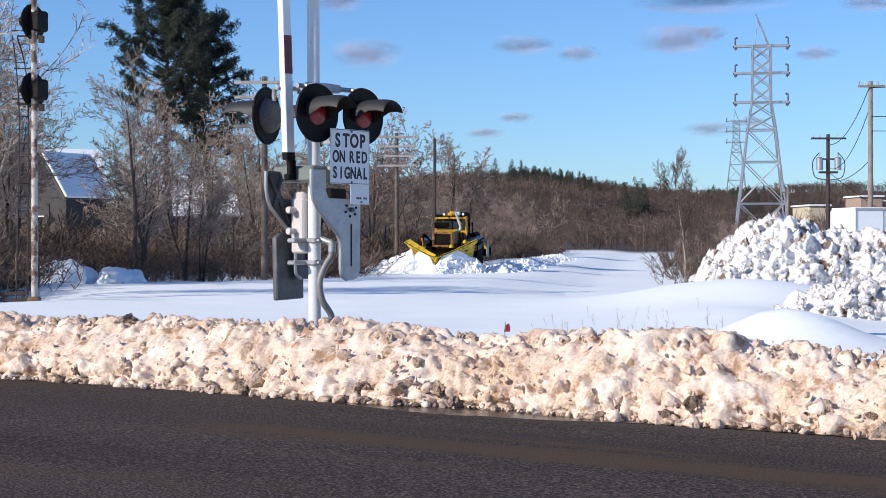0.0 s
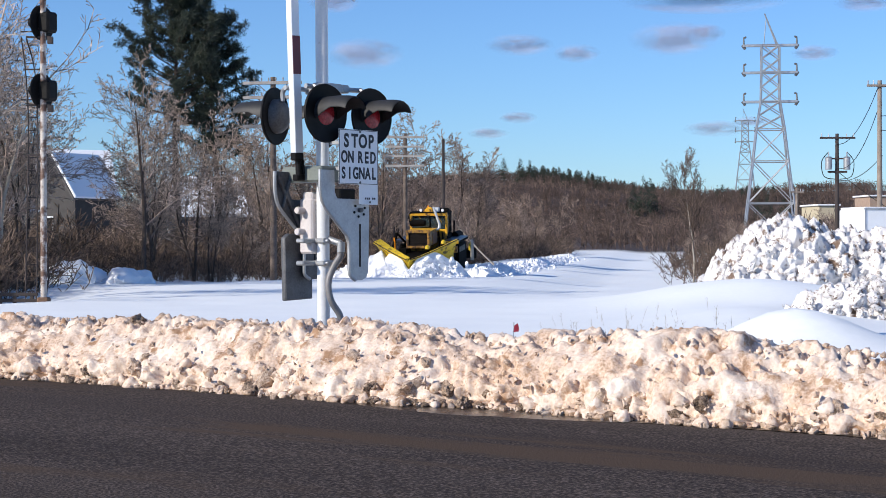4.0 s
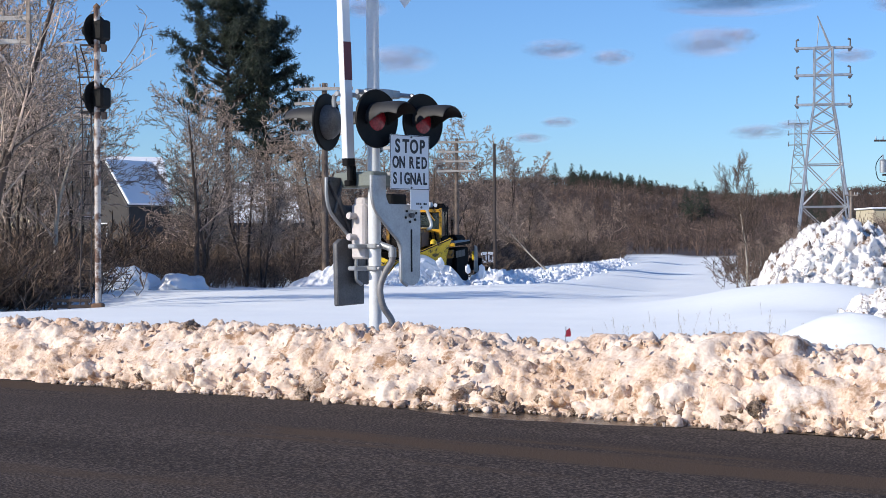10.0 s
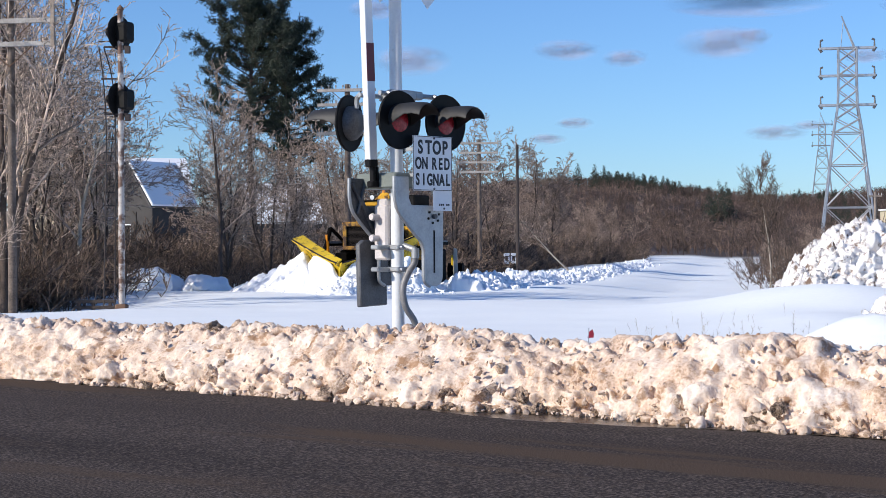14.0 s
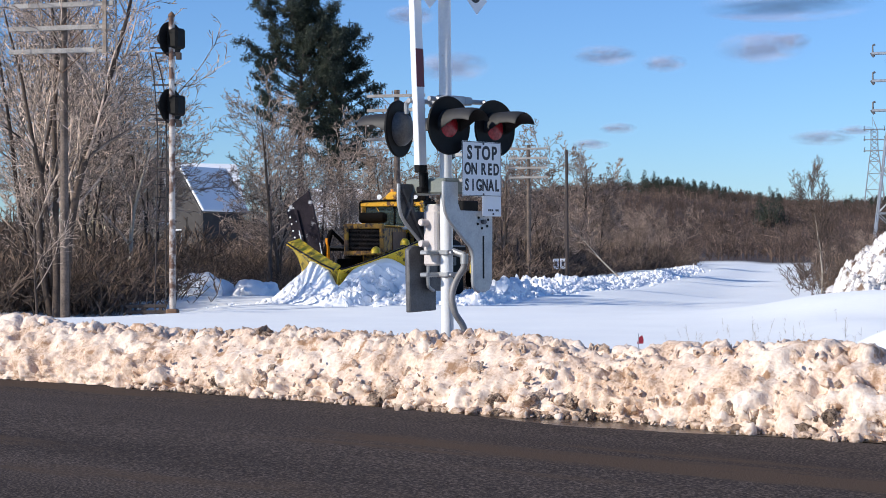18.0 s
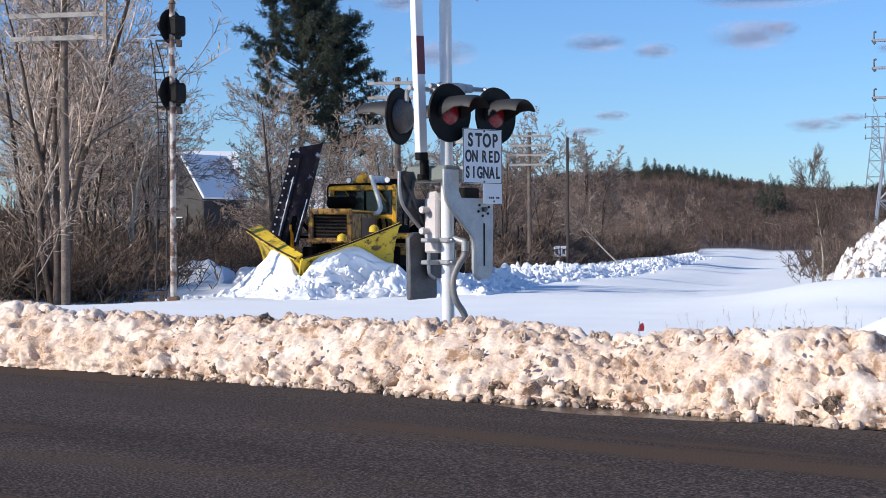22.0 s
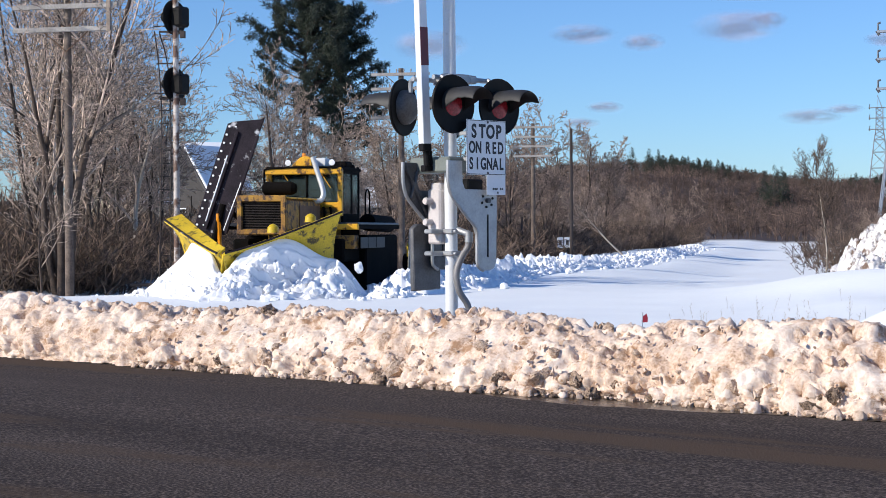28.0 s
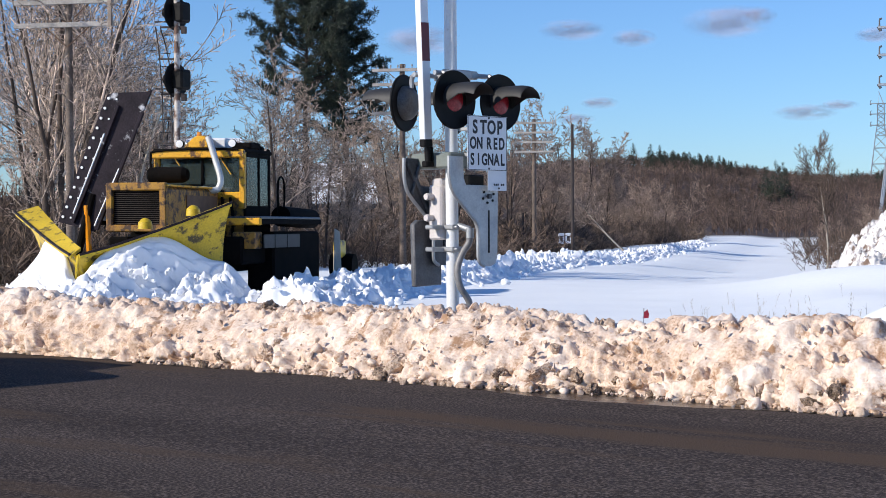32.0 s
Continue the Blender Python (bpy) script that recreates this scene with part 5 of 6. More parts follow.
def lip_rail(tip, lip, wide, rise):
    """The flat flange along a blade's top."""
    bm = bmesh.new()
    rows = []
    for i in range(13):
        p, out = blade_point(tip, lip, i / 12, 1.0)
        w = wide * (0.35 + 0.65 * i / 12)
        rows.append([bm.verts.new(q) for q in (p + out * 0.05, p - out * w + Vector((0, 0, rise)), p - out * w + Vector((0, 0, rise - 0.05)), p + out * 0.05 - Vector((0, 0, 0.05)))])
    for a, b in zip(rows, rows[1:]):
        for k in range(4):
            bm.faces.new((a[k], b[k], b[(k + 1) % 4], a[(k + 1) % 4]))
    bm.faces.new(rows[0])
    bm.faces.new(rows[-1][::-1])
    bmesh.ops.recalc_face_normals(bm, faces=bm.faces)
    return bm


def plough():
    pl = thing("rail_plough", pose(*TRACK_A, SNOW_Z, 0, 0, -7.3), "yellow railway snow plough with vee blade and rusty hood", "snow plough")
    # vee blade
    for tip, lip, wide, rise, text in ((TIP_R, LIP_R, 0.34, 0.12, "bright yellow curved blade half"), (TIP_L, LIP_L, 0.10, 0.02, "scuffed yellow curved blade half")):
        half = part("blade", blade_half(tip, lip), BLADE_YELLOW, pl, text)
        part("lip", lip_rail(tip, lip, wide, rise), BLADE_YELLOW, half)
        edge = [blade_point(tip, lip, i / 6, 1.0) for i in range(7)]
        part("edge_bar", pipe([p + o * 0.06 + Vector((0, 0, 0.012)) for p, o in edge], 0.022, 6, 2), WORN_STEEL, half, "dark worn edge bar")
        mid = blade_point(tip, lip, 0.55, 0.5)
        part("push_arm", tubes(((mid[0] - mid[1] * 0.05), (mid[0].x * 0.4, -2.0, 0.55), 0.07), n=8), GRIME_SHADE, pl)
    part("prow_edge", pipe([blade_point(TIP_L, LIP_L, 0.0, v)[0] + Vector((0, -0.02, 0)) for v in (0, 0.25, 0.5, 0.75, 1.0)], 0.022, 8, 3), BLADE_YELLOW, pl, "upright steel prow edge")
    for x, y, z in ((0.45, -3.65, 1.37), (1.12, -3.25, 1.58)):
        part("dome_lamp", lathe([(0.10, 0.0), (0.08, 0.06), (0.03, 0.11), (-0.08, 0.12)], 18), BLADE_YELLOW, pl, "round yellow cap behind the blade", at=pose(x, y, z, 90, 0, 0))
    # chassis
    part("chassis", boxes(((0, 0.4, 0.72), (1.7, 6.4, 0.42)), ((0, -2.9, 0.6), (0.9, 0.7, 0.5)), ((0, 3.9, 0.75), (2.0, 0.4, 0.6)), bevel=0.04), GRIME_SHADE, pl, "grimy black underframe")
    for y in (-1.6, 3.0):
        for x in (-0.75, 0.75):
            part("wheel", lathe([(-0.07, 0.36), (-0.06, 0.42), (0.0, 0.40), (0.07, 0.38), (0.07, 0.1)], 24), GRIME_SHADE, pl, "flanged rail wheel", at=pose(x, y, 0.36, 0, 0, 90))
    # hood
    hood = part("hood", boxes(((-0.12, -1.35, 1.66), (1.06, 2.5, 0.68)), bevel=0.05), RUSTY_HOOD, pl, "rust-stained yellow engine hood")
    part("radiator_frame", boxes(((-0.60, -2.64, 1.66), (0.12, 0.10, 0.80)), ((0.36, -2.64, 1.66), (0.12, 0.10, 0.80)), ((-0.12, -2.64, 2.0), (1.08, 0.11, 0.14)), ((-0.12, -2.64, 1.30), (1.08, 0.11, 0.12)), bevel=0.02), RUSTY_HOOD, hood, "chipped yellow radiator surround")
    part("grille", boxes(((-0.12, -2.605, 1.65), (0.86, 0.02, 0.62)), bevel=0), GRIME_SHADE, hood, "dark grimy radiator grille")
    for k in range(17):
        part("grille_bar", boxes(((-0.12, -2.625, 1.38 + 0.034 * k), (0.84, 0.015, 0.009)), bevel=0.002), DARK_WOOD, hood)
    part("hood_top", boxes(((-0.12, -1.4, 2.02), (1.12, 2.5, 0.035)), bevel=0.01), YELLOW, hood, "dented yellow hood top")
    part("side_panel", boxes(((0.425, -1.0, 1.62), (0.02, 1.5, 0.5)), bevel=0.005), RUST, hood)
    # cab
    cab = part("cab", boxes(((-0.85, 0.75, 1.40), (0.05, 1.45, 0.92)), ((0, 0.02, 1.90), (1.70, 0.06, 0.12)), bevel=0.015), YELLOW, pl, "yellow cab body")
    part("front_panel", boxes(((0, 0.02, 1.38), (1.68, 0.05, 0.92)), bevel=0.015), RUSTY_HOOD, cab, "rust-brown panel under the windscreen")
    for x in (0.50, 0.66):
        part("side_pipe", pipe([(x, -0.08, 1.05), (x + 0.02, -0.10, 1.5), (x - 0.04, -0.08, 1.86)], 0.028, 8, 4), GRIME_SHADE, cab, "dark pipe up the cab front")
    # rear wall coloured black to stand for the shade inside the cab
    part("rear_wall", boxes(((0, 1.49, 1.85), (1.70, 0.05, 1.8)), bevel=0.01), GRIME_SHADE, cab, "cab rear wall blackened to paint the shade inside")
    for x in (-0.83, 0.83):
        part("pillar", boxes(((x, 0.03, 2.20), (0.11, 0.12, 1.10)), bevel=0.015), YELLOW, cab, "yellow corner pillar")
        part("pillar", boxes(((x, 1.46, 2.20), (0.09, 0.09, 1.10)), bevel=0.015), GRIME_SHADE, cab, "dark rear pillar")
    part("roof", boxes(((0, 0.74, 2.72), (1.80, 1.62, 0.09)), bevel=0.03), GRIME_SHADE, cab, "dark cab roof")
    part("visor_band", boxes(((0, -0.06, 2.66), (1.80, 0.10, 0.15)), bevel=0.02), YELLOW, cab, "yellow roof band")
    part("roof_hoop", pipe([(-0.90, -0.10, 2.30), (-0.91, -0.10, 2.62), (-0.80, -0.12, 2.72), (0.0, -0.13, 2.75), (0.80, -0.12, 2.73)], 0.022, 8, 5), GRIME_SHADE, cab)
    part("windshield", boxes(((0, 0.03, 2.27), (1.56, 0.012, 0.66)), bevel=0), GLASS, cab, "dark windscreen", smooth=None).visible_shadow = False
    part("windshield_post", boxes(((0.05, 0.02, 2.27), (0.05, 0.05, 0.68)), bevel=0.01), GRIME_SHADE, cab)
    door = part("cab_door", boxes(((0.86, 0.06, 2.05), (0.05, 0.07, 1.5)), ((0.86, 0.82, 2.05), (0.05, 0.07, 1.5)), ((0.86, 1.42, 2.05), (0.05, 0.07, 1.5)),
                                  ((0.86, 0.74, 2.64), (0.05, 1.42, 0.07)), ((0.86, 0.74, 1.46), (0.05, 1.42, 0.50)), bevel=0.012), GRIME_SHADE, cab, "black framed side door")
    part("door_window", boxes(((0.86, 0.44, 2.16), (0.012, 0.70, 0.90)), bevel=0), GLASS, door, smooth=None).visible_shadow = False
    part("door_window", boxes(((0.86, 1.12, 2.16), (0.012, 0.54, 0.90)), bevel=0), GLASS, door, smooth=None).visible_shadow = False
    part("side_window", boxes(((-0.85, 0.75, 2.27), (0.012, 1.36, 0.70)), bevel=0), GLASS, cab, smooth=None).visible_shadow = False
    part("seat", boxes(((-0.1, 0.8, 1.62), (0.5, 0.5, 0.16)), ((-0.1, 1.05, 1.98), (0.5, 0.14, 0.6)), bevel=0.04), GRIME_SHADE, cab, "dark operator seat")
    part("console", boxes(((0.35, 0.28, 1.95), (0.4, 0.25, 0.22)), bevel=0.02), STEEL, cab)
    part("cab_floor", boxes(((0, 0.75, 0.97), (1.70, 1.45, 0.06)), bevel=0.01), GRIME_SHADE, cab)
    part("wiper", tubes(((0.40, -0.01, 2.60), (0.62, -0.02, 2.28), 0.012), n=6), YELLOW, cab)
    part("wiper", tubes(((-0.5, -0.01, 2.62), (-0.38, -0.02, 2.45), 0.012), n=6), YELLOW, cab)
    # roof gear
    part("roof_scoop", slab([(-0.27, 2.77), (-0.20, 2.86), (-0.06, 2.98), (0.10, 3.0), (0.20, 2.95), (0.20, 2.77)], 0.30, 0.02), YELLOW, cab, "yellow wedge-shaped roof scoop", at=pose(0, 0.05, 0))
    part("scoop_knob", tubes(((-0.02, 0.05, 2.97), (-0.02, 0.05, 3.07), 0.05, 0.04), n=10), AMBER, cab, "small amber beacon")
    part("white_box", boxes(((0.28, 0.35, 2.86), (0.36, 0.36, 0.20)), bevel=0.03), WHITE_PAINT, cab, "white box on the roof")
    for x in (-0.36, 0.66):
        part("work_light", lathe([(-0.05, 0.075), (-0.02, 0.08), (0.05, 0.06), (0.08, 0.03)], 16), GRIME_SHADE, cab, at=pose(x, -0.02, 2.85))
        part("light_glass", lathe([(-0.058, 0.02), (-0.052, 0.07), (-0.045, 0.072)], 16), LAMP_WHITE, cab, "round white work light", at=pose(x, -0.025, 2.85))
    for c, size in (((0.80, 0.5, 2.82), (0.16, 0.3, 0.12)), ((0.55, 1.0, 2.84), (0.5, 0.35, 0.14)), ((0.78, 1.2, 2.80), (0.1, 0.2, 0.10))):
        part("roof_fitting", boxes((c, size), bevel=0.03), GRIME_SHADE, cab, "dark roof fitting")
    part("air_cleaner", tubes(((-0.80, -0.38, 2.27), (-0.16, -0.38, 2.27), 0.145), ((-0.16, -0.38, 2.27), (-0.08, -0.38, 2.27), 0.145, 0.10), ((-0.84, -0.38, 2.27), (-0.80, -0.38, 2.27), 0.10, 0.145), n=24), GRIME_SHADE, pl, "black drum air cleaner")
    part("exhaust", pipe([(0.22, -0.48, 2.0), (0.44, -0.46, 1.98), (0.53, -0.42, 2.03), (0.55, -0.38, 2.20), (0.44, -0.33, 2.52), (0.28, -0.28, 2.96)], 0.06, 14, 6), CHROME, pl, "dull silver exhaust stack")
    # side decks and running gear
    for s, sx in ((1, 1.18), (-1, -1.18)):
        deck = part("side_deck", boxes(((sx, 0.85, 1.47), (0.68, 3.7, 0.07)), bevel=0.02), DECK, pl, "worn steel side deck")
        part("deck_edge", boxes(((sx + s * 0.33, 0.85, 1.41), (0.05, 3.7, 0.10)), bevel=0.01), GRIME_SHADE, deck)
        # plain black boxes stand for the shaded hollow below the deck
        part("skirt", boxes(((sx * 0.98, 1.5, 0.58), (0.52, 2.9, 1.30)), ((sx * 0.9, -0.6, 0.9), (0.4, 1.3, 0.5)), bevel=0.04), GRIME_SHADE, deck, "plain black skirt standing for the shaded hollow under the deck")
    part("deck_corner", boxes(((1.22, -1.0, 1.41), (0.62, 0.14, 0.13)), bevel=0.02), YELLOW, pl, "orange-yellow deck corner")
    part("tool_box", boxes(((1.25, -0.95, 1.08), (0.42, 0.40, 0.30)), bevel=0.02), RUSTY_HOOD, pl, "rusty tool box")
    part("step_panel", boxes(((1.54, 0.15, 1.06), (0.02, 2.1, 0.24)), bevel=0.004), FADED_BLACK, pl, "dark step panel")
    for y in (-0.30, 0.42):
        part("step_notch", boxes(((1.548, y, 1.06), (0.012, 0.03, 0.24)), bevel=0.002), GRIME_SHADE, pl)
    part("rear_tank", tubes(((0.95, 1.9, 1.52), (0.95, 3.9, 1.48), 0.20), n=20), GRIME_SHADE, pl, "black drum on the rear deck")
    part("rear_board", slab([(-0.08, 0.25), (0.10, 0.22), (0.06, 1.22), (-0.05, 1.28)], 0.06, 0.01), PALE_BOARD, pl, "pale upright side board", at=pose(1.62, 3.5, 0, 0, 0, 25))
    part("rear_shoe", boxes(((1.45, 4.3, 0.85), (0.12, 0.6, 0.36)), bevel=0.03), BLADE_YELLOW, pl, "yellow rear blade shoe")
    part("rear_drum", tubes(((1.2, 4.6, 0.5), (1.7, 4.6, 0.5), 0.25), n=18), GRIME_SHADE, pl)
    part("grab_rail", pipe([(0.95, 1.75, 1.5), (0.95, 1.75, 2.2), (0.95, 2.1, 2.2), (0.95, 2.1, 1.5)], 0.02, 6, 4), GRIME_SHADE, pl)
    # wing on the right-hand side
    wing = part("wing", slab([(0.0, 0.0), (0.70, 0.10), (0.72, 1.9), (0.74, 2.78), (0.66, 2.70), (0.10, 2.46), (0.0, 2.38)], 0.05, 0.008), WORN_STEEL, pl, "dark steel wing blade with bright bolt heads")
    for k in range(13):
        part("bolt_head", tubes(((0.06, -0.025, 0.12 + 0.185 * k), (0.06, -0.045, 0.12 + 0.185 * k), 0.026), n=8), LAMP_WHITE, wing, "frosted bolt head")
        if k % 2 == 0:
            part("bolt_head", tubes(((0.20, -0.025, 0.16 + 0.185 * k), (0.20, -0.042, 0.16 + 0.185 * k), 0.018), n=8), LAMP_WHITE, wing, "frosted bolt head")
    part("wing_rib", boxes(((0.28, -0.05, 1.2), (0.06, 0.06, 2.2)), ((0.74, -0.05, 1.25), (0.06, 0.06, 2.2)), bevel=0.01), WORN_STEEL, wing, "raised stiffening rib")
    part("frost", boxes(((0.235, -0.06, 1.0), (0.03, 0.05, 1.5)), ((0.70, -0.06, 0.75), (0.03, 0.05, 1.1), (0, 2, 0)), bevel=0.012), CLUMP, wing, "snow caught along the ribs")
    part("lift_arm", tubes(((-1.55, -2.1, 0.5), (-1.20, -2.0, 1.9), 0.07), ((-1.20, -2.0, 1.9), (-0.8, -1.2, 1.3), 0.05), n=10), GRIME_SHADE, pl, "wing lifting mast")
    part("lift_ram", tubes(((-1.25, -2.05, 0.9), (-1.30, -2.05, 1.7), 0.05), n=10), AMBER, pl, "orange hydraulic ram")
    return pl, wing


PLOUGH, WING = plough()


# ---- snow moved by the plough ----
def blade_line(x):
    """How far forward the blade stands at x."""
    tip = TIP_R if x < PROW[0] else TIP_L
    t = (x - PROW[0]) / (tip[0] - PROW[0])
    return PROW[1] + (tip[1] - PROW[1]) * t


def pushed_snow():
    heap = thing("pushed_snow", pose(*TRACK_A, SNOW_Z, 0, 0, -7.3), "broken white snow heaped before the plough blade", "snow heap")

    def h(x, d):
        if x < PROW[0]:
            t = (PROW[0] - x) / 1.68
            top = 0.95 + 0.36 * min(1, t) - 1.40 * max(0.0, min(1, (t - 0.62) / 1.05)) ** 0.85
            fall = 0.50
        else:
            t = (x - PROW[0]) / 1.90
            top = 0.93 + 0.34 * smooth(0.0, 0.5, t) - 0.40 * smooth(0.55, 0.95, t) - 0.90 * smooth(0.93, 1.50, t)
            fall = 0.42
        top += 0.10 * noise.noise((x * 1.4, 2.0, 1.0))
        notch = 1 - 0.36 * math.exp(-((x - PROW[0]) / 0.20) ** 2) * math.exp(-(d / 0.6) ** 2)
        return notch * max(0.0, top) * (fall * math.exp(-(d / 0.40) ** 2) + (1 - fall) * math.exp(-(d / 1.35) ** 2))

    xs, ds = np.linspace(-4.0, 3.2, 230), np.linspace(0.0, 1.73, 130) ** 2
    verts = []
    for d in ds:
        for x in xs:
            z = h(x, d)
            p = Vector((x, d, z))
            s = d - z
            p = Vector((x, s * 0.9, 0.3 * z))
            k = 0.20 * noise.fractal(p * 1.3, 0.9, 2.0, 5) + lumpy(x, s, 4.0, 0.62, 0.34) + lumpy(x, s, 9.0, 0.27, 0.22) + chunky(x, s, 4.0, 0.36, 0.10) + 0.03 * noise.fractal(p * 9, 0.8, 2.0, 3)
            k *= smooth(0.04, 0.3, z) * (0.22 + 0.78 * smooth(-0.6, 0.2, x) + 0.4 * smooth(-2.2, -2.8, x)) * smooth(0.0, 0.5, d)
            f = blade_line(max(TIP_R[0], min(TIP_L[0], x)))
            verts.append((float(x), f - 0.06 - float(d) * 0.85 - 0.2 * k, z + k - 0.10))
    nx = len(xs)
    me = bpy.data.meshes.new("heap")
    me.from_pydata(verts, [], [(j * nx + i, (j + 1) * nx + i, (j + 1) * nx + i + 1, j * nx + i + 1) for j in range(len(ds) - 1) for i in range(nx - 1)])
    me.shade_smooth()
    part("heap", me, CLUMP, heap)
    rng = random.Random(9)
    for i in range(150):
        x = rng.uniform(-3.6, -1.6) if i % 4 == 0 else rng.uniform(-0.2, 3.0)
        d = abs(rng.gauss(0.9, 0.6)) + 0.2
        r = 0.025 + 0.10 * rng.random() ** 2.6 * (0.5 if i % 4 == 0 else 1)
        f = blade_line(max(TIP_R[0], min(TIP_L[0], x)))
        part("lump", LUMPS[i % 10], CLUMP, heap,
             at=Matrix.LocRotScale((x, f - 0.06 - d * 0.85, h(x, d) - 0.06 + r * 0.35), Euler([rng.uniform(0, 6.3) for _ in range(3)]), (r * 1.3, r, r * 0.9)))
    return heap


HEAP = pushed_snow()


def wing_snow():
    """The long slope of snow that the lowered wing carries beside the blade."""
    xs, ys = [float(v) for v in np.linspace(-5.2, -0.7, 110)], [float(v) for v in np.linspace(-4.6, 0.6, 100)]

    def h(x, y):
        t = (-1.7 - x) / 3.2
        top = 1.15 * max(0.0, min(1.0, 1 - t)) ** 1.25 * smooth(-0.8, -1.7, x)
        line = -3.1 + 0.75 * (-1.9 - x)
        z = top * math.exp(-((y - line) / 0.85) ** 2)
        k = lumpy(x, y, 3.0, 0.5, 0.20) + lumpy(x, y, 7.0, 0.22, 0.14)
        return z + k * smooth(0.03, 0.25, z) - 0.16 * (1 - smooth(0.0, 0.1, z)) - 0.05
    tail = thing("wing_snow", pose(*TRACK_A, SNOW_Z, 0, 0, -7.3), "smooth slope of white snow pushed aside by the wing", "snow heap")
    part("slope", grid_mesh("slope", xs, ys, h), CLUMP, tail)
    return tail


WING_SNOW = wing_snow()


def ridge_mesh(seed, length=2.5):
    """A stretch of thrown-up snow, along y."""
    xs, ys = np.linspace(-1.25, 1.25, 60), np.linspace(-length / 2, length / 2, 62)

    def h(x, y):
        end = smooth(-length / 2, -length / 2 + 0.3, y) * smooth(length / 2, length / 2 - 0.3, y)
        z = (0.42 + 0.10 * noise.noise((seed * 5.0, y, 0))) * math.exp(-(x / 0.72) ** 2) * (0.75 + 0.25 * end)
        rim = smooth(1.25, 0.95, abs(x)) * smooth(length / 2, length / 2 - 0.2, abs(y))
        return z + (lumpy(x, y, seed * 3.0, 0.34, 0.26) + lumpy(x, y, seed * 7.0, 0.15, 0.14) + chunky(x, y, seed * 3.0, 0.22, 0.10)) * smooth(0.02, 0.2, z) - 0.04 - 0.5 * (1 - rim)
    bm = bmesh.new()
    bm.from_mesh(grid_mesh("tmp", [float(v) for v in xs], [float(v) for v in ys], h))
    rng = random.Random(seed)
    for i in range(48):
        s, x, y = 0.03 + 0.10 * rng.random() ** 1.8, rng.gauss(0, 0.55), rng.uniform(-length / 2, length / 2)
        n0 = len(bm.verts)
        bm.from_mesh(LUMPS[i % 10])
        bm.verts.ensure_lookup_table()
        turn = Euler([rng.uniform(0, 6.3) for _ in range(3)]).to_matrix()
        for v in bm.verts[n0:]:
            c = turn @ v.co
            v.co = Vector((x + c.x * s * 1.1, y + c.y * s, 0.34 * math.exp(-(x / 0.72) ** 2) + s * 0.3 + c.z * s * 0.8))
    me = mesh_of(bm, "ridge", 60)
    me.materials.append(CLUMP)
    return me


RIDGES = [ridge_mesh(i + 1) for i in range(5)]
RIDGE_ROWS = []
for i in range(28):
    y = 26.6 + 2.2 * i
    p = on_track(y, 2.75 + 0.25 * noise.noise((i * 0.7, 0, 0)))
    ob = tagged(new("snow_ridge", RIDGES[i % 5]), "lumpy white snow thrown up beside the track", "snow ridge", "snow ridge beside the track")
    ob.matrix_basis = pose(p.x, p.y, ground_z(p.x, p.y), 0, 0, -7.3 + (180 if i % 2 else 0))
    RIDGE_ROWS.append((ob, y, p))
for i in range(26):
    y = 88.5 + 2.2 * i
    p = on_track(y, 2.75 + 0.3 * noise.noise((i * 0.7, 0, 0)))
    ob = tagged(new("snow_ridge", RIDGES[i % 5]), "lumpy white snow thrown up beside the track", "snow ridge", "snow ridge beside the track")
    ob.matrix_basis = pose(p.x, p.y, ground_z(p.x, p.y), 0, 0, -7.3 + (180 if i % 2 else 0))

BLOCKS = []
rng_b = random.Random(21)
for i in range(40):
    ob = tagged(new("snow_block", LUMPS[i % 10]), "white block of snow rolling off the plough blade", "snow block", "blocks rolled by the plough")
    size = 0.09 + 0.13 * rng_b.random() ** 1.5
    ob.scale = (size * 1.3, size, size * 0.9)
    y = 31.0 + 52.0 * (i + 0.5 * rng_b.random()) / 40
    p = on_track(y, rng_b.uniform(-0.3, 0.6))
    ob.location = (p.x, p.y, SNOW_Z - dip(y) - 0.35)
    BLOCKS.append((ob, y, rng_b.random(), size))


# ---- houses behind the trees ----
DARK_SIDING = surface("dark_brown_siding", [(0.022, 0.018, 0.016), (0.045, 0.038, 0.034)], 2.0, (0.6, 0.8), bump=0.1, fine=20.0)
SIDING = surface("pale_siding", [(0.52, 0.44, 0.30), (0.60, 0.52, 0.37)], 2.0, (0.6, 0.8), bump=0.1, fine=20.0)
GREY_SIDING = surface("grey_siding", [(0.040, 0.042, 0.048), (0.075, 0.078, 0.088)], 2.0, (0.6, 0.8), bump=0.1, fine=20.0)
SHINGLE = surface("dark_shingle", [(0.05, 0.045, 0.045), (0.10, 0.09, 0.085)], 3.0, (0.8, 0.9), bump=0.3, fine=25.0)
BRICK = surface("tan_brick", [(0.34, 0.24, 0.18), (0.44, 0.32, 0.24)], 2.0, (0.7, 0.9), bump=0.2, fine=20.0)
TRAILER_WHITE = surface("white_panel", [(0.70, 0.71, 0.72), (0.78, 0.79, 0.80)], 1.5, (0.4, 0.6), bump=0.05, fine=20.0)


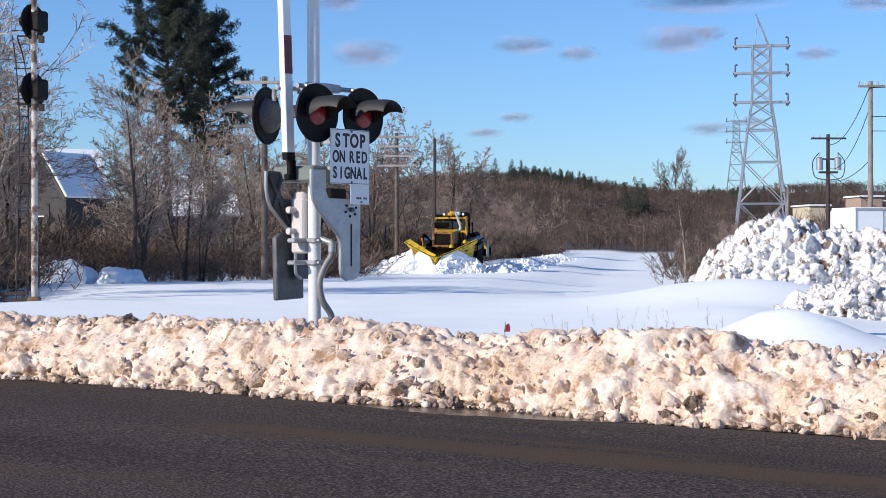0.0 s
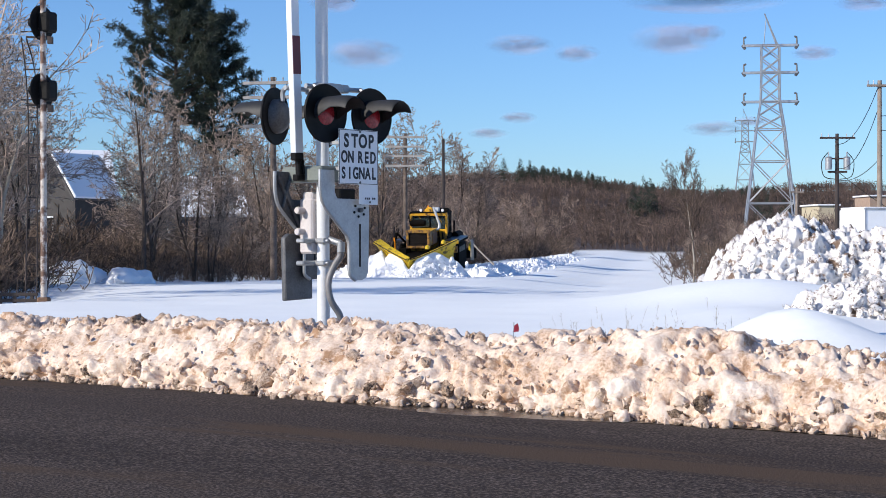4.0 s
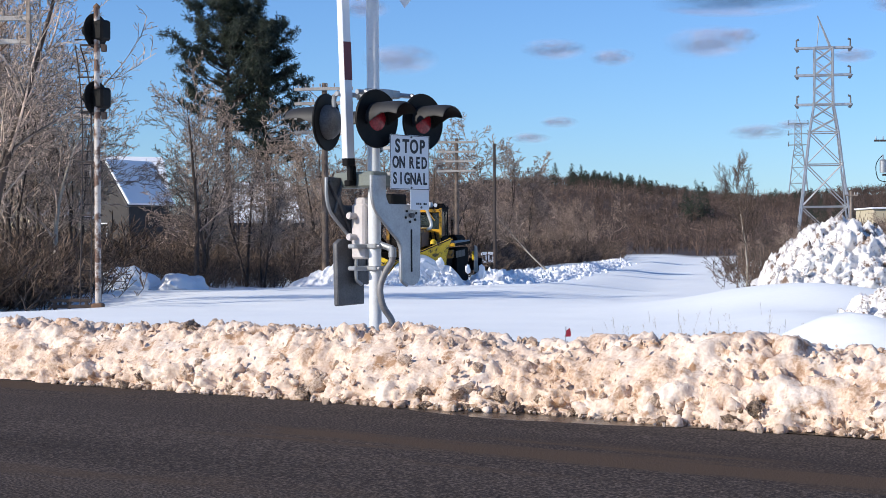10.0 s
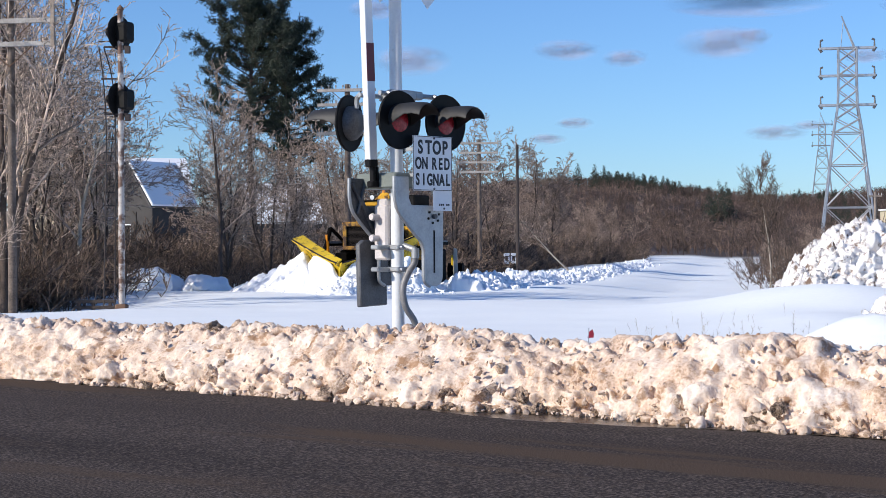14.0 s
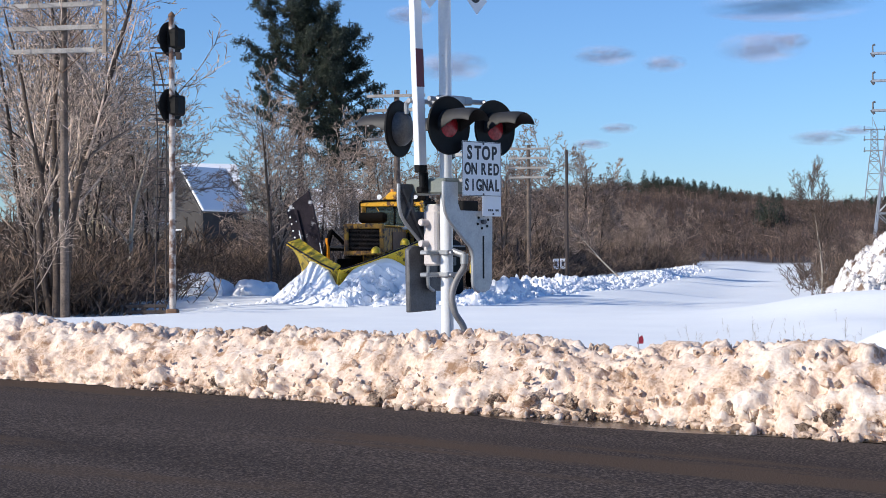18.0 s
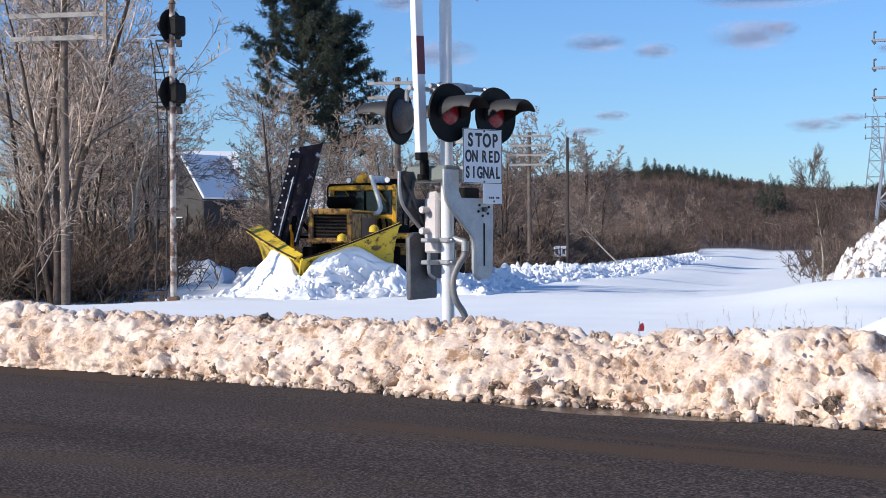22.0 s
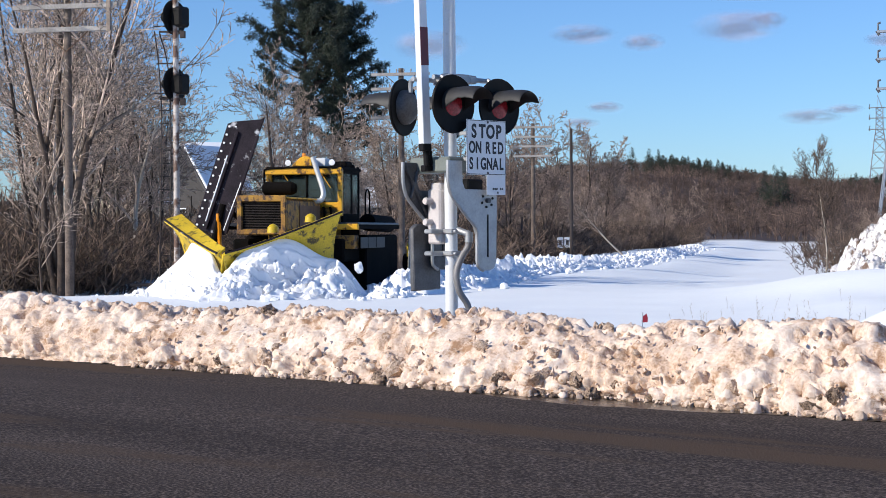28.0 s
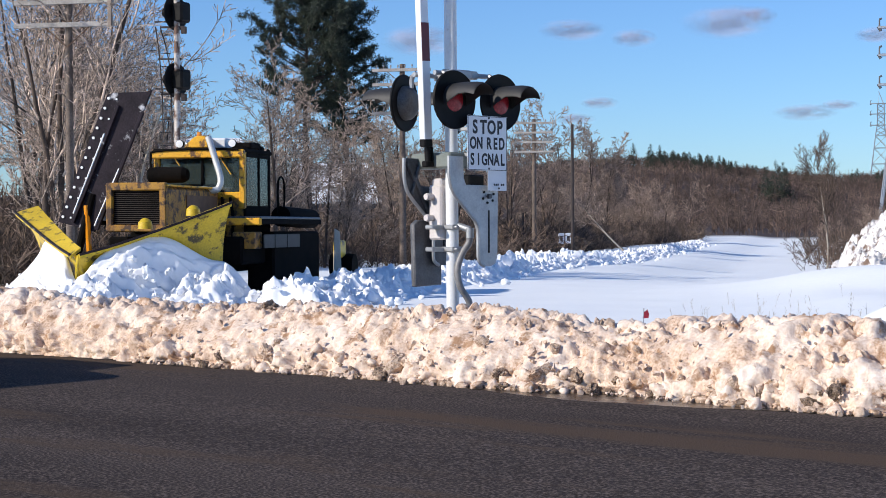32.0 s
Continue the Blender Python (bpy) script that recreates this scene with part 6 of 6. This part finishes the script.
def house(m, wide, deep, wall_h, rise, label, wall_mat):
    """Gabled house; x along the ridge, the gable ends face x."""
    hs = thing("house", m, label, "house")
    w, d = wide / 2, deep / 2
    part("wall", boxes(((0, -d, wall_h / 2), (wide, 0.2, wall_h)), bevel=0.02), wall_mat, hs)
    part("wall", boxes(((0, d, wall_h / 2), (wide, 0.2, wall_h)), bevel=0.02), wall_mat, hs)
    for s in (-1, 1):
        g = slab([(-d, 0), (d, 0), (d, wall_h), (0, wall_h + rise), (-d, wall_h)], 0.2, 0.01)
        part("gable_wall", g, wall_mat, hs, at=pose(s * (w - 0.1), 0, 0, 0, 0, 90))
        part("window_frame", boxes(((s * w, 0.4, wall_h * 0.55), (0.08, 1.1, 1.3)), bevel=0.02), WHITE_PAINT, hs)
        part("window_pane", boxes(((s * (w + 0.02), 0.4, wall_h * 0.55), (0.06, 0.9, 1.1)), bevel=0.0), GLASS_DARK, hs)
    ang = math.degrees(math.atan2(rise, d))
    ln = math.hypot(rise, d) + 0.5
    for s in (-1, 1):
        mid = Vector((0, s * (d + 0.25) / 2, wall_h + rise / 2 - 0.10))
        roof = part("roof", boxes(((0, 0, 0), (wide + 0.8, ln, 0.14)), bevel=0.01), SHINGLE, hs, at=pose(*mid, -s * ang, 0, 0))
        part("roof_snow", boxes(((0, 0, 0.20), (wide + 0.72, ln - 0.05, 0.22)), bevel=0.07), SNOW, roof, "smooth snow lying on the roof")
    return hs


GLASS_DARK = surface("dark_pane", [(0.02, 0.025, 0.03), (0.03, 0.035, 0.04)], 2.0, (0.05, 0.12), bump=0.0)

house(at_ground(-30.6, 130.5, 62, sink=0.0), 5.0, 4.6, 5.0, 3.3, "low dark house under a snow-covered roof", DARK_SIDING)
house(at_ground(-33.0, 140, 24, sink=0.3), 6.0, 7.0, 5.8, 3.6, "tall house with a dark gable and snowy roof", GREY_SIDING)
house(at_ground(-34.5, 118, 60, sink=0.4), 5.0, 5.5, 4.0, 2.2, "cream house seen through bare branches", SIDING)
house(at_ground(-17.4, 112, 24, sink=0.4), 4.6, 6.2, 3.4, 2.5, "dark house with patchy snow on its roof", GREY_SIDING)


# ---- far side of the field, by the road ----
def utility_pole(p, height, label, arms, wood=POLE_WOOD, cans=False):
    pole = thing("utility_pole", pose(p[0], p[1], ground_z(*p) - 0.1), label, "utility pole")
    part("pole", tubes(((0, 0, 0), (0, 0, height), 0.17, 0.12), n=12), wood, pole)
    for z, wide in arms:
        arm = part("crossarm", boxes(((0, -0.16, z), (wide, 0.10, 0.13)), bevel=0.01), wood, pole)
        for k in (-0.45, -0.25, 0.25, 0.45):
            part("insulator", tubes(((k * wide, -0.16, z + 0.05), (k * wide, -0.16, z + 0.30), 0.05, 0.03), n=8), STEEL, arm)
    if cans:
        for x in (-0.62, 0.62):
            can = part("transformer", tubes(((x, -0.2, height - 2.45), (x, -0.2, height - 1.65), 0.23), ((x, -0.2, height - 1.65), (x, -0.2, height - 1.57), 0.25, 0.15), n=16), ALU, pole, "grey pole transformer")
            part("bushing", tubes(((x, -0.2, height - 1.57), (x, -0.2, height - 1.25), 0.045), n=8), STEEL, can)
            part("jumper", pipe([(x * 1.0, -0.2, height - 1.25), (x * 1.75, -0.2, height - 1.9), (x * 1.5, -0.2, height - 2.9), (x * 0.3, -0.2, height - 3.1)], 0.03, 5, 5), BLACK, pole)
        part("rack", boxes(((0, -0.1, height - 2.6), (1.3, 0.16, 0.14)), ((0, -0.1, height - 1.7), (1.2, 0.10, 0.10)), bevel=0.01), DARK_WOOD, pole)
    return pole


utility_pole((26.2, 110), 9.0, "dark utility pole with two transformers", ((8.7, 2.4),), DARK_WOOD, True)
utility_pole((23.8, 90), 10.6, "tall brown utility pole with side brackets", ((10.3, 1.5),))
utility_pole((32.0, 150), 6.6, "short distant utility pole", ((6.2, 1.2),))
for k, (a, b, sag) in enumerate((((23.8, 90, 10.2), (26.2, 110, 8.0), 0.9), ((23.8, 90, 9.0), (26.2, 110, 6.4), 1.1), ((23.8, 90, 8.4), (34, 60, 9.0), 0.8), ((23.8, 90, 7.6), (34, 60, 8.2), 0.8),
                                 ((23.8, 90, 10.0), (34, 60, 10.4), 0.7), ((26.2, 110, 6.2), (30.0, 104, 2.4), 0.2), ((26.2, 110, 5.6), (24.0, 90.2, 6.2), 0.5))):
    a, b = Vector(a), Vector(b)
    pts = [a.lerp(b, t) - Vector((0, 0, sag * 4 * t * (1 - t))) for t in (0, 0.2, 0.4, 0.6, 0.8, 1)]
    w = part("overhead_wire", pipe(pts, 0.022, 5, 4), BLACK, None)
    tagged(w, "thin black overhead wire between utility poles", "cable", "overhead wires")


def trailer():
    tr = thing("box_trailer", pose(19.05, 70, ground_z(19.05, 70), 0, 0, 12), "plain white box trailer behind a snow pile", "trailer")
    body = part("body", boxes(((0, 0, 1.85), (3.8, 2.4, 2.3)), bevel=0.06), TRAILER_WHITE, tr)
    for x in (-1.85, -0.6, 0.65, 1.85):
        part("rib", boxes(((x, -1.215, 1.85), (0.06, 0.03, 2.2)), bevel=0.005), STEEL, body)
    part("roof_edge", boxes(((0, -1.21, 3.0), (3.8, 0.05, 0.08)), bevel=0.01), STEEL, body)
    part("roof_snow", boxes(((0, 0, 3.04), (3.7, 2.3, 0.08)), bevel=0.03), SNOW, tr)
    part("chassis", boxes(((0, 0, 0.62), (3.6, 1.0, 0.2)), bevel=0.02), GRIME_SHADE, tr)
    for x in (-1.1, 1.1):
        part("wheel", tubes(((x, -1.0, 0.45), (x, -0.7, 0.45), 0.45), ((x, 0.7, 0.45), (x, 1.0, 0.45), 0.45), n=20), GRIME_SHADE, tr)
    part("door_latch", tubes(((-0.3, -1.24, 0.9), (-0.3, -1.24, 2.7), 0.02), n=6), STEEL, body)


trailer()


def shed(x, y, wide, high, deep, mat, label):
    b = thing("building", pose(x, y, ground_z(x, y), 0, 0, 5), label, "building")
    part("wall", boxes(((0, 0, high / 2), (wide, deep, high)), bevel=0.05), mat, b)
    part("roof", boxes(((0, 0, high + 0.15), (wide + 0.6, deep + 0.6, 0.3)), bevel=0.05), SNOW, b, "flat snow-covered roof")
    for k in range(max(2, int(wide / 6))):
        xx = -wide / 2 + wide * (k + 0.5) / max(2, int(wide / 6))
        part("window", boxes(((xx, -deep / 2 - 0.02, high * 0.6), (1.8, 0.1, 1.4)), bevel=0.01), GLASS_DARK, b)
    return b


shed(66, 290, 3.6, 7.7, 10, SIDING, "low cream building in the distance")
shed(75.5, 290, 4.0, 9.3, 8, BRICK, "tan brick building with a flat roof")
shed(82.5, 296, 9.0, 8.6, 10, BRICK, "low tan brick building in the distance")


# ---- piles and small things in the snow ----
def snow_pile(name, cx, cy, length, depth, high, turn, seed, label, skew=0.0):
    """A heap of ploughed, clotted snow."""
    m = pose(cx, cy, ground_z(cx, cy) - 0.1, 0, 0, turn)
    pile = thing(name, m, label, "snow pile")
    us, ts = np.arange(-1.0, 1.0001, 0.045 / (length / 2)), np.linspace(0.0, math.pi, int(depth * 34))
    verts = []

    def top_at(x):
        u = x / (length / 2)
        peak = 0.78 + 0.22 * math.exp(-((u - skew) / 0.30) ** 2) + 0.12 * noise.noise((x * 0.8 + seed, 0, 0))
        return high * peak * max(0.0, 1 - abs(u) ** 3.5) ** 0.6

    def skin(x, t):
        """The pile's skin over x, t from the front foot over the top to the back foot."""
        c, s = math.cos(t), math.sin(t)
        return Vector((x, -depth / 2 * math.copysign(abs(c) ** 0.9, c), top_at(x) * s ** 0.75)), Vector((0, -c, s))
    for t in ts:
        for u in us:
            p, out = skin(u * length / 2, t)
            q = p + Vector((0, 0, seed))
            k = (lumpy(q.x, q.y, q.z, 0.95, 0.36) + lumpy(q.x, q.y, q.z, 0.42, 0.27) + lumpy(q.x, q.y, q.z, 0.2, 0.17)) * smooth(0.0, 0.3, p.z)
            verts.append(p + out * k - Vector((0, 0, 0.12)))
    nx = len(us)
    me = bpy.data.meshes.new("heap_body")
    me.from_pydata(verts, [], [(j * nx + i, j * nx + i + 1, (j + 1) * nx + i + 1, (j + 1) * nx + i) for j in range(len(ts) - 1) for i in range(nx - 1)])
    me.shade_smooth()
    part("heap_body", me, GREY_SNOW, pile)
    rng = random.Random(seed)
    for i in range(130):
        r = 0.04 + 0.13 * rng.random() ** 2
        p, out = skin(rng.uniform(-0.48, 0.48) * length, rng.uniform(0.05, 1.7))
        x, y, z = p - Vector((0, 0, 0.1))
        me = GREY_LUMPS[i % 10]
        part("clod", me, GREY_SNOW, pile, at=Matrix.LocRotScale((x, y, z + r * 0.2), Euler([rng.uniform(0, 6.3) for _ in range(3)]), (r * 1.2, r, r * 0.9)))
    return pile


GREY_LUMPS = []
for me in LUMPS:
    d = me.copy()
    d.materials.clear()
    d.materials.append(GREY_SNOW)
    GREY_LUMPS.append(d)

snow_pile("snow_pile", 11.3, 45.0, 8.8, 4.6, 2.25, -3, 31, "tall pile of clotted ploughed snow with dirty pockets", -0.5)
snow_pile("snow_pile", 7.35, 26.4, 3.7, 2.4, 0.80, -10, 33, "rough pile of clotted snow with dark debris", 0.2)
snow_pile("snow_pile", 10.6, 30.5, 3.8, 3.0, 1.5, 0, 35, "pile of clotted ploughed snow", 0.0)
MOUNDS = [lump_mesh(200 + i, 26, 3, 0.22, 0.75, 0.8) for i in range(3)]
for me in MOUNDS:
    me.materials.append(CLUMP)
for x, y, s, seed in ((-12.95, 54.2, 0.85, 41), (-12.3, 55.0, 0.6, 44), (-11.2, 54.9, 0.75, 42), (-10.7, 55.6, 0.6, 45), (-14.0, 55.2, 0.7, 43)):
    ob = tagged(new("snow_mound", MOUNDS[seed % 3]), "snow-capped mound among the brush", "snow mound")
    ob.matrix_basis = Matrix.LocRotScale((x, y, ground_z(x, y) + 0.15), Euler((0, 0, seed)), (s, s * 0.8, s * 0.8))


def timber_crib():
    """Old timbers lying half buried beside the mast, with sticks leaning out of the snow."""
    x, y = -9.95, 36.9
    crib = thing("timber_crib", pose(x, y, ground_z(x, y), 0, 0, 6), "dark low timber crib half buried in snow", "timber")
    for z in (0.10, 0.24):
        part("timber", boxes(((0, 0, z), (0.95, 0.09, 0.08)), bevel=0.012), DARK_WOOD, crib)
    for k in (-0.38, -0.05, 0.34):
        part("peg", boxes(((k, 0.02, 0.10), (0.08, 0.10, 0.34), (0, 8 * k, 0)), bevel=0.01), DARK_WOOD, crib)
    for i, (dx, dy, lean, length) in enumerate(((-0.75, 0.3, 38, 0.75), (-1.05, 0.1, -20, 0.6), (-1.35, 0.5, 46, 0.9), (0.55, 0.4, 8, 1.1), (-0.3, 0.7, 30, 0.8))):
        st = thing("stick", pose(x + dx, y + dy, ground_z(x + dx, y + dy) - 0.05, 0, lean, 20 * i), "dark broken stick poking out of the snow", "stick", "sticks in the snow")
        part("stem", tubes(((0, 0, 0), (0.03, 0, length * 0.6), 0.022, 0.016), ((0.03, 0, length * 0.6), (-0.02, 0.02, length), 0.016, 0.008), n=6), DARK_WOOD, st)
        part("fork", tubes(((0.03, 0, length * 0.55), (0.16, 0.03, length * 0.85), 0.010, 0.005), n=5), DARK_WOOD, st)


timber_crib()


def marker_flag():
    x, y = 0.66, 17.4
    fl = thing("marker_flag", pose(x, y, ground_z(x, y)), "small red marker flag poking out of the snow", "flag")
    part("wire", tubes(((0, 0, 0), (0.01, 0, 0.41), 0.005), n=6), STEEL, fl)
    bm = bmesh.new()
    pts = [(-0.005, 0.0, 0.30), (0.06, -0.02, 0.305), (0.065, 0.012, 0.345), (0.05, 0.01, 0.395), (0.01, 0.0, 0.365)]
    a, b = [bm.verts.new(p) for p in pts], [bm.verts.new((p[0], p[1] + 0.004, p[2])) for p in pts]
    bm.faces.new(a)
    bm.faces.new(b[::-1])
    for k in range(5):
        bm.faces.new((a[k], b[k], b[(k + 1) % 5], a[(k + 1) % 5]))
    part("flag", bm, FLAG_RED, fl, "limp dark red flag")


marker_flag()


def track_sign():
    x, y = -0.9, 92.0
    sg = thing("track_sign", pose(x, y, ground_z(x, y) - 0.25), "small pale trackside sign on a post", "sign")
    part("post", tubes(((0, 0, 0), (0, 0, 1.6), 0.04), n=8), GRIME_SHADE, sg)
    for k in (-0.20, 0.20):
        face = part("panel", boxes(((k, -0.05, 1.3), (0.34, 0.02, 0.60)), bevel=0.005), SHEETING, sg, "white panel with a dark mark")
        part("mark", boxes(((k, -0.064, 1.3), (0.16, 0.006, 0.28)), bevel=0.0), INK, face)


track_sign()
post2 = thing("dark_stake", pose(-3.2, 90, ground_z(-3.2, 90)), "short dark stake in the brush", "post")
part("stake", tubes(((0, 0, 0), (0, 0, 2.6), 0.05), n=8), DARK_WOOD, post2)


def dry_weeds():
    rng = random.Random(17)
    segs = []
    for i in range(60):
        if i < 40:
            x, y = rng.gauss(2.9, 0.7), rng.gauss(22.5, 2.2)
        else:
            x, y = rng.uniform(1.0, 4.5), rng.uniform(17.5, 26)
        z = ground_z(x, y)
        h = 0.08 + 0.17 * rng.random()
        p, d = Vector((x, y, z - 0.02)), Vector((rng.gauss(0, 0.2), rng.gauss(0, 0.2), 1)).normalized()
        q = p + d * h
        segs.append((p, q, 0.0025, 0.0015, 1))
        for k in range(3):
            b = p.lerp(q, 0.4 + 0.6 * rng.random())
            segs.append((b, b + Vector((rng.gauss(0, 0.6), rng.gauss(0, 0.6), 1)).normalized() * 0.06, 0.002, 0.0012, 2))
    w = part("dry_weeds", twig_mesh("dry_weeds", segs, 3, 0.0012), PALE_BARK, None)
    tagged(w, "thin dry weed stalks standing out of the snow", "weeds", kind="stuff")


dry_weeds()


def passing_car():
    """A car coming along the road; only its shadow reaches into view."""
    car = thing("car", pose(*on_road(-90, 8.6), 0, 0, math.degrees(math.atan2(ALONG.y, ALONG.x))), "dark car coming along the wet road", "car")
    body = slab([(-2.2, 0.30), (2.2, 0.30), (2.25, 0.62), (1.9, 0.80), (1.0, 0.92), (0.35, 1.42), (-1.3, 1.46), (-2.0, 0.98), (-2.25, 0.90)], 1.75, 0.06)
    part("body", body, BLACK, car, "dark painted car body")
    part("windscreen", slab([(0.98, 0.95), (0.42, 1.38), (0.36, 1.34), (0.90, 0.93)], 1.5, 0.0), GLASS_DARK, car)
    for x in (-1.35, 1.35):
        for y in (-0.80, 0.80):
            w = part("wheel", lathe([(-0.10, 0.30), (-0.08, 0.33), (0.08, 0.33), (0.10, 0.30)], 24), GRIME_SHADE, car, at=pose(x, y, 0.33))
            part("rim", lathe([(-0.105, 0.05), (-0.104, 0.2), (0.104, 0.2), (0.105, 0.05)], 18), STEEL, w)
    return car


CAR = passing_car()


# ---- motion ----
# seconds, depth of the plough's origin along the track
RUN = [(0, 87.5), (1, 84.6), (2, 81.7), (3, 78.7), (3.5, 77.25), (5.5, 71.2), (6, 69.8), (7, 67.2), (8, 64.7), (9, 62.2), (10, 59.6), (11, 57.0), (12, 54.4), (13, 52.0), (14, 49.8), (14.5, 48.9),
       (16.5, 46.2), (18, 44.55), (19, 43.6), (20, 42.75), (21, 42.0), (22, 41.3), (23, 40.55), (24, 39.8), (25, 38.95), (25.5, 38.45), (27.5, 36.4), (28, 35.9), (28.5, 35.25), (29, 34.5),
       (29.5, 33.75), (30, 32.95), (30.5, 32.03), (31, 31.05), (31.5, 30.1), (32, 29.3)]
# seconds, x, z and lean of the wing on the plough
WING_RUN = [(0, -1.9, -0.75, -92), (14.5, -1.9, -0.75, -90), (15.5, -1.75, -0.5, -72), (16.5, -1.6, -0.12, -51), (17, -1.65, -0.05, -38), (17.5, -1.75, 0.05, -26), (18, -1.9, 0.15, -13), (18.5, -2.0, 0.35, -6),
            (19.5, -2.05, 0.80, 3), (20.5, -2.0, 1.10, 13), (22, -1.9, 1.25, 15), (25, -1.88, 1.35, 17), (28.5, -1.88, 1.38, 20), (32, -1.85, 1.42, 23)]


def time_at(y):
    for (t0, a), (t1, b) in zip(RUN, RUN[1:]):
        if b <= y <= a:
            return t0 + (t1 - t0) * (a - y) / (a - b)
    return -1.0 if y > RUN[0][1] else 99.0


def motions():
    # far off the track dips a little, nose down
    rows = [(t, pose(*on_track(y), SNOW_Z - 0.12 * smooth(45, 78, y), 3.8 * smooth(45, 78, y), 0, -7.3)) for t, y in RUN]
    walk(PLOUGH, rows)
    walk(HEAP, rows)
    # the wing's snow is left lying and flattens out as the wing is raised
    tail = [r for r in rows if r[0] <= 14.5]
    for t, y, down in ((15.5, 47.6, 0.25), (16.5, 46.6, 0.75), (17.5, 46.0, 1.3), (32, 46.0, 1.3)):
        tail.append((t, pose(*on_track(y), SNOW_Z - down, 0, 0, -7.3)))
    walk(WING_SNOW, tail)
    for ob, p in CLOUDS:
        walk(ob, [(0, pose(*p)), (32, pose(p[0] - 1.64 * 32, p[1], p[2]))])
    walk(WING, [(t, pose(x, -2.0, z, 0, lean, 0)) for t, x, z, lean in WING_RUN])
    heading = math.degrees(math.atan2(ALONG.y, ALONG.x))
    walk(CAR, [(t, pose(*on_road(s, 8.6), 0, 0, heading)) for t, s in ((0, -100), (26, -95), (29, -58), (30.5, -37), (32, -15.08))])
    # the thrown ridge comes up out of the field as the blade's left tip goes by
    for ob, y, p in RIDGE_ROWS:
        t = time_at(y + 3.0)
        up = ob.matrix_basis.copy()
        down = Matrix.Translation((0, 0, -0.85)) @ up
        if t < 0.05:
            walk(ob, [(0, up), (32, up)])
        elif t > 31.9:
            walk(ob, [(0, down), (32, down)])
        else:
            keys = [(0, down)] + [(max(0.03, t - 0.35), down)] + [(min(32, t + 0.75), up)] + ([(32, up)] if t + 0.75 < 31.97 else [])
            walk(ob, keys)
    # blocks are lifted at the prow, slide along the blade and come to rest on the ridge
    for ob, y, k, size in BLOCKS:
        t = time_at(y + 5.4)
        start = ob.location.copy()
        keys = [(0, pose(*start))]
        if 0.1 < t < 29.5:
            keys.append((t, pose(*start)))
            for j, (dt, off, lead, z) in enumerate(((0.7, 0.5, 5.0, 0.75), (1.4, 1.1, 4.5, 0.85), (2.1, 1.9, 3.6, 0.65), (2.8, 2.6 + 0.5 * k, 2.4, 0.42))):
                if t + dt > 31.6:
                    break
                depth = float(np.interp(t + dt, [r[0] for r in RUN], [r[1] for r in RUN])) - lead * 0.99
                q = on_track(depth, off)
                keys.append((t + dt, pose(q.x, q.y, SNOW_Z - dip(q.y) + z, 40 * (j + 1), 25 * (j + 1) * (1 if k > 0.5 else -1), 30 * j)))
            else:
                q = on_track(depth, 2.7 + 0.6 * k)
                keys.append((t + 3.3 if t + 3.3 < 31.9 else 31.9, pose(q.x, q.y, SNOW_Z - dip(q.y) + 0.36, 200, 110 * (1 if k > 0.5 else -1), 100)))
        keys.append((32, keys[-1][1]))
        walk(ob, keys)


motions()
